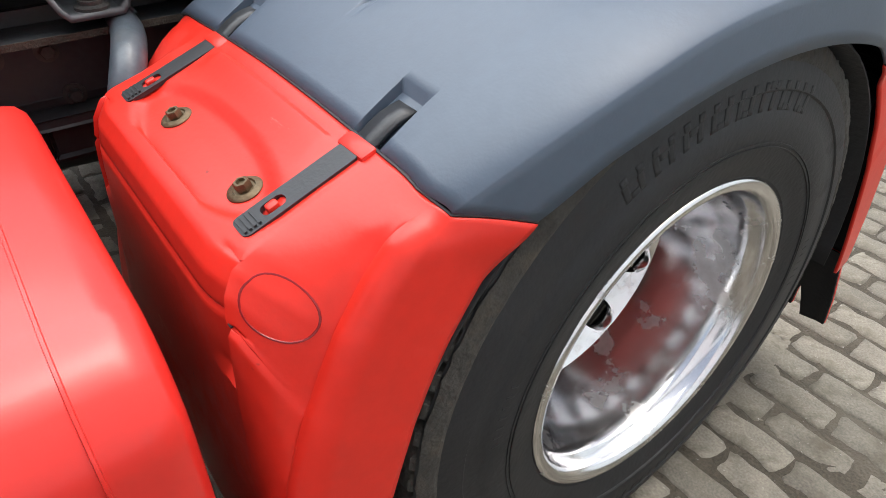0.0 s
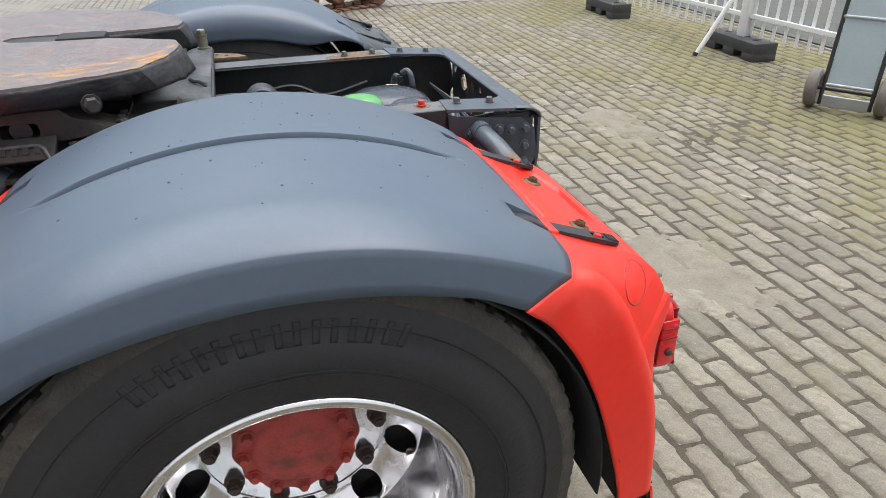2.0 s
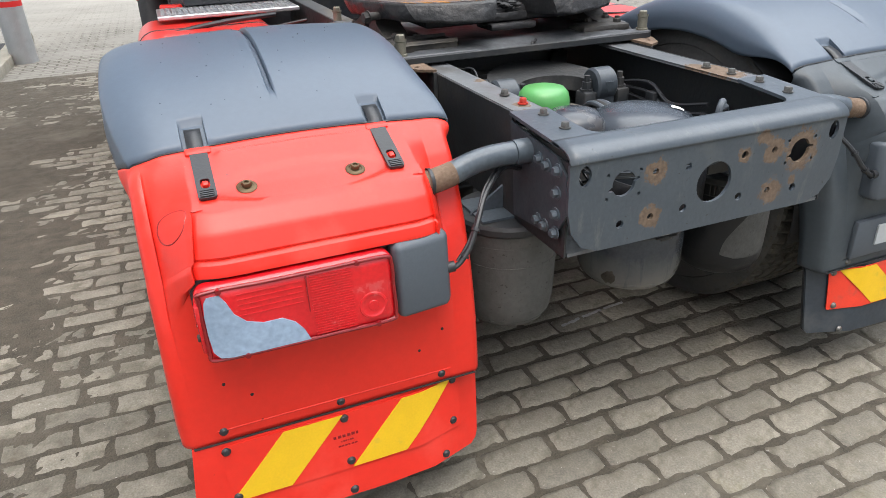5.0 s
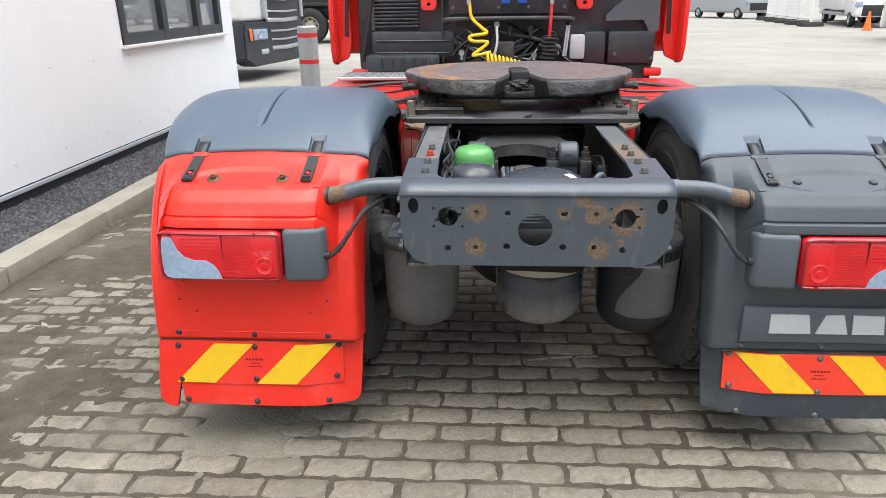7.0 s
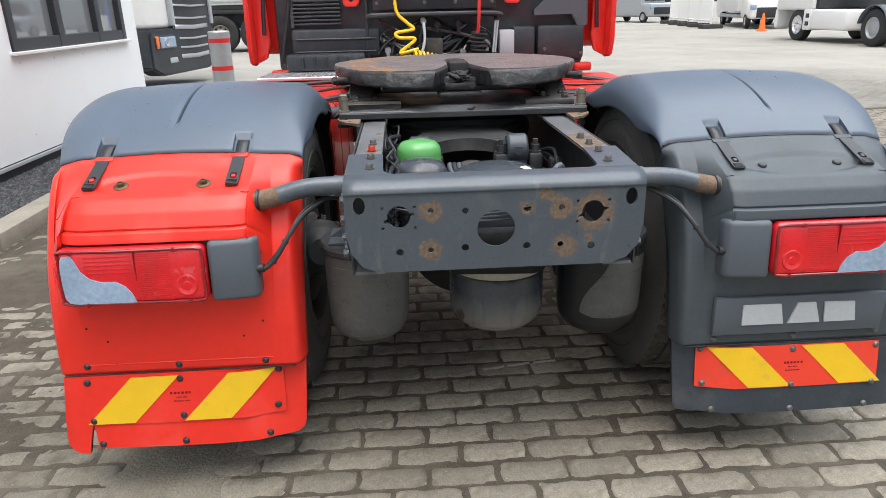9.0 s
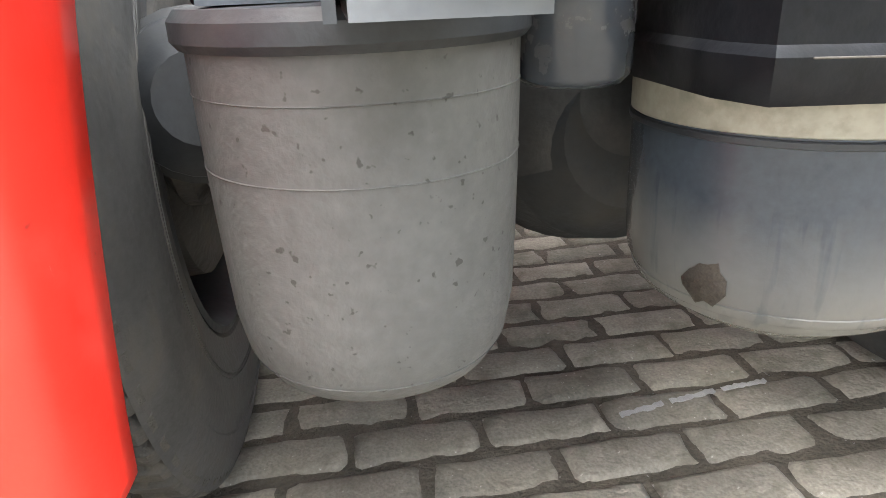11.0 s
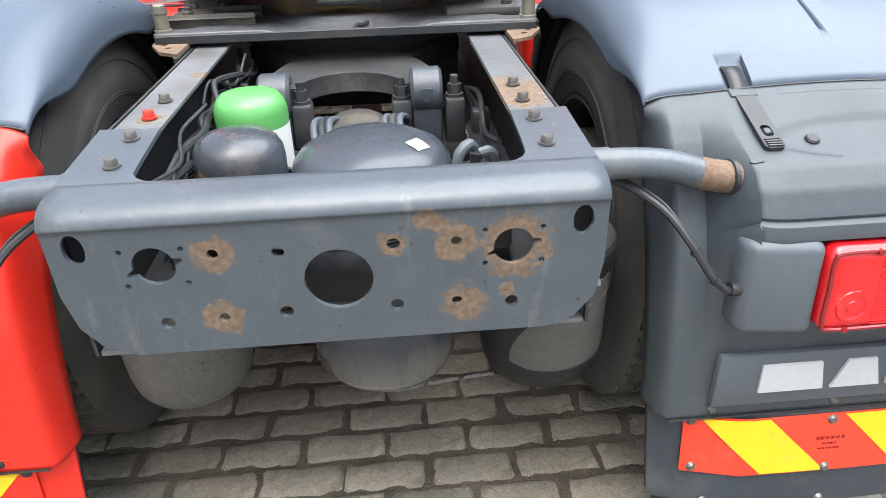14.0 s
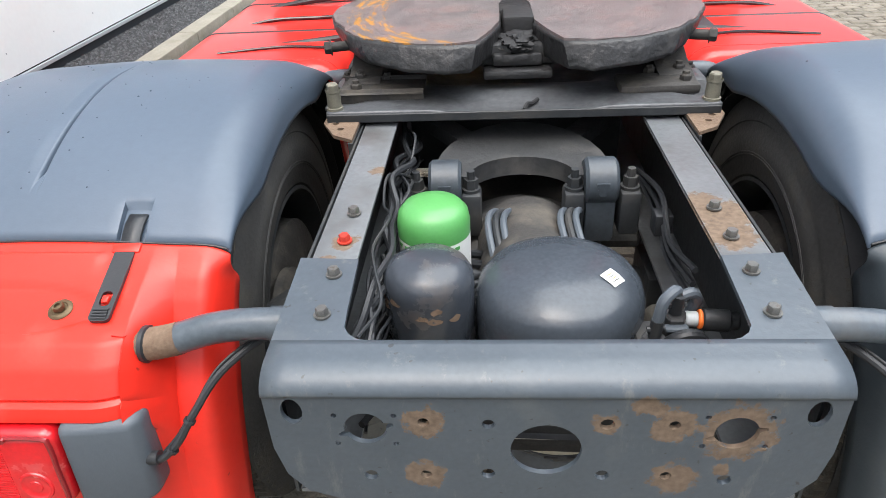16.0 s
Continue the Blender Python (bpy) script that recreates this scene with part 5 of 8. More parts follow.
        hub = part("hub", bm, HUBRED, wh, "faded red painted wheel hub")
        for k in range(12):
            a = 2 * math.pi * k / 12
            c = q @ Vector((0.104 * math.cos(a), 0.104 * math.sin(a), 0.2255))
            part("hub_bolt", hexbolt(bmesh.new(), c, d, 0.0105, 0.013, 1.4), HUBRED, hub)
    else:
        # the inner wheel turns its dished black disc to the chassis
        o2 = (s * (x_out - w), YC, ZC)
        prof = [(0.287, 0.022), (0.293, 0.012), (0.283, 0.010), (0.272, 0.03), (0.262, 0.06), (0.255, 0.12), (0.225, 0.15), (0.10, 0.155), (0, 0.155)]
        bm = lathe(bmesh.new(), prof, o2, (s, 0, 0), 64)
        rim = part("rim", bm, DARK, wh, "black dirty steel rim")
        bm = lathe(bmesh.new(), [(0.215, 0.15), (0.205, 0.03), (0.19, 0.02), (0.10, 0.0), (0.085, -0.06), (0.07, -0.07)], o2, (s, 0, 0), 40)
        part("brake_drum", bm, CAST, wh)
    return wh


for s in (-1, 1):
    wheel(s, True)
    wheel(s, False)

# ---- axle, air springs and what hangs between the rails ----
bm = bmesh.new()
cyl(bm, (-0.64, YC, ZC), (0.64, YC, ZC), 0.072, 20)
lathe(bm, [(0.0, -0.22), (0.10, -0.21), (0.165, -0.15), (0.19, -0.05), (0.19, 0.06), (0.15, 0.16), (0.08, 0.20), (0.06, 0.32), (0, 0.32)], (0, YC, ZC), (0, 1, 0), 32)
for s in (-1, 1):
    box(bm, s * 0.30, s * 0.44, YC - 0.085, YC + 0.085, ZC - 0.10, ZC + 0.10, 0.012)
part("rear_axle", bm, DARK, truck, "black cast drive axle")
for s in (-1, 1):
    bm = bmesh.new()
    tube(bm, [(s * 0.39, 0.49, 0.40), (s * 0.40, 0.62, 0.405), (s * 0.40, YC, 0.42), (s * 0.39, 1.30, 0.58)], 0.045, 12)
    part("spring_link", bm, DARK, truck)
    # pale forged carrier under the air spring, and its dished bush cover
    rows = []
    bm = bmesh.new()
    for k in range(13):
        u = k / 12
        p = Vector((s * (0.375 - 0.062 * u + 0.02 * u * u), 0.318 + 0.25 * u, 0.338 + 0.008 * u + 0.080 * u ** 2.0))
        wd, hg = 0.030 + 0.022 * math.sin(math.pi * min(1, 0.12 + u)), 0.012 + 0.018 * u
        if k == 0:
            wd, hg = 0.020, 0.008
        rows.append([bm.verts.new(p + Vector((wd * math.cos(a), 0, hg * math.sin(a)))) for a in [2 * math.pi * j / 14 for j in range(14)]])
    for ra, rb in zip(rows, rows[1:]):
        for j in range(14):
            bm.faces.new((ra[j], ra[(j + 1) % 14], rb[(j + 1) % 14], rb[j]))
    bm.faces.new(rows[0])
    bm.faces.new(rows[-1])
    part("spring_carrier", bm, DUSTRUB, truck, "pale dusty forged spring carrier", 60)
    bm = bmesh.new()
    C, IN, NB = Vector((s * 0.300, 0.545, 0.500)), Vector((-s, 0, 0)), 48
    ring = lambda r, h: [bm.verts.new(C + IN * h + Vector((0, r * math.cos(2 * math.pi * j / NB), r * math.sin(2 * math.pi * j / NB)))) for j in range(NB)]
    rs = [ring(r, h) for r, h in ((0.104, -0.07), (0.112, -0.03), (0.112, 0.002), (0.106, 0.012), (0.092, 0.017), (0.060, 0.014), (0.030, 0.012), (0.026, 0.016))]
    for k, (ra, rb) in enumerate(zip(rs, rs[1:])):
        for j in range(NB):
            # two crescent openings in the web
            if k == 5 and (j % 24) in range(7, 18):
                continue
            bm.faces.new((ra[j], ra[(j + 1) % NB], rb[(j + 1) % NB], rb[j]))
    bm.faces.new(rs[-1])
    cover = part("bush_cover", bm, DUSTRUB, truck, "dusty dished cover with two crescent openings", 60)
    bm = lathe(bmesh.new(), [(0.075, 0), (0.02, 0.004), (0, 0.004)], C - IN * 0.02, IN, 24)
    part("bush", bm, INNER, cover)
    # brake chamber behind the wheel
    bm = lathe(bmesh.new(), [(0, 0), (0.045, 0.0), (0.078, 0.03), (0.084, 0.075), (0.092, 0.08), (0.092, 0.095), (0.082, 0.10), (0.078, 0.15), (0.05, 0.18), (0, 0.18)], (s * 0.50, 0.43, 0.60), (0.2 * s, 1, -0.12), 24)
    part("brake_chamber", bm, DARK, truck)
    bm = bmesh.new()
    lathe(bm, [(0.10, 0), (0.115, 0.012), (0.115, 0.03), (0.095, 0.045), (0, 0.045)], (s * 0.535, 0.62, 0.56), (s, 0, 0), 24)
    for k in range(6):
        a = k * math.pi / 3
        hexbolt(bm, (s * 0.527, 0.62 + 0.095 * math.cos(a), 0.56 + 0.095 * math.sin(a)), (-s, 0, 0), 0.010, 0.014, 1.4)
    part("brake_flange", bm, CAST, truck)

    # air spring: rubber bellow rolling over a piston, under a round top plate
    c = (-0.355 if s < 0 else 0.376, 0.325, 0)
    prof = [(0, 0.350), (0.045, 0.350), (0.083, 0.357), (0.111, 0.375), (0.125, 0.402), (0.1295, 0.445), (0.1295, 0.50), (0.1302, 0.503), (0.130, 0.55), (0.132, 0.60), (0.132, 0.655), (0.10, 0.66)]
    if s < 0:
        prof = [(0, 0.363), (0.045, 0.363), (0.080, 0.369), (0.104, 0.384), (0.117, 0.406), (0.1235, 0.440), (0.1262, 0.50), (0.128, 0.55), (0.1292, 0.60), (0.130, 0.655), (0.10, 0.66)]
    bm = lathe(bmesh.new(), prof, c, (0, 0, 1), 64)
    bellow = part("air_spring", bm, BELLOW, truck, "dusty grey rubber air spring bellow" if s < 0 else "air spring bellow, half clean black and half dusty grey")
    for z, r in ((0.400, 0.1137), (0.567, 0.1284), (0.622, 0.1295)) if s < 0 else ((0.574, 0.1316), (0.620, 0.1330)):
        bm = lathe(bmesh.new(), [(r - 0.002, -0.002), (r + 0.0009, 0), (r - 0.002, 0.002)], (c[0], c[1], z), (0, 0, 1), 64)
        part("mould_seam", bm, BELLOW, bellow)
    bm = lathe(bmesh.new(), [(0.11, 0.652), (0.134, 0.654), (0.139, 0.660), (0.139, 0.674), (0.133, 0.682), (0.06, 0.684), (0, 0.684)], c, (0, 0, 1), 48)
    part("top_ring", bm, DARK, bellow)
    if s > 0:
        ribs = lambda a, i, r: r - (0.0016 if int(a / (2 * math.pi) * 264) % 4 == 0 else 0)
        bm = lathe(bmesh.new(), [(0.1325, 0.6215), (0.1340, 0.623), (0.1340, 0.653), (0.131, 0.654)], c, (0, 0, 1), 264, wob=ribs)
        part("ribbed_collar", bm, BELLOWBLK, bellow, "ribbed black rubber collar", 20)
    foot = 0.013 if s < 0 else 0.0
    bm = cyl(bmesh.new(), (c[0], c[1], 0.342 + foot), (c[0], c[1], 0.353 + foot), 0.028, 20)
    part("piston_foot", bm, CREAM, bellow)
    # gusset bracket from the rail
    bm = bmesh.new()
    plate(bm, [(0.375, 0.75), (0.375, 0.684), (0.465, 0.684), (0.46, 0.69)], [], 0.008, Matrix(((s, 0, 0, 0), (0, 0, -1, 0.32), (0, 1, 0, 0), (0, 0, 0, 1))))
    box(bm, min(s * 0.372, s * 0.46), max(s * 0.372, s * 0.46), 0.25, 0.40, 0.684, 0.690)
    part("spring_bracket", bm, FRAME, truck)

# clean black half of the right bellow, where the dust was wiped off
def bellow_r(z):
    p = [(0.3505, 0.046), (0.357, 0.083), (0.375, 0.111), (0.402, 0.125), (0.445, 0.1295), (0.50, 0.1295), (0.55, 0.1302), (0.574, 0.1306), (0.576, 0.1316), (0.618, 0.1322), (0.66, 0.1322)]
    for (z0, r0), (z1, r1) in zip(p, p[1:]):
        if z <= z1:
            return r0 + (r1 - r0) * max(0, (z - z0)) / (z1 - z0)
    return p[-1][1]
bm = bmesh.new()
def wiped(u, v):
    z = 0.4300 + 0.1910 * v
    # bounded by a curved edge that leans to the outside higher up, rounded at its foot
    edge = -131 + 36 * smooth(0.44, 0.64, z + 0.02) ** 1.6 + 8 * smooth(0.6, 0.66, z)
    edge += 18 * (1 - smooth(0.430, 0.448, z)) ** 2
    a = radians(-260 + (edge + 260) * u)
    r = bellow_r(z) + 0.0011
    return (0.376 + r * math.cos(a), 0.325 + r * math.sin(a), z)
sheet(bm, wiped, 72, 90)
part("wiped_rubber", bm, BELLOWBLK, bellow, "clean black rubber", 60)
bm = lathe(bmesh.new(), [(bellow_r(z) + 0.0011, z) for z in [0.3515 + 0.0079 * k for k in range(11)]], (0.376, 0.325, 0), (0, 0, 1), 64)
part("wiped_dome", bm, BELLOWBLK, bellow, "clean black rubber", 60)

# upright air tank between the rails, banded, with its bracket
bm = lathe(bmesh.new(), [(0, 0.370), (0.05, 0.372), (0.10, 0.384), (0.131, 0.404), (0.145, 0.433), (0.1475, 0.455), (0.1495, 0.800), (0.1485, 0.826), (0.142, 0.848), (0.128, 0.866), (0.098, 0.881), (0.055, 0.889), (0, 0.891)], (0.048, 0.335, 0), (0, 0, 1), 64)
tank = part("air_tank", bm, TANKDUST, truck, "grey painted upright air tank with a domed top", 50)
bm = lathe(bmesh.new(), [(0.1475, 0.574), (0.1500, 0.5755), (0.1500, 0.618), (0.1475, 0.620)], (0.048, 0.335, 0), (0, 0, 1), 64)
part("band", bm, CREAM, tank, "cream coloured tank strap")
bm = lathe(bmesh.new(), [(0.147, 0.5655), (0.1512, 0.567), (0.1512, 0.5715), (0.147, 0.5735)], (0.048, 0.335, 0), (0, 0, 1), 64)
part("band_edge", bm, BLACK, tank)
bm = box(bmesh.new(), 0.034, 0.070, 0.1835, 0.192, 0.5585, 0.5725, 0.003, 2)
strap = part("strap_clip", bm, DARK, tank, "dark steel strap clip")
# black bars painting the dark inside the two tension slits
for x in (0.030, 0.071):
    part("clip_slit", box(bmesh.new(), x - 0.012, x + 0.014, 0.1822, 0.188, 0.5665, 0.5715, 0.001, 1), INNER, strap)
bm = lathe(bmesh.new(), [(0.1345, 0.4105), (0.1376, 0.4135), (0.1385, 0.4160), (0.1396, 0.4178), (0.1408, 0.4215), (0.1395, 0.4230)], (0.048, 0.335, 0), (0, 0, 1), 64)
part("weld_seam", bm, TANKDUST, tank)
bm = bmesh.new()
def on_dome(dx, dy, lift):
    """A point of the tank's top by its offset in plan."""
    w = math.hypot(dx, dy)
    z = 0.881 + (0.098 - w) / 0.043 * 0.008 if w < 0.098 else 0.881 - (w - 0.098) / 0.030 * 0.015
    return (0.048 + dx, 0.335 + dy, z + lift)


def diamond(u, v, k=1.0, lift=0.0022):
    a, b = (u - 0.5) * k, (v - 0.5) * k
    return on_dome(0.083 + 0.030 * (a - b) * 0.72, -0.038 + 0.034 * (a + b) * 0.72, lift)
sheet(bm, diamond, 5, 5)
stk = part("sticker", bm, WHITE, tank, "small white square sticker")
for q in range(4):
    bm = sheet(bmesh.new(), lambda u, v: diamond(0.2 + 0.6 * u, 0.22 + 0.16 * q + 0.05 * v, 1.0, 0.0026), 4, 1)
    part("print_bar", bm, YELLOW if q % 2 else CAST, stk)
# scab of dirt low on the tank
bm = bmesh.new()
rnd2 = random.Random(4)
cen = bm.verts.new((0.048 + 0.1475 * math.cos(radians(214)) * 0.985, 0.335 + 0.1475 * math.sin(radians(214)) * 0.985 - 0.002, 0.442))
ring = []
for k in range(16):
    a = radians(214) + 0.14 * math.cos(k * math.pi / 8) * rnd2.uniform(0.75, 1.2)
    z = 0.442 + 0.021 * math.sin(k * math.pi / 8) * rnd2.uniform(0.75, 1.2)
    rt_ = 0.0015 + 0.132 + 0.0145 * smooth(0.385, 0.437, z)
    ring.append(bm.verts.new((0.048 + rt_ * math.cos(a), 0.335 + rt_ * math.sin(a), z)))
for k in range(16):
    bm.faces.new((cen, ring[k], ring[(k + 1) % 16]))
part("dirt_patch", bm, MUD, tank, solid=0.002)
# bracket pan round the tank
def pan_line(grow):
    """Plan of the pan, from its rear end on one side round the front to the other."""
    return [(-0.108 - grow, 0.46), (-0.104 - grow, 0.215), (-0.091 - grow * 0.6, 0.176 - grow), (0.130 + grow * 0.3, 0.174 - grow), (0.151 + grow * 0.7, 0.184 - grow * 0.7), (0.178 + grow, 0.225), (0.186 + grow, 0.46)]


bm = bmesh.new()
levels = [(0.0045, lambda x: 0.6085 - 0.030 * (x + 0.09)), (0.0065, lambda x: 0.639 - 0.030 * (x + 0.09)), (0.0035, lambda x: 0.6425 - 0.030 * (x + 0.09)), (0.0, lambda x: 0.646 - 0.030 * (x + 0.09)), (0.0, lambda x: 0.664), (0.0, lambda x: 0.694), (0.0, lambda x: 0.745)]
rows = []
for grow, top in levels:
    rows.append([bm.verts.new((x, y, top(x))) for x, y in pan_line(grow)])
for ra, rb in zip(rows, rows[1:]):
    for i in range(len(ra) - 1):
        if i == 4 and ra is rows[4]:
            continue        # the slot
        bm.faces.new((ra[i], ra[i + 1], rb[i + 1], rb[i]))
pan = part("tank_bracket", bm, PANBLACK, truck, "dark grey bent steel tank bracket", 25, solid=0.005)
bm = box(bmesh.new(), -0.07, 0.124, 0.1662, 0.1692, 0.6385, 0.6400, 0.0005, 1)
for v in bm.verts:
    v.co.z -= 0.030 * (v.co.x + 0.09)
part("pale_fold", bm, DUSTRUB, pan, "thin pale line along the fold")

# made-up box that only closes a bright gap beside the drier
part("dark_block", box(bmesh.new(), -0.285, -0.205, 0.50, 0.58, 0.59, 0.71, 0.008, 2), DARK, truck, "plain black box added to close a bright gap")

# dark drier cartridge with a worn lower half, and the green filter behind it
bm = lathe(bmesh.new(), [(0, 0.922), (0.030, 0.920), (0.056, 0.913), (0.071, 0.901), (0.078, 0.887), (0.0795, 0.874), (0.0795, 0.74), (0.066, 0.715), (0.050, 0.712), (0.048, 0.620), (0.040, 0.612), (0, 0.612)], (-0.181, 0.310, 0), (0, 0, 1), 40)
drier = part("air_drier", bm, TANK, truck, "dark grey air drier canister with flaking paint", 50)
rnd3 = random.Random(9)
for k in range(7):
    a0, z0 = rnd3.uniform(-2.7, -0.4), rnd3.uniform(0.835, 0.868)
    bm = bmesh.new()
    vs = []
    n = 9
    for j in range(n):
        a = a0 + rnd3.uniform(0.10, 0.2) * math.cos(2 * math.pi * j / n)
        z = z0 + rnd3.uniform(0.004, 0.009) * math.sin(2 * math.pi * j / n)
        vs.append(bm.verts.new((-0.181 + 0.0802 * math.cos(a), 0.310 + 0.0802 * math.sin(a), z)))
    bm.faces.new(vs)
    part("rust_patch", bm, RUST, drier)
bm = lathe(bmesh.new(), [(0, 0.947), (0.030, 0.946), (0.054, 0.940), (0.066, 0.926), (0.0695, 0.908), (0.0695, 0.883)], (-0.180, 0.462, 0), (0, 0, 1), 40)
flt = part("oil_filter", bm, GREEN, truck, "bright green filter cartridge with a white label", 50)
bm = lathe(bmesh.new(), [(0.0695, 0.883), (0.0693, 0.70), (0.05, 0.69), (0, 0.69)], (-0.180, 0.462, 0), (0, 0, 1), 40)
part("label", bm, WHITE, flt)
for k in range(7):
    a = radians(-150 + k * 17)
    bm = bmesh.new()
    q = Matrix.Translation((-0.180, 0.462, 0.874)) @ Matrix.Rotation(a, 4, "Z")
    box(bm, 0.0690, 0.0702, -0.006, 0.005, -0.004, 0.003, m=q)
    part("label_print", bm, GREEN, flt)

# valve block with hoses at the inside of the crossmember
bm = bmesh.new()
box(bm, 0.165, 0.285, 0.19, 0.285, 0.72, 0.805, 0.01)
vb = part("dark_block", bm, DARK, truck, "small valve block with black hoses and an orange-ringed connector")
for x, y, z in ((0.188, 0.212, 0.80), (0.226, 0.246, 0.822)):
    bm = bmesh.new()
    cyl(bm, (x, y, 0.78), (x, y, z + 0.012), 0.019, 16)
    lathe(bm, [(0.0215, 0.010), (0.0215, 0.022), (0.018, 0.026), (0, 0.026)], (x, y, z), (0, 0, 1), 6)
    part("valve", bm, DUSTYDARK, vb)
    bm = bmesh.new()
    cyl(bm, (x, y, z + 0.024), (x + 0.002, y, z + 0.060), 0.0105, 12)
    cyl(bm, (x - 0.013, y, z + 0.040), (x + 0.015, y, z + 0.044), 0.0055, 8)
    part("plug", bm, BLACK, vb)
part("hose", tube(bmesh.new(), [(0.190, 0.212, 0.858), (0.196, 0.216, 0.892), (0.212, 0.226, 0.905), (0.222, 0.24, 0.895)], 0.0095, 10), DKGREY, vb)
part("hose", tube(bmesh.new(), [(0.232, 0.25, 0.878), (0.252, 0.256, 0.880), (0.262, 0.262, 0.862), (0.258, 0.27, 0.83), (0.262, 0.29, 0.79)], 0.0095, 10), DKGREY, vb)
bm = tube(bmesh.new(), [(0.205, 0.205, 0.815), (0.225, 0.20, 0.835), (0.25, 0.203, 0.836), (0.27, 0.21, 0.815)], 0.010, 10)
part("corrugated_hose", bm, BLACK, vb)
part("clear_joint", box(bmesh.new(), 0.205, 0.245, 0.215, 0.232, 0.828, 0.838, 0.005), DKGREY, vb)
for a, b, r, c in ((0.243, 0.263, 0.0130, PALE), (0.263, 0.270, 0.0165, ORANGE), (0.270, 0.312, 0.0185, BLACK), (0.312, 0.326, 0.015, BLACK)):
    part("connector", cyl(bmesh.new(), (a, 0.246 - (a - 0.243) * 0.1, 0.836), (b, 0.246 - (b - 0.243) * 0.1, 0.836), r, 16, bev=0.002), c, vb)

# bundle of cables and air lines along the left rail and towards the axle
rc = random.Random(11)
for k in range(17):
    bm = bmesh.new()
    pts = []
    for j in range(11):
        y = 0.10 + j * 0.085
        pts.append((-0.264 + rc.uniform(-0.024, 0.024), y, 0.915 - 0.012 * k + rc.uniform(-0.022, 0.022)))
    tube(bm, pts, rc.choice((0.003, 0.004, 0.0055, 0.0065)), 6, 6)
    part("cable", bm, BLACK if k % 5 else DARK, truck)
for k in range(5):
    bm = tube(bmesh.new(), [(-0.275, 0.56 - 0.05 * k, 0.86), (-0.24, 0.52 - 0.05 * k, 0.87 - 0.015 * k), (-0.20, 0.46 - 0.03 * k, 0.83), (-0.12, 0.42 - 0.02 * k, 0.80 - 0.01 * k), (-0.09, 0.50, 0.76)], 0.0055, 8)
    part("cable", bm, BLACK, truck)
# pale-sheathed lines hanging behind the crossmember's round opening
for k in range(5):
    bm = tube(bmesh.new(), [(-0.27, 0.12, 0.83), (-0.15, 0.10 + 0.008 * k, 0.815 - 0.006 * k), (0.0, 0.095 + 0.006 * k, 0.812 - 0.007 * k + 0.006 * (k % 2)), (0.10, 0.10, 0.825 - 0.006 * k), (0.26, 0.13, 0.84)], 0.0032, 6)
    part("cable", bm, DKGREY, truck)
for k in range(6):
    bm = bmesh.new()
    x = -0.065 + 0.016 * k if k < 3 else 0.085 + 0.016 * (k - 3)
    tube(bm, [(x + 0.03, 0.40, 0.70), (x, 0.48, 0.80), (x - 0.012, 0.58, 0.835), (x + 0.01, 0.68, 0.80), (x + 0.03, 0.78, 0.70)], 0.0075, 8)
    part("air_line", bm, DARK if k % 3 == 1 else DKGREY, truck)
for k in range(4):
    bm = bmesh.new()
    tube(bm, [(-0.27, 0.40 + 0.03 * k, 0.80), (-0.22, 0.38 + 0.04 * k, 0.86 - 0.02 * k), (-0.15, 0.42 + 0.03 * k, 0.80), (-0.07, 0.44 + 0.04 * k, 0.76)], 0.009, 8)
    part("hose", bm, BLACK, truck)
for k in range(3):
    bm = bmesh.new()
    tube(bm, [(0.284, 0.35, 0.86 - 0.03 * k), (0.278, 0.50, 0.83 - 0.02 * k), (0.283, 0.62, 0.87 - 0.03 * k), (0.28, 0.85, 0.82)], 0.006, 6)
    part("cable", bm, BLACK, truck)
bm = bmesh.new()
box(bm, 0.262, 0.30, 0.56, 0.60, 0.80, 0.85, 0.006)
part("junction_box", bm, BLACK, truck)

# V-shaped axle link: a flat bowed arm with clamp brackets at both feet
bm = bmesh.new()
out, inn = [], []
for k in range(17):
    a = math.pi * k / 16
    out.append((0.198 * math.cos(a), 0.72 + 0.225 * math.sin(a)))
    inn.append((0.120 * math.cos(a), 0.70 + 0.082 * math.sin(a)))
plate(bm, out + inn[::-1], [], 0.045, Matrix.Translation((0, 0, 0.832)))
for v in bm.verts:
    v.co.z += 0.25 * (v.co.y - 0.70) * 0.5
for s in (-1, 1):
    plate(bm, [(s * 0.05, 0.83), (s * 0.11, 0.83), (s * 0.29, 1.10), (s * 0.22, 1.10)], [], 0.035, Matrix.Translation((0, 0, 0.855)))
link = part("axle_link", bm, DUSTYDARK, truck, "dirty cast V-shaped axle link")
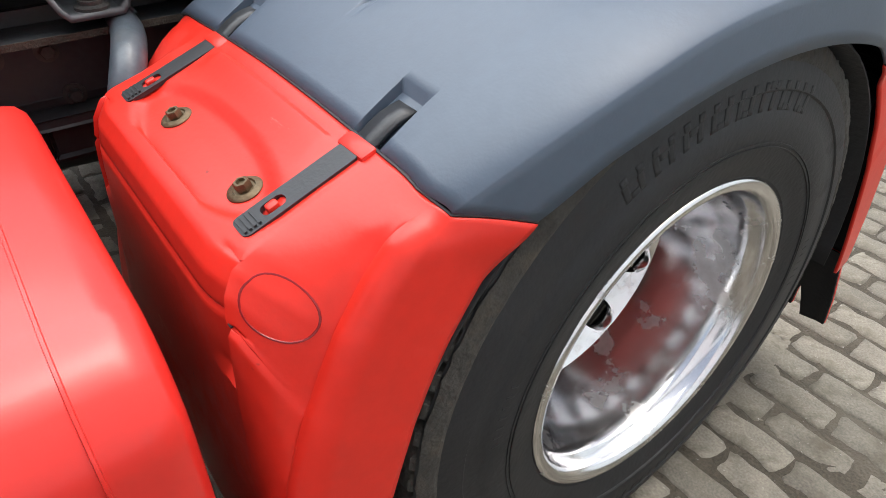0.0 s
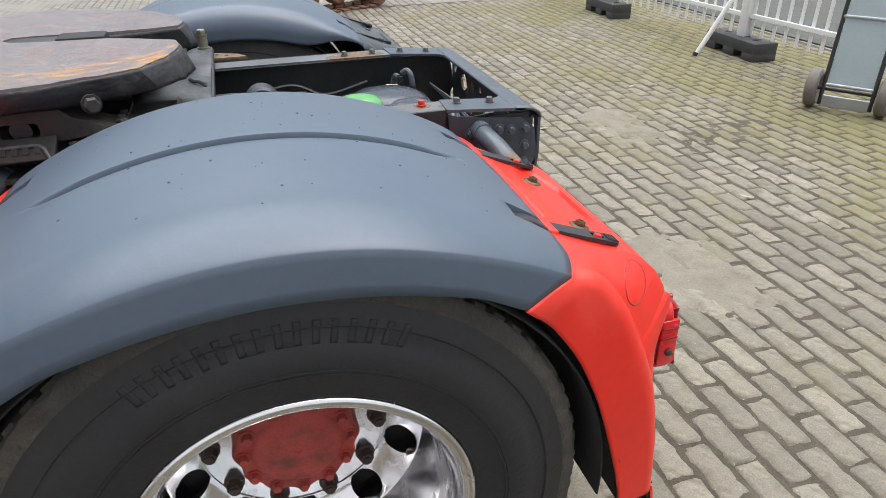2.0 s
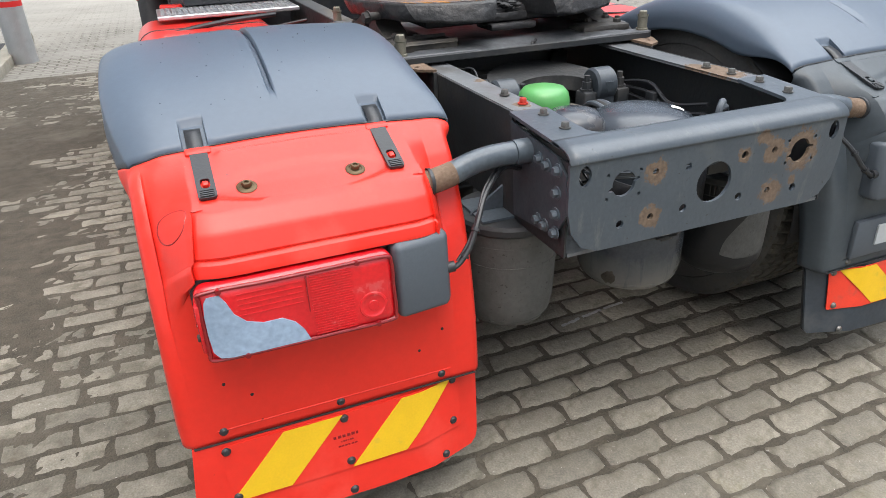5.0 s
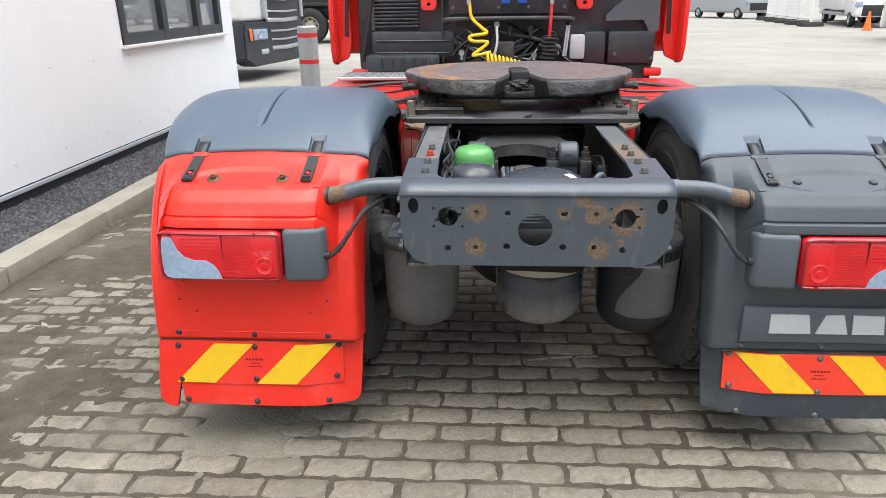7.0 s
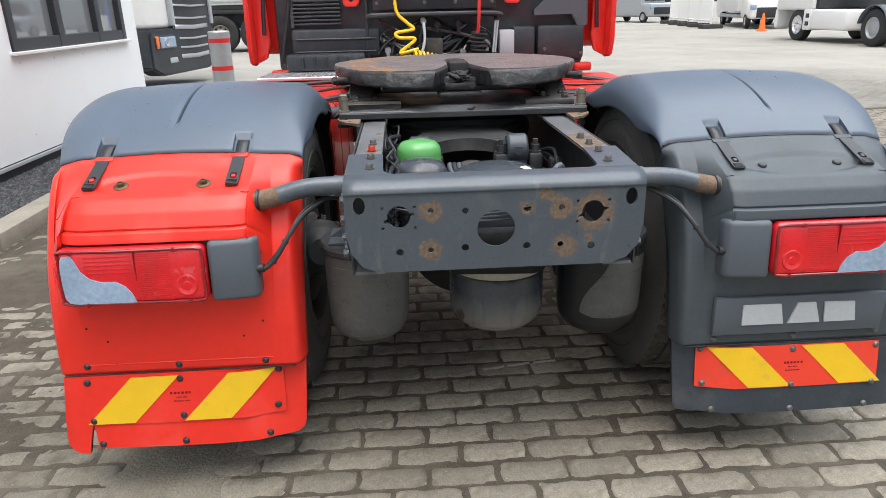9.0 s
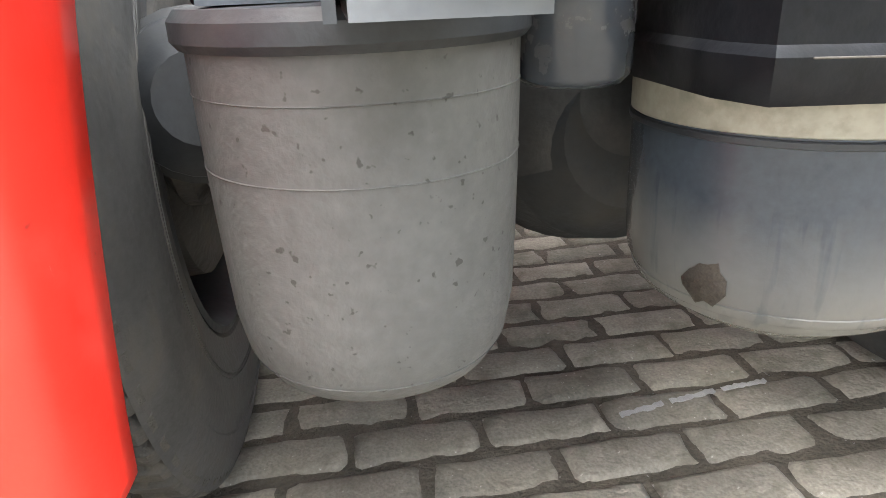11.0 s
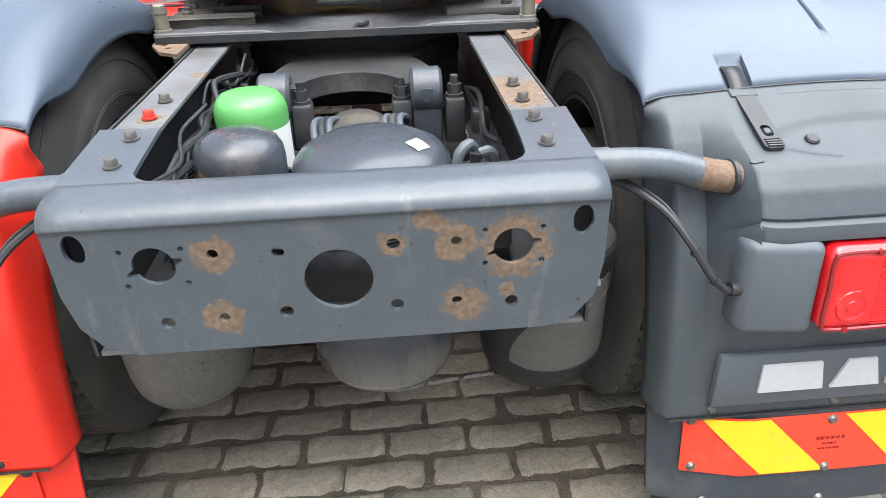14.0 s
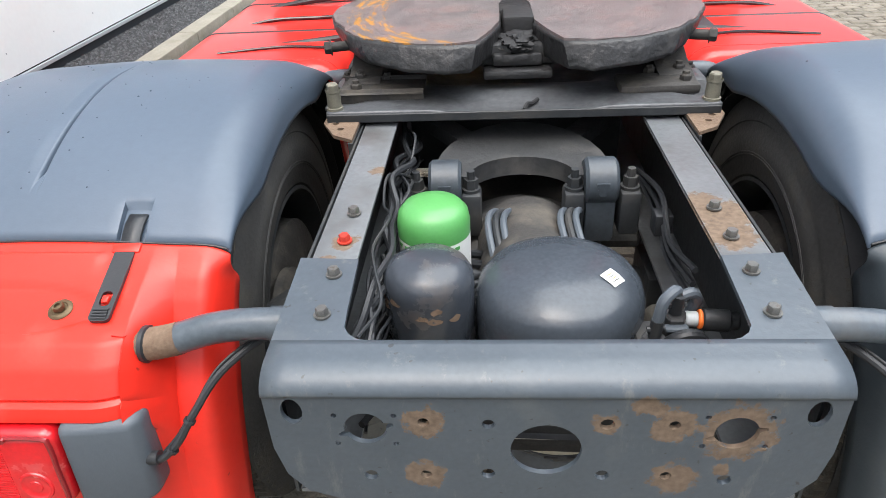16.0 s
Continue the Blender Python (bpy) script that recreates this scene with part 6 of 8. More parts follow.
for s in (-1, 1):
    bm = bmesh.new()
    cyl(bm, (s * 0.171 - 0.036, 0.712, 0.858), (s * 0.171 + 0.036, 0.712, 0.858), 0.053, 28, bev=0.007)
    box(bm, s * 0.171 - 0.034, s * 0.171 + 0.034, 0.672, 0.75, 0.72, 0.850, 0.010, 2)
    plate(bm, [(s * 0.171 - 0.014, 0.875), (s * 0.171 + 0.014, 0.875), (s * 0.171 + 0.006, 0.845), (s * 0.171 - 0.006, 0.845)], [], 0.010, Matrix.Translation((0, 0.668, 0)) @ FACE_BACK)
    cl = part("clamp", bm, SIDEPLATE, link, "grey painted clamp eye")
    for dx in (-0.061, 0.061):
        bm = bmesh.new()
        x = s * 0.175 + dx
        box(bm, x - 0.023, x + 0.023, 0.67, 0.73, 0.74, 0.845, 0.008)
        lathe(bm, [(0.021, 0.845), (0.021, 0.852), (0, 0.852)], (x, 0.70, 0), (0, 0, 1), 16)
        lathe(bm, [(0.016, 0.85), (0.016, 0.874), (0, 0.874)], (x, 0.70, 0), (0, 0, 1), 6)
        cyl(bm, (x, 0.70, 0.87), (x, 0.70, 0.893), 0.009, 10)
        part("clamp_bolt", bm, DARK, cl)
bm = bmesh.new()
lathe(bm, [(0.105, 0.0), (0.112, 0.02), (0.112, 0.24), (0.09, 0.27), (0, 0.27)], (0.01, 0.46, 0.735), (0, 1, -0.1), 36)
# added flat plate, only there to hide the lit ground below the clamps
box(bm, -0.285, 0.285, 0.74, 1.10, 0.66, 0.69, 0.008, 1)
part("gear_housing", bm, CAST, truck)
bm = bmesh.new()
box(bm, -0.29, 0.29, 1.12, 1.22, 0.70, 0.90, 0.01)
part("crossmember", bm, DARK, truck)
part("crossmember", box(bmesh.new(), -0.29, 0.29, 2.0, 2.1, 0.70, 0.90, 0.01), DARK, truck)
# banjo housing of the axle with its round cover
bm = lathe(bmesh.new(), [(0, 0.22), (0.07, 0.215), (0.14, 0.19), (0.20, 0.13), (0.225, 0.06), (0.235, 0.05), (0.235, -0.03), (0.21, -0.06), (0.16, -0.16), (0.09, -0.26), (0.07, -0.30)], (0, YC, 0.54), (0, -1, 0.05), 40)
part("axle_housing", bm, DUSTYDARK, truck, "dusty dark axle housing")
bm = bmesh.new()
cyl(bm, (0, YC + 0.3, 0.52), (0, 2.6, 0.62), 0.055, 16)
part("drive_shaft", bm, DARK, truck)

# ---- fifth wheel and its mounting plate ----
def lobe(y):
    """1 where the plate's edge dips to a bolt, 0 on the arches between."""
    return smooth(0.30, 0.70, 0.5 + 0.5 * math.cos(2 * math.pi * (y - 1.135) / 0.21))


bm = bmesh.new()
def corr(u, v):
    y = 0.845 + 0.85 * v
    ends = smooth(0.06, 0.14, v) * (1 - smooth(0.92, 0.98, v))
    x = (0.455 + 0.030 * lobe(y) * ends) * (2 * u - 1)
    ax_ = abs(x)
    z = 0.976 - 0.016 * (1 - smooth(0.10, 0.22, ax_)) * (1 - smooth(0.02, 0.16, v)) - 0.030 * (1 - smooth(0.16, 0.26, ax_)) * smooth(0.2, 0.3, v)
    z += ends * smooth(0.36, 0.42, ax_) * (0.012 - 0.040 * lobe(y))
    return (x, y, z)
sheet(bm, corr, 64, 90)
mp = part("mounting_plate", bm, MOUNT, truck, "dirty pressed steel fifth wheel mounting plate", 32, solid=0.009)
bm = bmesh.new()
box(bm, -0.455, 0.455, 0.842, 0.850, 0.955, 0.976, 0.002, 1)
part("plate_edge", bm, DARK, mp)
# rag of grease on the plate
bm = bmesh.new()
tube(bm, [(0.01, 0.868, 0.968), (0.018, 0.885, 0.976), (0.03, 0.895, 0.974), (0.045, 0.91, 0.978)], 0.005, 6)
box(bm, 0.0, 0.03, 0.862, 0.872, 0.963, 0.970, 0.003, 1)
part("grease_lump", bm, INNER, mp)
for s in (-1, 1):
    # rusty tongue of the angle outside each rail, under the plate
    bm = bmesh.new()
    plate(bm, [(s * 0.378, 0.735), (s * 0.425, 0.765), (s * 0.462, 0.84), (s * 0.462, 0.92), (s * 0.378, 0.92)],
          [circle(s * 0.415, 0.80, 0.008, 10), circle(s * 0.432, 0.835, 0.008, 10)], 0.008, Matrix.Translation((0, 0, 0.950)))
    part("mounting_tongue", bm, RUST, truck, "rusty drilled steel tongue")
    bm = bmesh.new()
    box(bm, s * 0.378, s * 0.386, 0.735, 1.75, 0.80, 0.949, 0.002, 1)
    box(bm, s * 0.386, s * 0.468, 0.93, 1.75, 0.916, 0.924, 0.002, 1)
    part("mounting_angle", bm, DARK, truck, "dark steel angle under the mounting plate")
    bm = bmesh.new()
    box(bm, s * 0.4683, s * 0.4705, 0.94, 1.74, 0.914, 0.925)
    part("rusty_edge", bm, MUD, truck)
    # the rail's side: brackets, bolts and a round boss
    for y, z in ((1.02, 0.86), (1.10, 0.86), (1.30, 0.74), (1.36, 0.74), (1.42, 0.88), (1.50, 0.88), (1.40, 0.80), (1.62, 0.84), (1.62, 0.74)):
        part("bolt", hexbolt(bmesh.new(), (s * 0.386, y, z), (s, 0, 0), 0.012, 0.012, 1.6), CAST, truck)
    bm = bmesh.new()
    box(bm, s * 0.386, s * 0.43, 1.28, 1.72, 0.765, 0.785, 0.004, 1)
    box(bm, s * 0.386, s * 0.40, 1.30, 1.46, 0.70, 0.765, 0.006, 1)
    lathe(bm, [(0.07, 0), (0.07, 0.02), (0.055, 0.03), (0.03, 0.03), (0, 0.026)], (s * 0.386, 1.22, 0.85), (s, 0, 0), 24)
    lathe(bm, [(0.04, 0), (0.04, 0.03), (0, 0.03)], (s * 0.386, 1.56, 0.80), (s, 0, 0), 20)
    part("rail_bracket", bm, DARK, truck)
    # bolts with broad washers in the dips, and on the arches
    for x, y, z in [(0.455, 0.925 + 0.21 * k, 0.954) for k in (1, 2, 3)] + [(0.400, 1.037, 0.988), (0.416, 1.444, 0.988), (0.330, 1.43, 0.980), (0.33, 1.04, 0.98), (0.40, 0.965, 0.985)]:
        bm = bmesh.new()
        lathe(bm, [(0.026, -0.004), (0.026, 0.003), (0.019, 0.006), (0.019, 0.012), (0.0165, 0.013)], (s * x, y, z), (0, 0, 1), 18)
        lathe(bm, [(0.0145, 0.010), (0.0145, 0.024), (0.012, 0.027), (0.0085, 0.027)], (s * x, y, z), (0, 0, 1), 6)
        cyl(bm, (s * x, y, z + 0.026), (s * x, y, z + 0.034), 0.0085, 10)
        part("mounting_bolt", bm, CAST, mp)
    for y in (0.872, 1.64):
        bm = bmesh.new()
        lathe(bm, [(0.020, 0), (0.020, 0.006), (0.0165, 0.007), (0.0165, 0.042), (0.0185, 0.044), (0.0185, 0.050)], (s * 0.438, y, 0.980), (0, 0, 1), 18)
        lathe(bm, [(0.0145, 0.048), (0.0145, 0.060), (0.012, 0.063), (0, 0.063)], (s * 0.438, y, 0.980), (0, 0, 1), 6)
        part("mounting_bolt", bm, PALEBOLT, mp, "tall bolt with a pale spacer bush")
    bm = box(bmesh.new(), s * 0.24, s * 0.43, 0.925, 1.03, 0.972, 0.998, 0.010, 2)
    part("pedestal_foot", bm, CAST, mp)

fw = new("fifth_wheel")
fw.parent = truck
fw["label"] = "greasy black cast fifth wheel coupling with a rear throat"
FY, FZ = 1.235, 1.125
# half outline of the flat top and of the casting's lower edge, from the side round the rear horn into the slot
TOPE = [(0.492, 1.235, 0), (0.486, 1.19, 0), (0.462, 1.13, 0), (0.425, 1.05, 0), (0.375, 0.985, -0.001), (0.27, 0.925, -0.002), (0.165, 0.902, -0.002), (0.102, 0.914, -0.002), (0.067, 1.0, -0.001), (0.044, 1.08, 0), (0.042, 1.18, 0), (0.042, 1.27, 0), (0.028, 1.32, 0), (0.0, 1.335, 0)]
LOWE = [(0.474, 1.235, 1.066), (0.466, 1.18, 1.066), (0.440, 1.115, 1.064), (0.400, 1.03, 1.062), (0.350, 0.955, 1.060), (0.27, 0.900, 1.057), (0.165, 0.878, 1.053), (0.116, 0.896, 1.054), (0.072, 1.01, 1.050), (0.047, 1.08, 1.04), (0.045, 1.18, 1.04), (0.044, 1.26, 1.04), (0.027, 1.31, 1.04), (0.0, 1.325, 1.04)]


def fine(pts, k):
    """Evenly refined polyline."""
    out = []
    for a, b in zip(pts, pts[1:]):
        out += [tuple(p + (q - p) * i / k for p, q in zip(a, b)) for i in range(k)]
    return out


def ring_of(pts, z0, sx, sy, seed):
    """Closes the half outline: front arc, left side, horns and slot, right side."""
    half = fine(pts, 5) + [pts[-1]]
    left = [Vector((-x, y, z0 + z)) for x, y, z in half]
    right = [Vector((x, y, z0 + z)) for x, y, z in reversed(half[:-1])]
    arc = [Vector((sx * math.cos(radians(180 * k / 60)), FY + sy * math.sin(radians(180 * k / 60)), z0 + pts[0][2])) for k in range(1, 60)]
    return left + right + arc


top = ring_of(TOPE, FZ, 0.492, 0.40, 1)
low = ring_of([(x, y, z - 1.062) for x, y, z in LOWE], 1.062, 0.474, 0.385, 2)
for p in top:
    n_ = noise.noise(p * 40) * 0.005 + noise.noise(p * 13) * 0.006
    out_ = (p - Vector((0, FY, FZ)))
    out_.z = 0
    if out_.length > 0.2:
        p += out_.normalized() * n_
bm = bmesh.new()
plate(bm, [(p.x, p.y) for p in top], [], 0.010, Matrix.Translation((0, 0, FZ - 0.010)))
bmesh.ops.triangulate(bm, faces=bm.faces)
for v in bm.verts:
    v.co.z += 0.013 * (v.co.y - FY) - 0.002 * smooth(1.05, 0.95, v.co.y) - 0.004 * smooth(0.40, 0.49, math.hypot(v.co.x, (v.co.y - FY) * 1.22))
part("top_plate", bm, PLATE, fw, "scored worn bearing plate with orange grease streaks", 12)
# casting below: sloping rear facets, throat walls and side rim
bm = bmesh.new()
K = 7
rows = []
for j in range(K + 1):
    t = j / K
    row = []
    for p, q in zip(top, low):
        c = p.lerp(q, t)
        c.z -= 0.011 * (1 - t)
        if 0 < j:
            c += Vector((noise.noise(c * 17), noise.noise(c * 19 + Vector((5, 0, 0))), noise.noise(c * 23))) * 0.0035
            o_ = c - Vector((0, FY, c.z))
            if o_.length > 0.25 and j < K:
                c += o_.normalized() * 0.004 * math.sin(math.pi * t)
        row.append(bm.verts.new(c))
    rows.append(row)
for r0, r1 in zip(rows, rows[1:]):
    n = len(r0)
    for i in range(n):
        bm.faces.new((r0[i], r0[(i + 1) % n], r1[(i + 1) % n], r1[i]))
part("rim_casting", bm, GREASE, fw, "grease-caked sloping rim", 24, solid=0.008)
# jaw at the throat, thick with grease
bm = bmesh.new()
box(bm, -0.046, 0.046, 1.20, 1.345, FZ - 0.085, FZ - 0.002, 0.010, 2)
box(bm, -0.062, 0.062, 1.00, 1.22, FZ - 0.095, FZ - 0.065, 0.008, 2)
box(bm, -0.085, 0.085, 0.975, 1.10, FZ - 0.120, FZ - 0.098, 0.008, 2)
box(bm, -0.30, 0.30, 1.02, 1.52, FZ - 0.10, FZ - 0.045, 0.012)
part("lock", bm, GREASE, fw)
part("lock_jaw", box(bmesh.new(), -0.034, 0.044, 1.09, 1.21, FZ - 0.090, FZ + 0.004, 0.008, 2), INNER, fw, "black greasy locking jaw")
bm = bmesh.new()
bmesh.ops.create_icosphere(bm, subdivisions=4, radius=1)
for v in bm.verts:
    v.co = Vector((v.co.x * 0.052, v.co.y * 0.06, v.co.z * 0.022)) * (1 + 0.35 * noise.noise(v.co * 2.2) + 0.3 * noise.noise(v.co * 5)) + Vector((0.004, 1.06, FZ - 0.048))
part("grease_lump", bm, INNER, fw)
for s in (-1, 1):
    mx_ = lambda x: Matrix(((0, 0, s, s * x), (1, 0, 0, 0), (0, 1, 0, 0), (0, 0, 0, 1)))
    bm = bmesh.new()
    ped = [(0.99, 0.982), (1.06, 0.982), (1.10, 0.992), (1.15, 0.986), (1.31, 0.986), (1.36, 0.990), (1.41, 0.982), (1.50, 0.982), (1.49, 1.0), (1.42, 1.012), (1.345, 1.035), (1.315, 1.070), (1.165, 1.070), (1.13, 1.035), (1.06, 1.008), (1.0, 1.0)]
    plate(bm, ped, [rrect(1.198, 1.275, 0.998, 1.030, 0.010, 3)], 0.085, mx_(0.345))
    # apron with a name field
    plate(bm, [(1.165, 0), (1.31, 0), (1.30, 0.052), (1.175, 0.052)], [], 0.012, Matrix.Translation((s * 0.430, 0, 0.996)) @ Matrix.Rotation(s * radians(52), 4, "Y") @ Matrix(((0, s, 0, 0), (1, 0, 0, 0), (0, 0, 1, 0), (0, 0, 0, 1))))
    bmesh.ops.bevel(bm, geom=bm.edges[:], offset=0.004, segments=1, affect="EDGES", clamp_overlap=True)
    pd = part("pedestal", bm, CAST, fw, "cast steel pedestal bracket")
    bm = bmesh.new()
    for k in range(4):
        q = Matrix.Translation((s * 0.430, 1.20 + 0.022 * k, 0.996)) @ Matrix.Rotation(s * radians(52), 4, "Y")
        box(bm, s * 0.014, s * 0.038, 0.0, 0.012, 0.010, 0.0145, m=q)
    part("raised_bars", bm, CAST, pd)
    bm = lathe(bmesh.new(), [(0.022, 0), (0.022, 0.05), (0, 0.05)], (s * 0.37, 1.236, 1.012), (s, 0, 0), 16)
    part("pivot", bm, DARK, pd)
    bm = hexbolt(bmesh.new(), (s * 0.474, 1.075, 1.072), (s, -0.3, 0), 0.0165, 0.016, 1.25)
    cyl(bm, (s * 0.43, 1.088, 1.072), (s * 0.478, 1.074, 1.072), 0.013, 12)
    part("pivot_bolt", bm, CAST, fw)

# ---- side tanks and cab of the tractor ----
def rounded_tank(s):
    bm = bmesh.new()
    prof = rrect(0.555, 1.215, 0.34, 0.905, 0.10, 12)
    st = [(1.488, 0.90), (1.492, 0.955), (1.502, 0.985), (1.525, 1.0), (2.10, 1.0), (2.84, 1.0), (2.86, 0.985), (2.87, 0.95)]
    rings = []
    for y, k in st:
        rings.append([bm.verts.new((s * (0.88 + (x - 0.88) * k), y, 0.622 + (z - 0.622) * k)) for x, z in prof])
    n = len(prof)
    for a, b in zip(rings, rings[1:]):
        for i in range(n):
            bm.faces.new((a[i], a[(i + 1) % n], b[(i + 1) % n], b[i]))
    bm.faces.new(rings[-1])
    t = part("side_tank_cover", bm, CABRED, truck, "glossy red side tank cover with black straps", 40)
    # unseen end of the tank, made black to cut red bounce in the gap
    endcap = bmesh.new()
    endcap.faces.new([endcap.verts.new((s * (0.88 + (x - 0.88) * 0.90), 1.488, 0.622 + (z - 0.622) * 0.90)) for x, z in prof])
    bmesh.ops.solidify(endcap, geom=endcap.faces[:], thickness=0.004)
    part("blackened_end", endcap, INNER, t, "unseen tank end, blackened against red bounce")
    for y, w, mt in ((1.565, 0.0022, CABRED), (1.95, 0.010, BLACK), (2.45, 0.010, BLACK)):
        bm = bmesh.new()
        vs = [[bm.verts.new((s * (0.88 + (x - 0.88) * k), y + d, 0.622 + (z - 0.622) * k)) for x, z in prof] for d, k in ((-w, 1.0), (-w * 0.6, 1.008), (w * 0.6, 1.008), (w, 1.0))]
        for a, b in zip(vs, vs[1:]):
            for i in range(n):
                bm.faces.new((a[i], a[(i + 1) % n], b[(i + 1) % n], b[i]))
        part("strap" if mt is BLACK else "moulding_line", bm, mt, t)
    bm = cyl(bmesh.new(), (s * 0.80, 2.30, 0.87), (s * 0.80, 2.30, 0.895), 0.05, 20)
    part("filler_cap", bm, BLACK if s > 0 else CABRED, t)
    return t


for s in (-1, 1):
    rounded_tank(s)
bm = bmesh.new()
box(bm, -1.10, -0.40, 2.62, 2.98, 0.925, 0.945, 0.004, 1)
cat = part("catwalk", bm, SILVER, truck, "silver chequer-plate catwalk")
bm = bmesh.new()
for i in range(24):
    for j in range(10):
        x, y = -1.085 + i * 0.0285, 2.635 + j * 0.034
        q = Matrix.Translation((x + 0.013, y + 0.014, 0.945)) @ Matrix.Rotation(radians(45 if (i + j) % 2 else -45), 4, "Z")
        box(bm, -0.011, 0.011, -0.003, 0.003, -0.001, 0.003, m=q)
part("tread_pattern", bm, SILVER, cat)
for s in (-1, 1):
    bm = bmesh.new()
    tube(bm, [(s * 0.55, 2.5, 0.93), (s * 0.8, 2.42, 0.925), (s * 1.0, 2.40, 0.90), (s * 1.13, 2.38, 0.87)], 0.012, 8)
    part("hose", bm, BLACK, truck)
    bm = bmesh.new()
    tube(bm, [(s * 0.42, 1.75, 0.95), (s * 0.6, 1.8, 0.91), (s * 0.85, 1.78, 0.89)], 0.014, 8)
    part("hose", bm, BLACK, truck)
bm = bmesh.new()
box(bm, 0.45, 0.72, 1.80, 1.92, 0.87, 0.915, 0.008)
part("connector_box", bm, BLACK, truck)

cab = new("cab")
cab.parent = truck
cab["label"] = "red truck cab with a black rear wall"
CY = 3.05
bm = bmesh.new()
box(bm, -1.20, 1.20, CY + 0.12, 5.05, 1.05, 3.35, 0.06, 3)
part("cab_shell", bm, CABRED, cab)
bm = bmesh.new()
box(bm, -1.03, 1.03, CY + 0.04, CY + 0.16, 0.95, 3.2, 0.02)
box(bm, -1.02, 1.02, CY + 0.02, CY + 0.9, 0.45, 1.00, 0.03)
part("rear_wall", bm, CABBLACK, cab, "black ribbed plastic rear wall")
for s in (-1, 1):
    # side fairing: an uneven moulded panel with a returned edge, its foot cut back in steps
    ol = [(CY - 0.14, 1.10), (CY - 0.10, 1.00), (CY + 0.02, 0.985), (CY + 0.06, 1.05), (CY + 0.30, 1.06), (CY + 0.30, 3.2), (CY - 0.05, 3.2), (CY - 0.09, 1.9), (CY - 0.13, 1.5)]
    bm = plate(bmesh.new(), ol, [], 0.03, Matrix(((0, 0, s, s * 1.165), (1, 0, 0, 0), (0, 1, 0, 0), (0, 0, 0, 1))))
    bmesh.ops.bevel(bm, geom=bm.edges[:], offset=0.008, segments=2, affect="EDGES", clamp_overlap=True)
    sf_ = part("side_fairing", bm, CABRED, cab, "red side fairing panel")
    bm = plate(bmesh.new(), [(s * 1.075, 1.13), (s * 1.10, 1.03), (s * 1.165, 1.0), (s * 1.165, 3.2), (s * 1.03, 3.2), (s * 1.045, 1.7), (s * 1.085, 1.45)], [], 0.04, Matrix.Translation((0, CY + 0.04, 0)) @ FACE_BACK)
    bmesh.ops.bevel(bm, geom=bm.edges[:], offset=0.006, segments=2, affect="EDGES", clamp_overlap=True)
    part("returned_edge", bm, CABRED, sf_)
    for z0, z1 in ((1.42, 1.50), (1.60, 1.66)):
        part("fairing_clip", box(bmesh.new(), s * 1.115 - 0.02, s * 1.115 + 0.02, CY - 0.012, CY + 0.005, z0, z1, 0.004, 1), CABRED, sf_)
    bm = bmesh.new()
    tube(bm, [(s * 1.10, CY - 0.03, 1.18), (s * 1.085, CY - 0.035, 1.4), (s * 1.06, CY - 0.03, 1.7), (s * 1.05, CY - 0.03, 2.0)], 0.014, 8)
    part("edge_trim", bm, BLACK, cab)
    # outer end of the catwalk and a black corner below
    part("corner_bracket", box(bmesh.new(), s * 1.02 - 0.06, s * 1.02 + 0.06, CY - 0.03, CY + 0.05, 0.90, 0.955, 0.012), CABRED, cab)
# red lower edge of the cab shell over the rear wall
bm = plate(bmesh.new(), [(0.58, 1.56), (1.05, 1.60), (1.05, 1.78), (0.44, 1.78), (0.44, 1.63)], [], 0.05, Matrix.Translation((0, CY + 0.06, 0)) @ FACE_BACK)
bmesh.ops.bevel(bm, geom=bm.edges[:], offset=0.01, segments=2, affect="EDGES", clamp_overlap=True)
part("lower_sill", bm, CABRED, cab)
bm = bmesh.new()
for k in range(16):
    box(bm, -0.91, -0.60, CY + 0.0, CY + 0.035, 1.235 + k * 0.024, 1.247 + k * 0.024, 0.002, 1)
box(bm, -0.925, -0.905, CY - 0.005, CY + 0.04, 1.22, 1.63)
part("intake_louvre", bm, CABBLACK, cab)
bm = bmesh.new()
box(bm, -0.93, -0.35, CY - 0.02, CY + 0.04, 1.03, 1.21, 0.02)
box(bm, -0.96, -0.45, CY - 0.12, CY + 0.0, 0.95, 1.06, 0.02)
part("lower_panel", bm, CABBLACK, cab)
for a, b in (((-1.0, CY - 0.01, 1.02), (-0.88, CY - 0.01, 1.60)), ((-0.43, CY - 0.01, 0.98), (-0.43, CY - 0.01, 1.6))):
    part("strut", cyl(bmesh.new(), a, b, 0.014, 10), BLACK, cab)
for x0, x1 in ((-0.605, -0.445), (0.446, 0.61)):
    xm, hw_ = (x0 + x1) / 2, (x1 - x0) / 2
    bm = plate(bmesh.new(), [(xm - hw_, 1.66), (xm - hw_ * 0.72, 1.50), (xm - hw_ * 0.66, 1.37), (xm - hw_ * 0.5, 1.345), (xm + hw_ * 0.5, 1.345), (xm + hw_ * 0.66, 1.37), (xm + hw_ * 0.72, 1.50), (xm + hw_, 1.66)], [rrect(xm - 0.012, xm + 0.012, 1.375, 1.392, 0.006, 3)], 0.045, Matrix.Translation((0, CY + 0.015, 0)) @ FACE_BACK)
    bmesh.ops.bevel(bm, geom=[e for e in bm.edges if e.calc_face_angle(0) > 0.6], offset=0.006, segments=2, affect="EDGES", clamp_overlap=True)
    part("bracket", bm, CABRED, cab)
bm = bmesh.new()
box(bm, -0.385, 0.417, CY - 0.06, CY + 0.03, 1.315, 1.62, 0.012)
sp = part("socket_panel", bm, CABBLACK, cab, "black panel with air and electric sockets")
bm = bmesh.new()
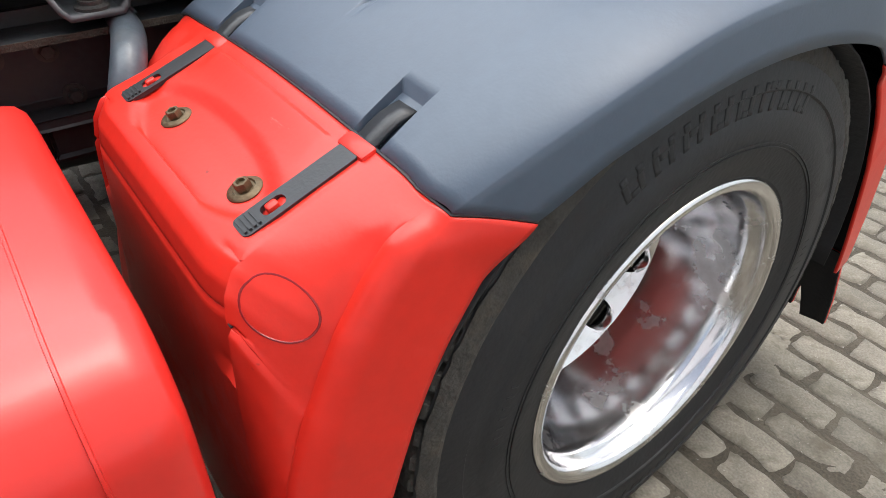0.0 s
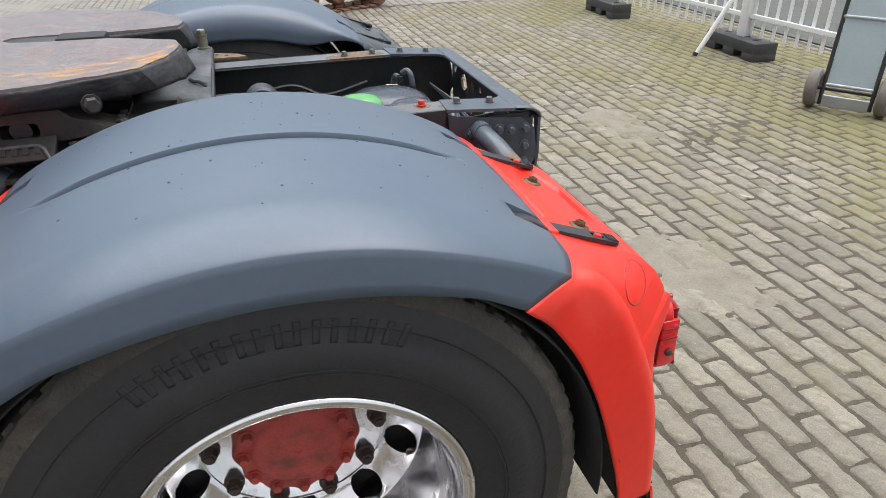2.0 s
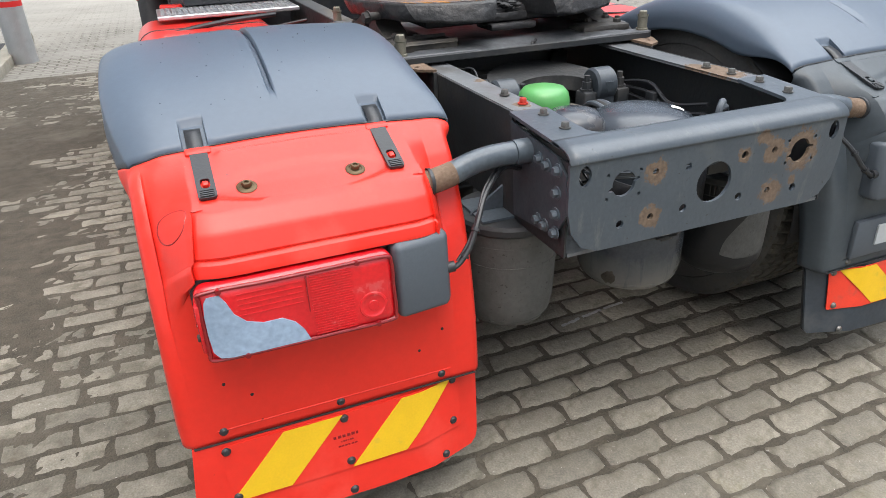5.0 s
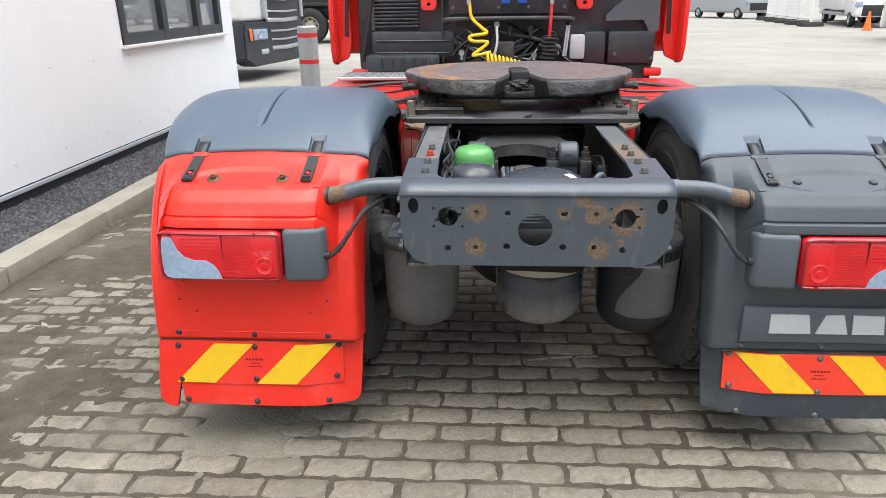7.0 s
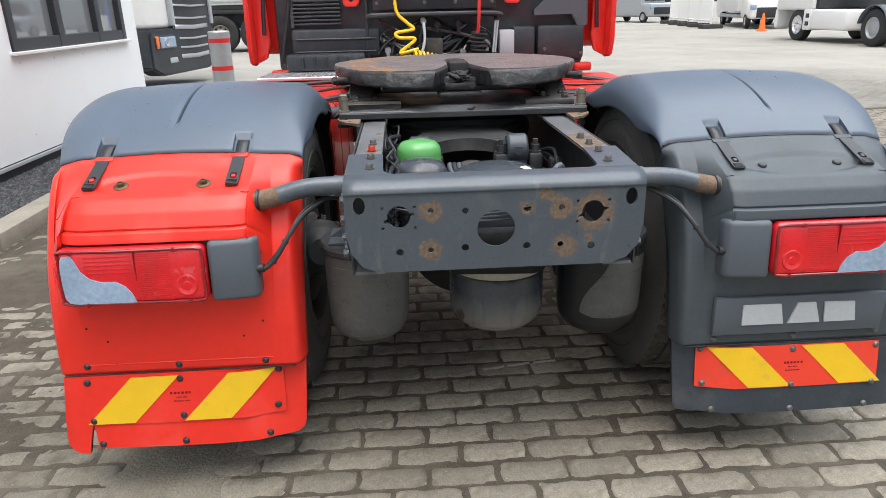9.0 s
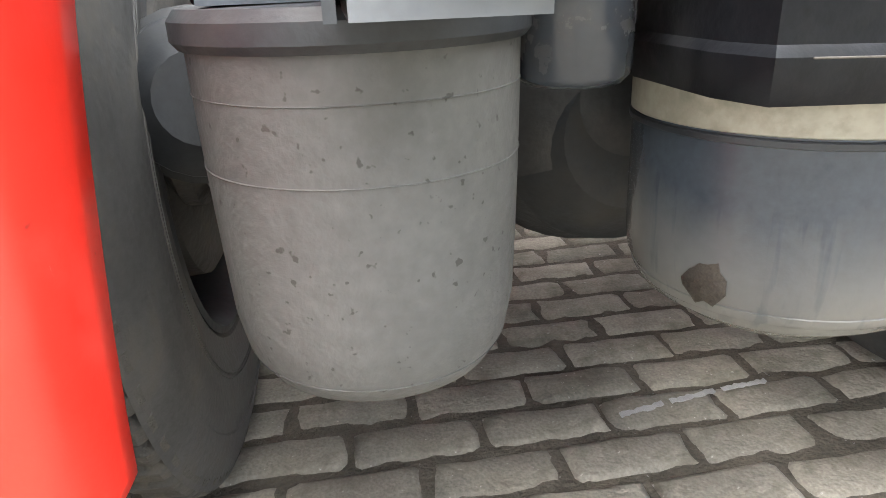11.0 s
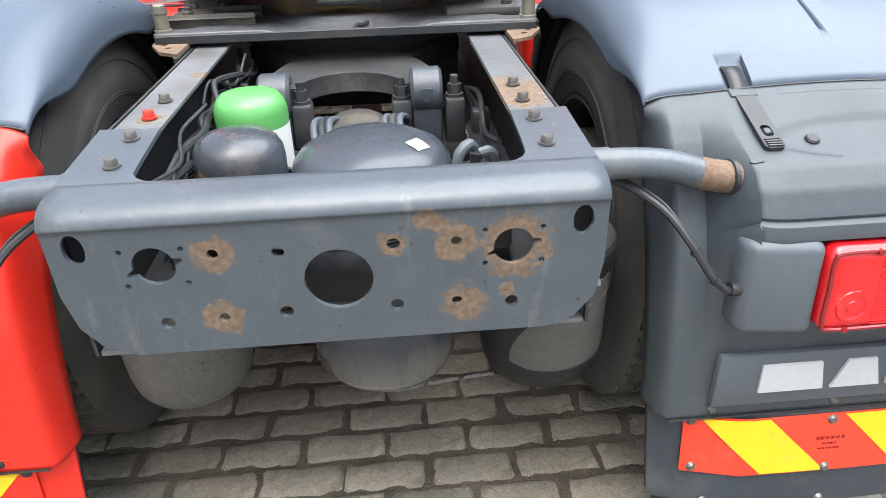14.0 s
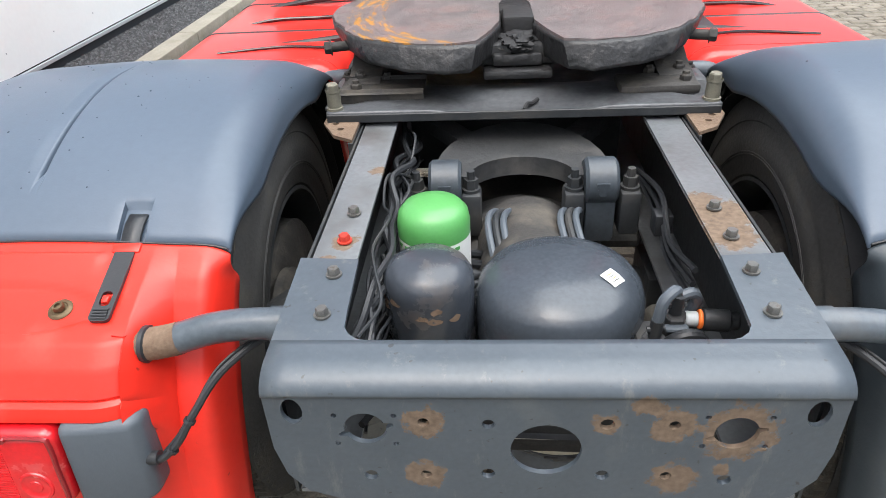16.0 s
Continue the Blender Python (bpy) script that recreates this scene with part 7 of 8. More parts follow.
tube(bm, [(-0.39, CY - 0.05, 1.27), (-0.35, CY - 0.08, 1.285), (0.38, CY - 0.08, 1.285), (0.42, CY - 0.05, 1.26)], 0.018, 10)
part("rail_bar", bm, BLACK, cab)
for x in (-0.005, 0.108):
    bm = bmesh.new()
    cyl(bm, (x, CY - 0.06, 1.415), (x, CY - 0.10, 1.41), 0.026, 16)
    box(bm, x - 0.03, x + 0.03, CY - 0.075, CY - 0.06, 1.385, 1.45, 0.006)
    part("socket", bm, BLUE, sp)
for x, c in ((-0.25, YHOSE), (0.30, RHOSE)):
    bm = bmesh.new()
    cyl(bm, (x, CY - 0.06, 1.47), (x, CY - 0.12, 1.45), 0.020, 12)
    cyl(bm, (x, CY - 0.12, 1.47), (x, CY - 0.12, 1.38), 0.014, 12)
    part("coupling", bm, GALV, sp)
bm = bmesh.new()
tube(bm, [(-0.245, CY - 0.12, 1.40), (-0.23, CY - 0.13, 1.30), (-0.17, CY - 0.14, 1.24), (-0.13, CY - 0.15, 1.20), (-0.24, CY - 0.17, 1.18), (-0.22, CY - 0.18, 1.15), (-0.12, CY - 0.18, 1.14), (-0.22, CY - 0.2, 1.06), (-0.10, CY - 0.2, 1.08)], 0.011, 8)
part("hose", bm, YHOSE, cab, "yellow coiled air hose")
bm = bmesh.new()
coil = [(-0.13 + 0.0026 * k, CY - 0.22 + 0.035 * math.cos(k * 0.62), 1.03 - 0.0006 * k + 0.045 * math.sin(k * 0.62)) for k in range(90)]
tube(bm, coil, 0.009, 6, raw=True)
part("hose", bm, YHOSE, cab, "yellow coiled air hose")
bm = bmesh.new()
tube(bm, [(0.30, CY - 0.12, 1.40), (0.295, CY - 0.13, 1.25), (0.29, CY - 0.12, 1.16)], 0.011, 8)
part("hose", bm, RHOSE, cab, "red air hose")
bm = bmesh.new()
coil = [(0.29 + 0.05 * math.cos(k * 0.55) + 0.01 * math.sin(k * 0.17), CY - 0.12 + 0.03 * math.sin(k * 0.55), 1.18 - 0.0022 * k) for k in range(100)]
tube(bm, coil, 0.008, 6, raw=True)
part("hose", bm, BLACK, cab, "black coiled cable")
bm = bmesh.new()
tube(bm, [(-0.06, CY - 0.1, 1.24), (-0.06, CY - 0.14, 1.12), (-0.10, CY - 0.16, 1.0)], 0.009, 8)
part("hose", bm, PALE, cab)
bm = bmesh.new()
plate(bm, [(0.68, 1.30), (0.86, 1.46), (1.03, 1.48), (1.04, 1.20), (0.98, 1.185), (0.93, 1.27), (0.68, 1.265)], [], 0.04, Matrix.Translation((0, CY + 0.03, 0)) @ FACE_BACK)
part("moulded_panel", bm, DKGREY, cab)
bm = bmesh.new()
box(bm, 0.70, 1.02, CY - 0.03, CY + 0.04, 0.98, 1.20, 0.02)
box(bm, 0.53, 0.68, CY - 0.06, CY + 0.04, 0.99, 1.20, 0.02)
part("moulded_panel", bm, CABBLACK, cab)
bm = bmesh.new()
box(bm, 0.44, 0.54, CY - 0.07, CY + 0.02, 1.02, 1.18, 0.012)
part("container", bm, PALE, cab)
bm = bmesh.new()
box(bm, -0.06, 0.06, CY - 0.12, CY + 0.0, 1.0, 1.14, 0.01)
part("control_box", bm, CAST, cab)
# tangle of hoses, cables and fittings under the socket panel
rh = random.Random(12)
for k in range(22):
    x0, x1 = rh.uniform(-0.50, 0.42), rh.uniform(-0.45, 0.48)
    z0, z1 = rh.uniform(1.12, 1.28), rh.uniform(0.93, 1.05)
    mid = [((x0 + x1) / 2 + rh.uniform(-0.12, 0.12), CY - rh.uniform(0.0, 0.06), (z0 + z1) / 2 + rh.uniform(-0.05, 0.05))]
    bm = tube(bmesh.new(), [(x0, CY + 0.02, z0)] + mid + [(x1, CY - rh.uniform(0.0, 0.09), z1)], rh.choice((0.006, 0.008, 0.011)), 7)
    part("hose", bm, HOSEBLK if k % 5 else CAST, cab)
for x, z, c in ((-0.06, 1.25, GALV), (0.03, 1.225, BLACK), (0.17, 1.225, BLACK), (-0.30, 1.07, GALV), (0.20, 1.05, GALV), (0.36, 1.10, GALV), (-0.02, 1.06, CAST), (0.10, 1.03, CAST)):
    bm = bmesh.new()
    cyl(bm, (x, CY + 0.0, z), (x, CY - 0.06, z - 0.005), 0.020, 10)
    cyl(bm, (x, CY - 0.05, z + 0.01), (x, CY - 0.05, z - 0.05), 0.011, 8)
    part("fitting", bm, c, cab)
for x in (0.415, 0.43):
    part("cable_clip", cyl(bmesh.new(), (x, CY - 0.06, 1.24), (x - 0.02, CY - 0.07, 1.04), 0.007, 8), PALE, cab)
# ribs and bolts of the rear wall
for z in (1.06, 1.14):
    bm = box(bmesh.new(), -0.90, -0.38, CY - 0.032, CY - 0.018, z, z + 0.012, 0.004, 1)
    part("rib", bm, CABBLACK, cab)
for k in range(6):
    part("rib", box(bmesh.new(), -0.86 + 0.075 * k, -0.845 + 0.075 * k, CY - 0.135, CY - 0.10, 0.965, 1.045, 0.004, 1), CABBLACK, cab)
for x, z in ((-0.36, 1.58), (0.39, 1.58), (-0.36, 1.36), (0.39, 1.36), (-0.05, 1.36), (0.15, 1.36), (0.85, 1.42), (0.95, 1.25), (0.75, 1.05), (1.0, 1.02)):
    part("bolt", hexbolt(bmesh.new(), (x, CY - 0.062 if abs(x) < 0.42 else CY - 0.03, z), (0, -1, 0), 0.009, 0.008, 1.4), BOLT, cab)
# moulding lines and hoses over the red tank tops
for s in (-1, 1):
    for pts, r in (([(0.50, 1.60, 0.93), (0.62, 1.66, 0.915), (0.80, 1.70, 0.912), (1.02, 1.66, 0.906)], 0.005), ([(0.48, 2.05, 0.95), (0.70, 2.12, 0.915), (0.95, 2.10, 0.912), (1.15, 2.06, 0.87)], 0.007)):
        part("hose", tube(bmesh.new(), [(s * x, y, z) for x, y, z in pts], r, 8), HOSEBLK, truck)
for s in (-1, 1):
    bm = bmesh.new()
    lathe(bm, [(0.28, 0.0), (0.42, -0.01), (0.485, 0.03), (0.50, 0.06), (0.50, 0.26), (0.48, 0.29), (0.28, 0.3), (0.1, 0.25), (0.1, 0.05), (0.28, 0.03)], (s * 1.20, 4.42, 0.50), (-s, 0, 0), 40)
    part("front_wheel", bm, RUBBER, truck)

# ---- building, kerb, bollard ----
WX = -3.5
wall = tagged(new("wall_office"), "white smooth panel wall of a low site office", "wall", kind="structure")
mw = Matrix(((0, 0, 1, WX - 0.2), (1, 0, 0, 0), (0, 1, 0, 0), (0, 0, 0, 1)))
bm = plate(bmesh.new(), [(-14, 0.17), (7.42, 0.17), (7.42, 3.4), (-14, 3.4)], [[(4.50, 1.045), (7.02, 1.045), (7.02, 2.3), (4.50, 2.3)]], 0.2, mw)
part("wall_panel", bm, WALLPAINT, wall)
bm = bmesh.new()
box(bm, WX - 7, WX - 0.02, 7.22, 7.418, 0.17, 3.4)
box(bm, WX - 7, WX - 6.9, -14, 7.4, 0.0, 3.4)
box(bm, WX - 7, WX - 0.02, -14, -13.8, 0.0, 3.4)
part("wall_panel", bm, WALLPAINT, wall)
bm = bmesh.new()
box(bm, WX - 7, WX + 0.05, -14.02, 7.45, 3.4, 3.6)
part("flat_roof", bm, ANTHRA, wall)
bm = bmesh.new()
box(bm, WX - 6.8, WX - 0.2, -13.8, 7.2, 0.02, 0.10)
part("office_floor", bm, PALE, wall)
bm = bmesh.new()
box(bm, WX - 0.18, WX - 0.012, -14, 7.40, -0.02, 0.17)
part("plinth", bm, ANTHRA, wall, "dark anthracite plinth strip")
bm = bmesh.new()
box(bm, WX - 0.01, WX + 0.014, -14, 7.43, 0.128, 0.158, 0.003, 1)
part("drip_strip", bm, PALE, wall, "pale grey metal strip")
for k in range(18):
    for z in (0.33, 0.95, 1.6):
        bm = lathe(bmesh.new(), [(0, 0.004), (0.005, 0.003), (0.006, 0)], (WX, -4.1 + 0.62 * k, z), (1, 0, 0), 8)
        part("panel_screw", bm, PALE, wall)
win = tagged(new("window_1"), "three-part window with dark anthracite frames and a white sill", "window", kind="structure")
bm = bmesh.new()
for a, b in ((4.50, 4.60), (5.36, 5.48), (6.26, 6.38), (6.92, 7.02)):
    box(bm, WX - 0.10, WX + 0.02, a, b, 1.045, 2.3, 0.006, 1)
for z0, z1 in ((1.045, 1.15), (2.2, 2.3)):
    box(bm, WX - 0.095, WX + 0.015, 4.50, 7.02, z0, z1, 0.006, 1)
part("window_frame", bm, ANTHRA, win)
for a, b in ((4.60, 5.36), (5.48, 6.26), (6.38, 6.92)):
    bm = bmesh.new()
    box(bm, WX - 0.05, WX - 0.042, a - 0.01, b + 0.01, 1.14, 2.21)
    part("pane", bm, PANE, win)
bm = bmesh.new()
box(bm, WX - 0.02, WX + 0.06, 4.46, 7.06, 1.015, 1.043, 0.004, 1)
part("window_sill", bm, WHITEPAINT, win)

kerb = tagged(new("kerb"), "weathered concrete kerb beside the paving", "kerb", kind="structure")
kb = bmesh.new()
box(kb, -2.86, -2.672, 0.004, 0.994, -0.1, 0.105, 0.014, 2)
kme = bpy.data.meshes.new("kerb_stone")
sharpen(kb)
kb.to_mesh(kme)
kb.free()
kme.materials.append(KERB)
for k in range(-8, 9):
    o = new("kerb_stone", kme)
    o.parent = kerb
    o.location = (0.003 * math.sin(k * 3.1), k * 1.0 + 0.35, 0.003 * math.sin(k * 1.7))
bed = tagged(new("gravel_strip"), "strip of dark grey gravel between wall and kerb", "gravel", kind="stuff")
bm = bmesh.new()
box(bm, WX - 0.05, -2.855, -8, 9, -0.05, 0.055)
part("gravel_bed", bm, GRAVELBED, bed)
rg = random.Random(7)
vs, fs = [], []
for k in range(9000):
    x, y = rg.uniform(WX - 0.0, -2.865), rg.uniform(0.6, 8.0)
    r = rg.uniform(0.008, 0.019)
    b = len(vs)
    tw = rg.uniform(0, 6.28)
    for j in range(4):
        a = tw + j * 1.571
        vs.append((x + r * math.cos(a) * rg.uniform(0.6, 1.2), y + r * math.sin(a) * rg.uniform(0.6, 1.2), 0.055 + rg.uniform(-0.003, 0.004)))
    vs.append((x + r * rg.uniform(-0.4, 0.4), y + r * rg.uniform(-0.4, 0.4), 0.055 + r * rg.uniform(0.6, 1.1)))
    fs += [(b + j, b + (j + 1) % 4, b + 4) for j in range(4)]
me = bpy.data.meshes.new("gravel")
me.from_pydata(vs, [], fs)
me.materials.append(GRAVEL)
o = new("gravel", me)
o.parent = bed

bol = thing("bollard", "galvanised steel bollard with two red bands", "bollard", at=(-2.58, 7.75, 0))
bm = lathe(bmesh.new(), [(0, -0.1), (0.135, -0.1), (0.135, 1.075), (0.12, 1.09), (0, 1.09)], (0, 0, 0), (0, 0, 1), 28)
part("post", bm, GALV, bol)
for z in (0.97, 0.62):
    bm = lathe(bmesh.new(), [(0.1352, z - 0.028), (0.137, z - 0.028), (0.137, z + 0.028), (0.1352, z + 0.028)], (0, 0, 0), (0, 0, 1), 28)
    part("band", bm, BANDRED, bol)


# ---- vehicles standing round the yard ----
def truck_wheel(bm_t, bm_r, x, y, s, r=0.5, w=0.3):
    lathe(bm_t, [(r * 0.57, 0.02), (r * 0.62, 0.0), (r * 0.9, 0.0), (r, 0.03), (r, w - 0.03), (r * 0.9, w), (r * 0.5, w)], (x, y, r), (-s, 0, 0), 32)
    lathe(bm_r, [(r * 0.58, 0.015), (r * 0.54, 0.02), (r * 0.48, 0.06), (r * 0.40, 0.07), (r * 0.26, 0.03), (r * 0.2, 0.02), (0, 0.02)], (x, y, r), (-s, 0, 0), 24)


def parked_tractor(at, turn, label):
    """A white two-axle tractor, front to +y, its left side at x = 0."""
    t = thing("parked_truck", label, "truck")
    bm = bmesh.new()
    box(bm, 0, 2.45, 2.9, 5.1, 0.95, 3.7, 0.10, 3)
    box(bm, 0.02, 2.43, 5.0, 5.15, 0.35, 1.0, 0.08, 3)
    part("cab", bm, WHITEPAINT, t)
    bm = bmesh.new()
    box(bm, 0.0, 0.7, 1.15, 2.95, 0.38, 0.98, 0.07, 3)
    box(bm, 0.0, 0.5, 2.95, 3.35, 0.35, 1.0, 0.03)
    part("side_skirt", bm, WHITEPAINT, t)
    part("side_skirt", box(bmesh.new(), 1.75, 2.45, 1.15, 2.95, 0.38, 0.98, 0.07, 3), WHITEPAINT, t)
    for z in (0.48, 0.72):
        bm = bmesh.new()
        box(bm, -0.01, 0.2, 3.02, 3.22, z, z + 0.14, 0.02)
        part("step", bm, BLACK, t)
    bm = bmesh.new()
    box(bm, 0.5, 1.95, -0.75, 3.0, 0.62, 0.95, 0.02)
    box(bm, 0.1, 2.35, 2.75, 2.95, 1.0, 2.8, 0.03)
    part("chassis", bm, DARK, t)
    bm = bmesh.new()
    lathe(bm, [(0, 0.05), (0.40, 0.05), (0.46, 0.0), (0.40, -0.05), (0, -0.05)], (1.22, 0.4, 1.12), (0, 0, 1), 28)
    part("fifth_wheel", bm, GREASE, t)
    for y in (0.0, 3.75):
        for sx, s in ((0.04, -1), (2.41, 1)):
            a, b = bmesh.new(), bmesh.new()
            truck_wheel(a, b, sx, y, s)
            w = part("wheel", a, RUBBER, t)
            part("rim", b, ALU if y else GALV, w)
    for s in (0.0, 1.75):
        bm = bmesh.new()
        def fg(u, v, s=s):
            a = radians(10 + 160 * v)
            return (s + 0.7 * u, 0.0 + 0.62 * math.cos(a), 0.5 + 0.60 * math.sin(a))
        sheet(bm, fg, 3, 16)
        part("mudguard", bm, DKGREY, t, solid=0.02)
    t.matrix_world = Matrix.Translation(at) @ Matrix.Rotation(radians(turn), 4, "Z")
    return t


parked_tractor((12.95, 17.2, 0), 0, "white tractor unit parked across the yard")

# white truck with its grille towards the yard, behind the office
FX = -4.35
t = thing("parked_lorry", "white truck with black bumper and silver-barred grille", "truck")
bm = bmesh.new()
box(bm, FX - 2.6, FX, 10.86, 13.3, 1.06, 3.7, 0.09, 3)
part("cab", bm, WHITEPAINT, t)
bm = bmesh.new()
plate(bm, [(10.80, 1.06), (13.34, 1.06), (13.36, 0.40), (13.0, 0.26), (11.1, 0.26), (10.78, 0.40)], [], 0.32, Matrix(((0, 0, 1, FX - 0.26), (1, 0, 0, 0), (0, 1, 0, 0), (0, 0, 0, 1))))
bmesh.ops.bevel(bm, geom=bm.edges[:], offset=0.03, segments=2, affect="EDGES", clamp_overlap=True)
box(bm, FX - 1.3, FX - 0.2, 10.82, 13.32, 0.36, 1.06, 0.04)
part("bumper", bm, CABBLACK, t, "black plastic bumper")
bm = bmesh.new()
box(bm, FX - 0.02, FX + 0.05, 11.70, 13.26, 0.42, 2.6, 0.02)
part("grille", bm, CABBLACK, t)
for k, z in enumerate((0.50, 0.68, 0.84, 1.02, 1.20, 1.42, 1.64, 1.86, 2.08, 2.30)):
    tall = 0.075 if k % 3 == 0 else 0.035
    bow = [(FX + 0.03 + 0.05 * math.sin(math.pi * i / 8), 11.70 + 0.18 * i, z + 0.02 * abs(i - 4) / 4) for i in range(9)]
    bm = bmesh.new()
    for (xa, ya, za), (xb, yb, zb) in zip(bow, bow[1:]):
        vs = [bm.verts.new(p) for p in ((xa, ya, za), (xb, yb, zb), (xb, yb, zb + tall), (xa, ya, za + tall))]
        bm.faces.new(vs)
    part("grille_bar", bm, SILVER, t, solid=0.03)
for y in (11.62, 13.22):
    bm = bmesh.new()
    box(bm, FX - 0.01, FX + 0.09, y, y + 0.10, 1.10, 2.5, 0.015)
    part("grille_strip", bm, PALE, t)
for y, d in ((10.92, 1),):
    bm = bmesh.new()
    box(bm, FX - 0.06, FX + 0.085, y, y + 0.74, 0.70, 0.96, 0.05, 3)
    hl = part("headlight", bm, BLACK, t)
    bm = bmesh.new()
    box(bm, FX + 0.06, FX + 0.10, y + 0.16, y + 0.71, 0.73, 0.93, 0.03, 3)
    part("lens", bm, LENSCLR, hl)
    bm = lathe(bmesh.new(), [(0.03, 0), (0.07, 0.02), (0.075, 0.012), (0.075, 0)], (FX + 0.098, y + 0.36, 0.83), (1, 0, 0), 18)
    part("reflector", bm, PALE, hl)
    bm = bmesh.new()
    box(bm, FX + 0.05, FX + 0.096, y + 0.03, y + 0.12, 0.73, 0.94, 0.02)
    part("indicator", bm, ORANGE, hl)
    bm = bmesh.new()
    box(bm, FX + 0.03, FX + 0.075, y + 0.45, y + 0.74, 0.46, 0.56, 0.02)
    part("fog_light", bm, PALE, t)
bm = bmesh.new()
box(bm, FX - 10, FX - 2.5, 11.2, 12.9, 0.6, 1.0, 0.02)
part("chassis", bm, DARK, t)
bm = bmesh.new()
lathe(bm, [(0.28, 0.02), (0.3, 0), (0.45, 0), (0.5, 0.03), (0.5, 0.28), (0.3, 0.3)], (FX - 1.55, 10.86, 0.5), (0, 1, 0), 32)
part("wheel", bm, RUBBER, t)
t.matrix_world = Matrix.Translation((-4.5, 10.62, 0)) @ Matrix.Rotation(radians(-10), 4, "Z") @ Matrix.Translation((-FX, -10.82, 0))

# tipper with two rear axles, side on
t = thing("tipper_lorry", "dark tipper truck with twin rear axles and a white body", "truck")
for y in (0.0, 1.22):
    a, b = bmesh.new(), bmesh.new()
    lathe(a, [(0.30, 0.03), (0.33, 0.0), (0.36, -0.008), (0.50, -0.008), (0.575, 0.03), (0.59, 0.06), (0.59, 0.30), (0.3, 0.32)], (0, y, 0.59), (-1, 0, 0), 40)
    lathe(b, [(0.30, 0.02), (0.285, 0.015), (0.27, 0.04), (0.255, 0.09), (0.20, 0.10), (0.13, 0.04), (0.12, 0.0), (0, -0.01)], (0, y, 0.59), (-1, 0, 0), 32)
    w = part("wheel", a, RUBBER, t)
    rm = part("rim", b, CREAM, w, "cream painted steel rim")
    for k in range(8):
        an = 2 * math.pi * k / 8
        bm = cyl(bmesh.new(), (-0.092, y + 0.225 * math.cos(an), 0.59 + 0.225 * math.sin(an)), (-0.075, y + 0.215 * math.cos(an), 0.59 + 0.215 * math.sin(an)), 0.034, 10)
        part("hand_hole", bm, INNER, rm)
bm = bmesh.new()
box(bm, -2.3, -0.4, -3.5, 6.0, 0.75, 1.25, 0.02)
box(bm, -0.6, -0.02, -0.75, 2.1, 1.22, 1.36, 0.04)
part("chassis", bm, DARK, t)
bm = bmesh.new()
box(bm, -2.4, -0.05, -2.6, 3.2, 1.36, 1.50, 0.02)
part("underframe", bm, BLACK, t)
bm = bmesh.new()
box(bm, -2.4, 0.03, -2.6, 3.2, 1.502, 3.0, 0.05)
part("tipper_body", bm, WHITEPAINT, t)
bm = bmesh.new()
box(bm, 0.032, 0.06, -2.5, 3.1, 1.56, 1.66, 0.01)
part("side_rail", bm, GALV, t)
t.matrix_world = Matrix.Translation((-6.13, 22.2, 0)) @ Matrix.Rotation(radians(-90), 4, "Z")


def van(at, turn, paint, label, length=5.6, boxy=False):
    v = thing("parked_van", label, "van")
    bm = bmesh.new()
    if boxy:
        box(bm, -1.15, 1.15, -length + 1.9, 0.0, 0.75, 3.1, 0.04)
        box(bm, -1.0, 1.0, 0.05, 1.55, 0.45, 2.2, 0.18, 3)
        box(bm, -0.98, 0.98, 1.2, 2.15, 0.45, 1.25, 0.14, 3)
    else:
        box(bm, -1.0, 1.0, -length + 1.7, 1.1, 0.35, 2.5, 0.16, 3)
        box(bm, -0.98, 0.98, 0.8, 2.0, 0.35, 1.22, 0.14, 3)
    body = part("body", bm, paint, v)
    bm = bmesh.new()
    zt = 1.35
    plate(bm, [(-0.85, 0), (0.85, 0), (0.75, 0.75), (-0.75, 0.75)], [], 0.02, Matrix.Translation((0, 1.62 if boxy else 1.22, zt)) @ Euler((radians(72), 0, 0)).to_matrix().to_4x4())
    part("windscreen", bm, GLASSDK, v)
    bm = bmesh.new()
    box(bm, -0.70, 0.70, (2.10 if boxy else 1.93), (2.2 if boxy else 2.03), 0.5, 0.95, 0.03)
    part("grille", bm, BLACK, v)
    for x in (-0.85, 0.85):
        bm = bmesh.new()
        box(bm, x - 0.14, x + 0.14, (2.02 if boxy else 1.9), (2.17 if boxy else 2.02), 0.85, 1.08, 0.04)
        part("headlight", bm, LENSCLR, v)
    for y in (1.25, -length + 2.9):
        for sx, s in ((-1.0, -1), (1.0, 1)):
            a, b = bmesh.new(), bmesh.new()
            truck_wheel(a, b, sx, y, s, 0.35, 0.22)
            w = part("wheel", a, RUBBER, v)
            part("rim", b, GALV, w)
    if boxy:
        bm = bmesh.new()
        box(bm, -1.05, 1.05, -length + 2.6, -0.2, 0.45, 0.62, 0.02)
        part("side_guard", bm, PALE, v)
    v.matrix_world = Matrix.Translation(at) @ Matrix.Rotation(radians(turn), 4, "Z")
    return v


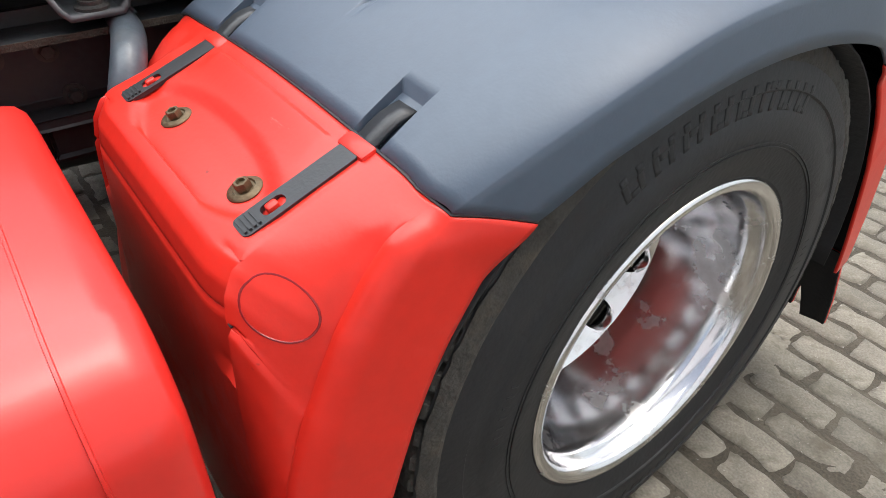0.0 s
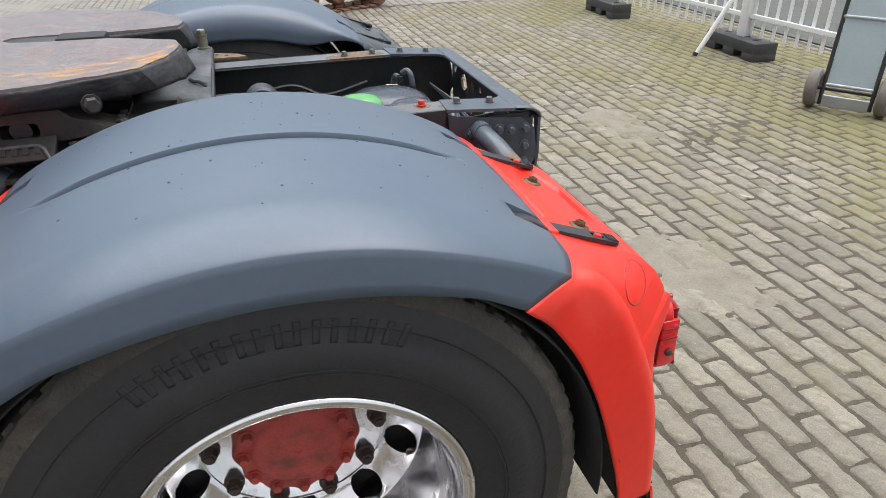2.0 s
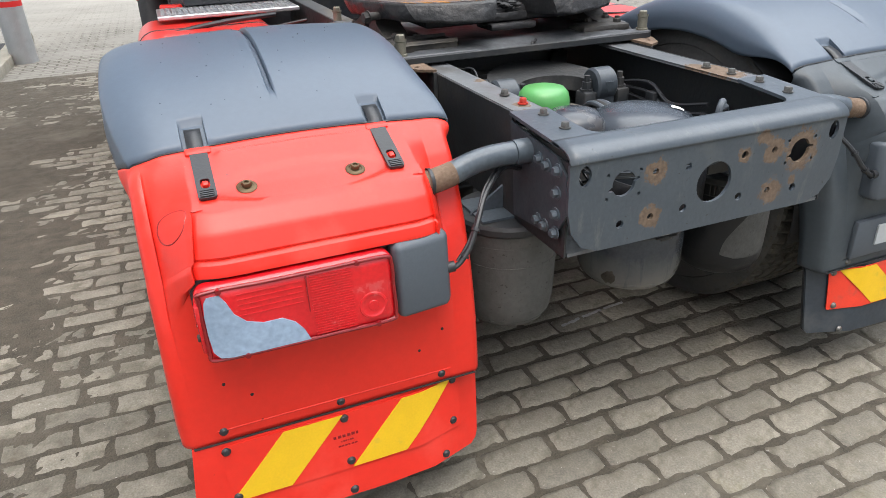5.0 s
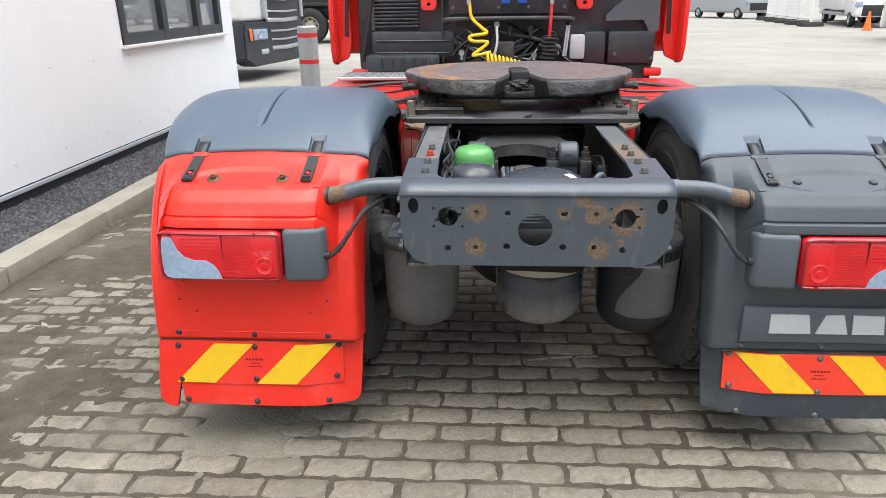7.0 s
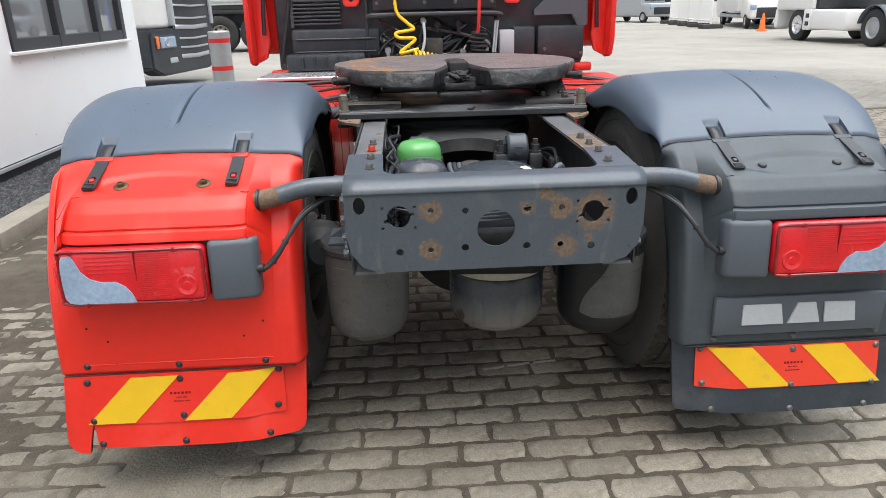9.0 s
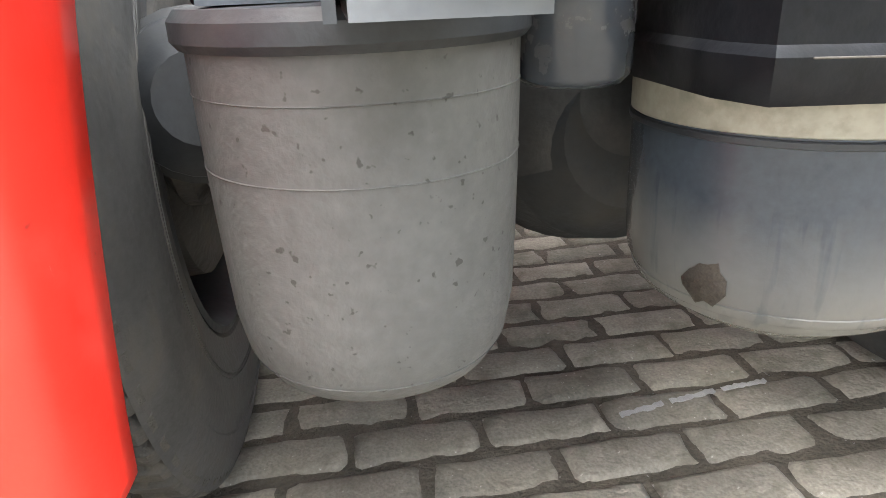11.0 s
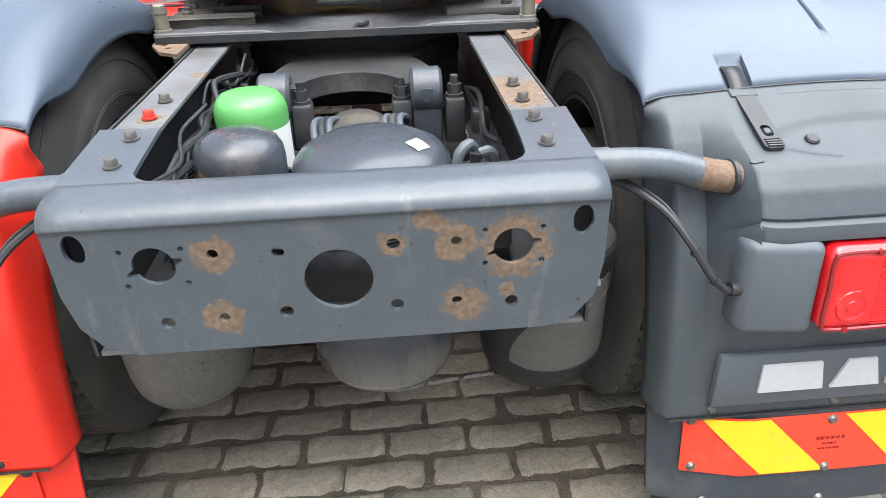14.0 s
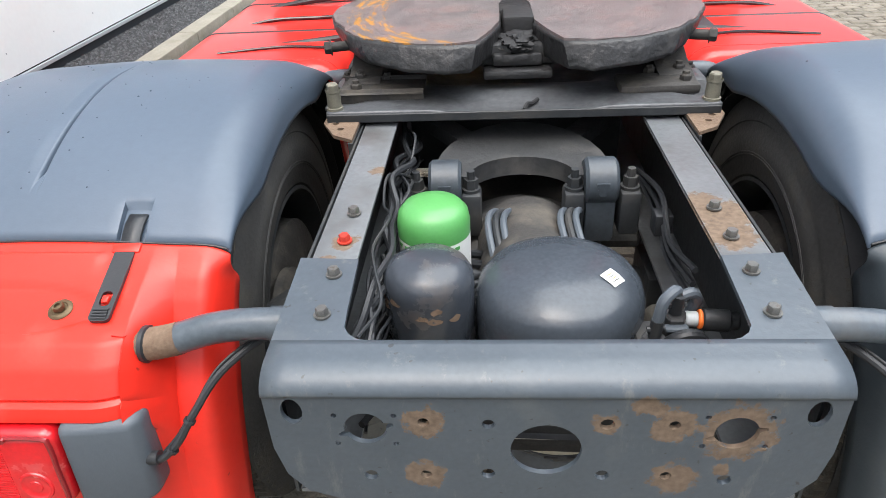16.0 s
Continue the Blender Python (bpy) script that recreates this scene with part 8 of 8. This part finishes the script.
van((16.4, 45.5, 0), 200, VANGREY, "silver grey panel van parked far across the yard")
van((11.5, 60.0, 0), 150, WHITEPAINT, "white van parked far away")
van((17.6, 32.0, 0), 165, WHITEPAINT, "white box van parked behind the traffic cone", 7.5, True)
van((20.5, 36.5, 0), 185, WHITEPAINT, "white van parked behind the site fence")
bx = thing("container", "bright blue container far across the yard", "container", at=(15.5, 62, 0))
bm = bmesh.new()
box(bm, -2.5, 2.5, -1.2, 1.2, 0.1, 2.7, 0.03)
for k in range(20):
    box(bm, -2.45 + k * 0.25, -2.33 + k * 0.25, -1.23, -1.19, 0.2, 2.6)
part("body", bm, BLUE, bx)

cone = thing("traffic_cone", "orange plastic traffic cone on the paving", "cone", at=(15.6, 28.0, 0))
bm = lathe(bmesh.new(), [(0, 0.75), (0.035, 0.75), (0.15, 0.04), (0.23, 0.04), (0.23, 0.0), (0, 0.0)], (0, 0, 0), (0, 0, 1), 20)
part("body", bm, ORANGE, cone)


# ---- fences ----
def picket_panel(a, b, n, h=1.05, z0=0.16):
    """A white picket panel between two ground points with two rails."""
    a, b = Vector(a), Vector(b)
    d = (b - a)
    L = d.length
    fence = thing("picket_fence", "white painted steel picket fence panel", "fence", "fence panels")
    for z in (0.34, 0.92):
        bm = bmesh.new()
        box(bm, 0, L, -0.012, 0.012, z - 0.02, z + 0.02, 0.003, 1)
        part("rail", bm, WHITEPAINT, fence)
    bm = bmesh.new()
    box(bm, -0.018, 0.018, 0.014, 0.024, z0, h, 0.003, 1)
    sharpen(bm)
    me = bpy.data.meshes.new("picket")
    bm.to_mesh(me)
    bm.free()
    me.materials.append(WHITEPAINT)
    for k in range(n):
        o = new("picket", me)
        o.parent = fence
        o.location = (L * (k + 0.5) / n, 0, 0)
    bm = bmesh.new()
    box(bm, -0.045, 0.045, -0.045, 0.045, 0.14, 1.25, 0.008)
    part("post", bm, WHITEPAINT, fence)
    fence.matrix_world = Matrix.Translation(a) @ Matrix.Rotation(math.atan2(d.y, d.x), 4, "Z")
    return fence


def foot_block(x, y, turn):
    b = thing("ballast_block", "dark recycled plastic ballast block carrying the picket fence", "block", "ballast blocks")
    bm = bmesh.new()
    box(bm, -0.36, 0.36, -0.12, 0.12, 0.06, 0.16, 0.01)
    for k in (-0.36, -0.08, 0.20):
        box(bm, k, k + 0.16, -0.12, 0.12, 0.0, 0.07, 0.006)
    part("block_body", bm, BLOCK, b)
    for k in (-0.2, 0.2):
        bm = lathe(bmesh.new(), [(0.02, 0.1605), (0.034, 0.1605), (0.034, 0.164), (0.02, 0.164)], (k, 0, 0), (0, 0, 1), 16)
        part("socket_ring", bm, DARK, b)
    b.matrix_world = Matrix.Translation((x, y, 0)) @ Matrix.Rotation(radians(turn), 4, "Z")
    return b


rd = tagged(new("road"), "smooth grey asphalt lane behind the picket fence", "road", kind="structure")
bm = bmesh.new()
box(bm, -12, 40, -14, -4.66, -0.02, 0.012)
part("service_road", bm, ASPHALT, rd)
FP = [(7.75, -3.50), (5.5, -3.62), (3.26, -3.74), (1.02, -3.86), (-1.2, -3.98)]
for i, (x, y) in enumerate(FP):
    foot_block(x, y + 0.02, -3)
for a, b in zip(FP, FP[1:]):
    picket_panel((a[0], a[1], 0), (b[0], b[1], 0), 17)
br = thing("fence_brace", "white tubular fence brace leaning on the picket fence", "brace")
bm = cyl(bmesh.new(), (3.31, -3.29, 0.0), (3.14, -3.78, 1.05), 0.022, 12)
part("tube", bm, WHITEPAINT, br)
bm = cyl(bmesh.new(), (3.312, -3.285, 0.0), (3.308, -3.296, 0.03), 0.026, 12)
part("rubber_tip", bm, BLACK, br)

# barrow with a pale panel, two pneumatic tyres
ct = thing("sack_barrow", "hand barrow with a pale panel leaning on the fence", "barrow")
for k in (-0.223, 0.223):
    bm = lathe(bmesh.new(), [(0.05, 0.0), (0.07, -0.03), (0.10, -0.042), (0.128, -0.03), (0.136, 0.0), (0.128, 0.03), (0.10, 0.042), (0.07, 0.03)], (k, 0, 0.136), (1, 0, 0), 28, closed=True)
    w = part("wheel", bm, DUSTRUB, ct)
    bm = cyl(bmesh.new(), (k - 0.02, 0, 0.136), (k + 0.02, 0, 0.136), 0.055, 16)
    part("hub", bm, GALV, w)
bm = bmesh.new()
cyl(bm, (-0.223, 0, 0.136), (0.223, 0, 0.136), 0.012, 10)
for k in (-0.158, 0.158):
    tube(bm, [(k, 0.03, 0.03), (k, 0.02, 0.16), (k, -0.03, 0.50), (k, -0.12, 1.20)], 0.014, 10)
part("frame", bm, BLACK, ct)
for z in (0.17, 0.62, 1.05):
    bm = cyl(bmesh.new(), (-0.155, 0.030 - 0.125 * (z - 0.06), z), (0.155, 0.030 - 0.125 * (z - 0.06), z), 0.012, 10)
    part("cross_bar", bm, GALV, ct)
bm = bmesh.new()
box(bm, -0.15, 0.15, 0.02, 0.035, 0.02, 0.10, 0.004, 1)
part("toe_plate", bm, GALV, ct)
bm = bmesh.new()
box(bm, -0.142, 0.142, -0.004, 0.004, 0.0, 1.05, 0.002, 1, Matrix.Translation((0, 0.012, 0.17)) @ Euler((radians(7), 0, 0)).to_matrix().to_4x4())
part("panel", bm, FROST, ct)
ct.matrix_world = Matrix.Translation((1.555, -3.255, 0)) @ Matrix.Rotation(radians(34), 4, "Z")

# white site fence far away
sf = thing("site_fence", "white steel site fence standing on dark feet", "fence")
p0, p1 = Vector((16.6, 41.0, 0)), Vector((15.2, 32.2, 0))
d = p1 - p0
for i in range(5):
    p = p0 + d * i / 4
    bm = bmesh.new()
    cyl(bm, p + Vector((0, 0, 0.1)), p + Vector((0, 0, 2.1)), 0.05, 8)
    part("post", bm, WHITEPAINT, sf)
    bm = bmesh.new()
    box(bm, p.x - 0.5, p.x + 0.5, p.y - 0.3, p.y + 0.3, 0, 0.2, 0.02)
    part("foot", bm, BLOCK, sf)
for z in (0.35, 2.0):
    bm = cyl(bmesh.new(), p0 + Vector((0, 0, z)), p1 + Vector((0, 0, z)), 0.04, 8)
    part("rail", bm, WHITEPAINT, sf)
for i in range(60):
    p = p0 + d * (i + 0.5) / 60
    bm = cyl(bmesh.new(), p + Vector((0, 0, 0.35)), p + Vector((0, 0, 2.0)), 0.022, 6)
    part("picket", bm, WHITEPAINT, sf)

# crawler track of a machine
tr = thing("crawler_track", "rusty steel crawler track of a machine standing on the paving", "track")
ctr, trn = Vector((6.75, 0.0, 0)), radians(115)
L, R = 1.05, 0.33
N = 44
per = 4 * L + 2 * math.pi * R
for k in range(N):
    sdist = per * k / N
    if sdist < 2 * L:
        p, a = Vector((-L + sdist, 0, 0.0)), 0
    elif sdist < 2 * L + math.pi * R:
        q = (sdist - 2 * L) / R
        p, a = Vector((L + R * math.sin(q), 0, R - R * math.cos(q))), q
    elif sdist < 4 * L + math.pi * R:
        p, a = Vector((L - (sdist - 2 * L - math.pi * R), 0, 2 * R)), math.pi
    else:
        q = (sdist - 4 * L - math.pi * R) / R
        p, a = Vector((-L - R * math.sin(q), 0, R + R * math.cos(q))), math.pi + q
    bm = bmesh.new()
    q = Matrix.Translation(p) @ Matrix.Rotation(-a, 4, "Y")
    box(bm, -0.052, 0.052, -0.22, 0.22, 0.0, 0.022, 0.004, 1, q)
    box(bm, -0.048, -0.030, -0.22, 0.22, -0.0, 0.0221, m=q)
    box(bm, -0.06, 0.06, -0.05, -0.015, 0.022, 0.07, 0.008, 1, q)
    box(bm, -0.06, 0.06, 0.015, 0.05, 0.022, 0.07, 0.008, 1, q)
    part("track_shoe", bm, TRACKRUST, tr)
for x in (-L, -0.6, -0.2, 0.2, 0.6, L):
    r = 0.25 if abs(x) == L else 0.12
    bm = cyl(bmesh.new(), (x, -0.10, 0.07 + r), (x, 0.10, 0.07 + r), r, 24, bev=0.02)
    part("roller", bm, TRACKRUST, tr)
bm = bmesh.new()
box(bm, -L + 0.2, L - 0.2, -0.09, 0.09, 0.20, 0.50, 0.02)
part("track_frame", bm, DARK, tr)
tr.matrix_world = Matrix.Translation(ctr) @ Matrix.Rotation(trn, 4, "Z")

# ---- the yard: one sheet to the horizon, with the near bricks laid one by one ----
GX0, GX1, GY0, GY1 = -2.66, 7.04, -4.62, 6.60
PX, PY, OX, OY = 0.212, 0.1015, 0.126, 0.0075
ground = tagged(new("ground"), "yard of worn grey concrete paving bricks in running bond with sandy joints", "paving", kind="structure")
bm = plate(bmesh.new(), [(-400, -400), (400, -400), (400, 600), (-400, 600)], [[(GX0, GY0), (GX1, GY0), (GX1, GY1), (GX0, GY1)]], -0.05, Matrix.Translation((0, 0, -0.003)))
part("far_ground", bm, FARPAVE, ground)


def sand_z(x, y):
    """Height of the sand: low in the joints, heaped in ragged patches, trodden over the bricks along the kerb."""
    p = Vector((x, y, 0.3))
    z = -0.0053 + 0.0026 * noise.noise(p * 13) + 0.0027 * noise.noise(p * 31) + 0.0015 * noise.noise(p * 66)
    patch = smooth(0.22, 0.60, noise.noise(p * 0.75) + 0.35 * noise.noise(p * 2.9))
    kerb_side = smooth(-1.2, -2.1, x) * (0.85 + 0.9 * noise.noise(p * 2.1) + 0.5 * noise.noise(p * 7.7))
    return z + 0.0038 * patch + 0.0078 * max(0.0, kerb_side)


def sand_sheet(x0, x1, y0, y1, step, drop=0.0):
    nx, ny = int((x1 - x0) / step), int((y1 - y0) / step)
    vs = [(x0 + (x1 - x0) * i / nx, y0 + (y1 - y0) * j / ny, sand_z(x0 + (x1 - x0) * i / nx, y0 + (y1 - y0) * j / ny) - drop) for j in range(ny + 1) for i in range(nx + 1)]
    fs = [(j * (nx + 1) + i, j * (nx + 1) + i + 1, (j + 1) * (nx + 1) + i + 1, (j + 1) * (nx + 1) + i) for j in range(ny) for i in range(nx)]
    me = bpy.data.meshes.new("joint_sand")
    me.from_pydata(vs, [], fs)
    me.polygons.foreach_set("use_smooth", [True] * len(fs))
    me.materials.append(JOINT)
    o = new("joint_sand", me)
    o.parent = ground


# fine where the camera passes near, coarser beyond
sand_sheet(-2.68, 2.6, -2.4, 1.4, 0.0135)
sand_sheet(-2.70, 2.6, 1.4, GY1 + 0.05, 0.035)
sand_sheet(2.6, GX1 + 0.05, GY0 - 0.05, GY1 + 0.05, 0.035)
sand_sheet(-2.70, 2.6, GY0 - 0.05, -2.4, 0.035)


# pale sand swept over the bricks in two places
for cx, cy, rx, ry in ((0.02, -0.92, 0.62, 0.46), (-0.98, 0.16, 0.42, 0.36), (1.9, -1.6, 0.7, 0.4)):
    bm = bmesh.new()
    sheet(bm, lambda u, v: (cx + rx * (2 * u - 1), cy + ry * (2 * v - 1), 0), 70, 60)
    for v in bm.verts:
        p = Vector((v.co.x, v.co.y, 1.7))
        d = math.hypot((v.co.x - cx) / rx, (v.co.y - cy) / ry)
        k = 1.05 - 1.25 * d + 0.40 * noise.noise(p * 4.2) + 0.32 * noise.noise(p * 11) + 0.16 * noise.noise(p * 27)
        v.co.z = -0.016 + 0.0172 * smooth(-0.1, 0.75, k) + 0.0012 * noise.noise(p * 23)
    part("sand_patch", bm, PALESAND, ground)


def brick_shape(rg, w=PX, h=PY, gap=0.013):
    """A worn brick: a ragged outline with broken corners, crowned, its edges going down into the sand."""
    hw, hh = (w - gap) / 2, (h - gap) / 2
    c = rg.uniform(0.004, 0.010)
    base = [(-hw + c, -hh), (-hw * 0.5, -hh), (0, -hh), (hw * 0.5, -hh), (hw - c, -hh), (hw, -hh + c), (hw, 0), (hw, hh - c),
            (hw - c, hh), (hw * 0.5, hh), (0, hh), (-hw * 0.5, hh), (-hw + c, hh), (-hw, hh - c), (-hw, 0), (-hw, -hh + c)]
    tilt = (rg.uniform(-0.010, 0.010), rg.uniform(-0.018, 0.018))
    dz = rg.uniform(-0.0018, 0.0015)
    top, mid, low = [], [], []
    for x, y in base:
        x2, y2 = x + rg.uniform(-0.0045, 0.0045), y + rg.uniform(-0.0045, 0.0045)
        zt = dz + tilt[0] * x + tilt[1] * y
        e = rg.uniform(0.009, 0.016)
        top.append((x2 - math.copysign(min(e, abs(x2)), x2) * (abs(x) > hw * 0.8), y2 - math.copysign(min(e, abs(y2)), y2) * (abs(y) > hh * 0.8), zt))
        mid.append((x2, y2, zt - rg.uniform(0.0045, 0.0075)))
        low.append((x2 * 1.02, y2 * 1.04, -0.018))
    n = len(base)
    fs = [tuple(range(n))] + [(n + i, n + (i + 1) % n, (i + 1) % n, i) for i in range(n)] + [(2 * n + i, 2 * n + (i + 1) % n, n + (i + 1) % n, n + i) for i in range(n)]
    return top + mid + low, fs


rgb = random.Random(21)
shapes = []
for k in range(14):
    vs, fs = brick_shape(rgb)
    me = bpy.data.meshes.new("brick")
    me.from_pydata(vs, [], fs)
    me.materials.append(PAVER)
    me.polygons.foreach_set("use_smooth", [True] * len(me.polygons))
    shapes.append(me)
rest_v, rest_f = [], []
row0, row1 = int(GY0 / PY), int(GY1 / PY) - 1
near = 0
for r in range(row0, row1):
    y = OY + (r + 0.5) * PY
    n = int((GX1 - GX0) / PX) + 1
    for k in range(n + 1):
        x = OX + (k + (0.5 if r % 2 else 0.0)) * PX + math.floor(GX0 / PX) * PX
        if x < GX0 + 0.08 or x > GX1 - 0.08:
            continue
        jx, jy, jr = rgb.uniform(-0.004, 0.004), rgb.uniform(-0.0025, 0.0025), rgb.uniform(-0.012, 0.012)
        if -1.30 < x < 1.35 and -1.75 < y < 0.85 and near < 300:
            o = new("brick", shapes[rgb.randrange(14)])
            o.parent = ground
            o.location, o.rotation_euler = (x + jx, y + jy, 0), (0, 0, jr + (math.pi if rgb.random() < 0.5 else 0))
            near += 1
        else:
            vs, fs = brick_shape(rgb)
            b = len(rest_v)
            c, sn = math.cos(jr), math.sin(jr)
            rest_v += [(x + jx + a * c - e * sn, y + jy + a * sn + e * c, z) for a, e, z in vs]
            rest_f += [tuple(b + i for i in f_) for f_ in fs]
me = bpy.data.meshes.new("bricks")
me.from_pydata(rest_v, [], rest_f)
me.materials.append(PAVERS)
me.polygons.foreach_set("use_smooth", [True] * len(me.polygons))
o = new("bricks", me)
o.parent = ground
o["kind"] = "stuff"

# fallen leaves and a white scuff line on the bricks
for k, (x, y, a) in enumerate(((0.567, -1.655, 0.4), (1.9, -1.1, 1.3), (2.6, -2.2, 2.0), (-0.4, -1.9, 0.2), (3.1, -0.6, 1.0), (-2.5, 1.3, 0.3), (-2.42, 1.42, 1.9), (-2.2, 0.9, 2.4), (-2.05, 0.2, 0.8), (-2.55, 2.1, 1.2), (-2.3, -0.3, 2.9), (-1.9, 1.7, 0.5))):
    lf = thing("fallen_leaf", "small dry pale leaf lying on the paving", "leaf", "fallen leaves", at=(x, y, 0.004))
    bm = bmesh.new()
    def blade(u, v):
        w = 0.011 * math.sin(math.pi * min(1, u * 0.95 + 0.03)) * (v - 0.5) * 2
        q = Vector((-0.04 + 0.08 * u, w, 0.004 * math.cos(u * 5) + 0.3 * abs(w)))
        q.rotate(Euler((0, 0, a)))
        return q
    sheet(bm, blade, 8, 2)
    part("blade", bm, CREAM, lf, solid=0.001)
rk = random.Random(17)
for x0, y0, x1, y1 in ((0.045, 0.655, 0.13, 0.672), (0.145, 0.676, 0.235, 0.690), (0.25, 0.692, 0.34, 0.70)):
    bm = bmesh.new()
    up, dn = [], []
    for k in range(13):
        t = k / 12
        x, y = x0 + (x1 - x0) * t, y0 + (y1 - y0) * t
        up.append((x, y + rk.uniform(0.003, 0.009)))
        dn.append((x, y - rk.uniform(0.003, 0.009)))
    plate(bm, up + dn[::-1], [], 0.001, Matrix.Translation((0, 0, 0.0035)))
    part("white_scuff", bm, SCUFFGREY, ground)
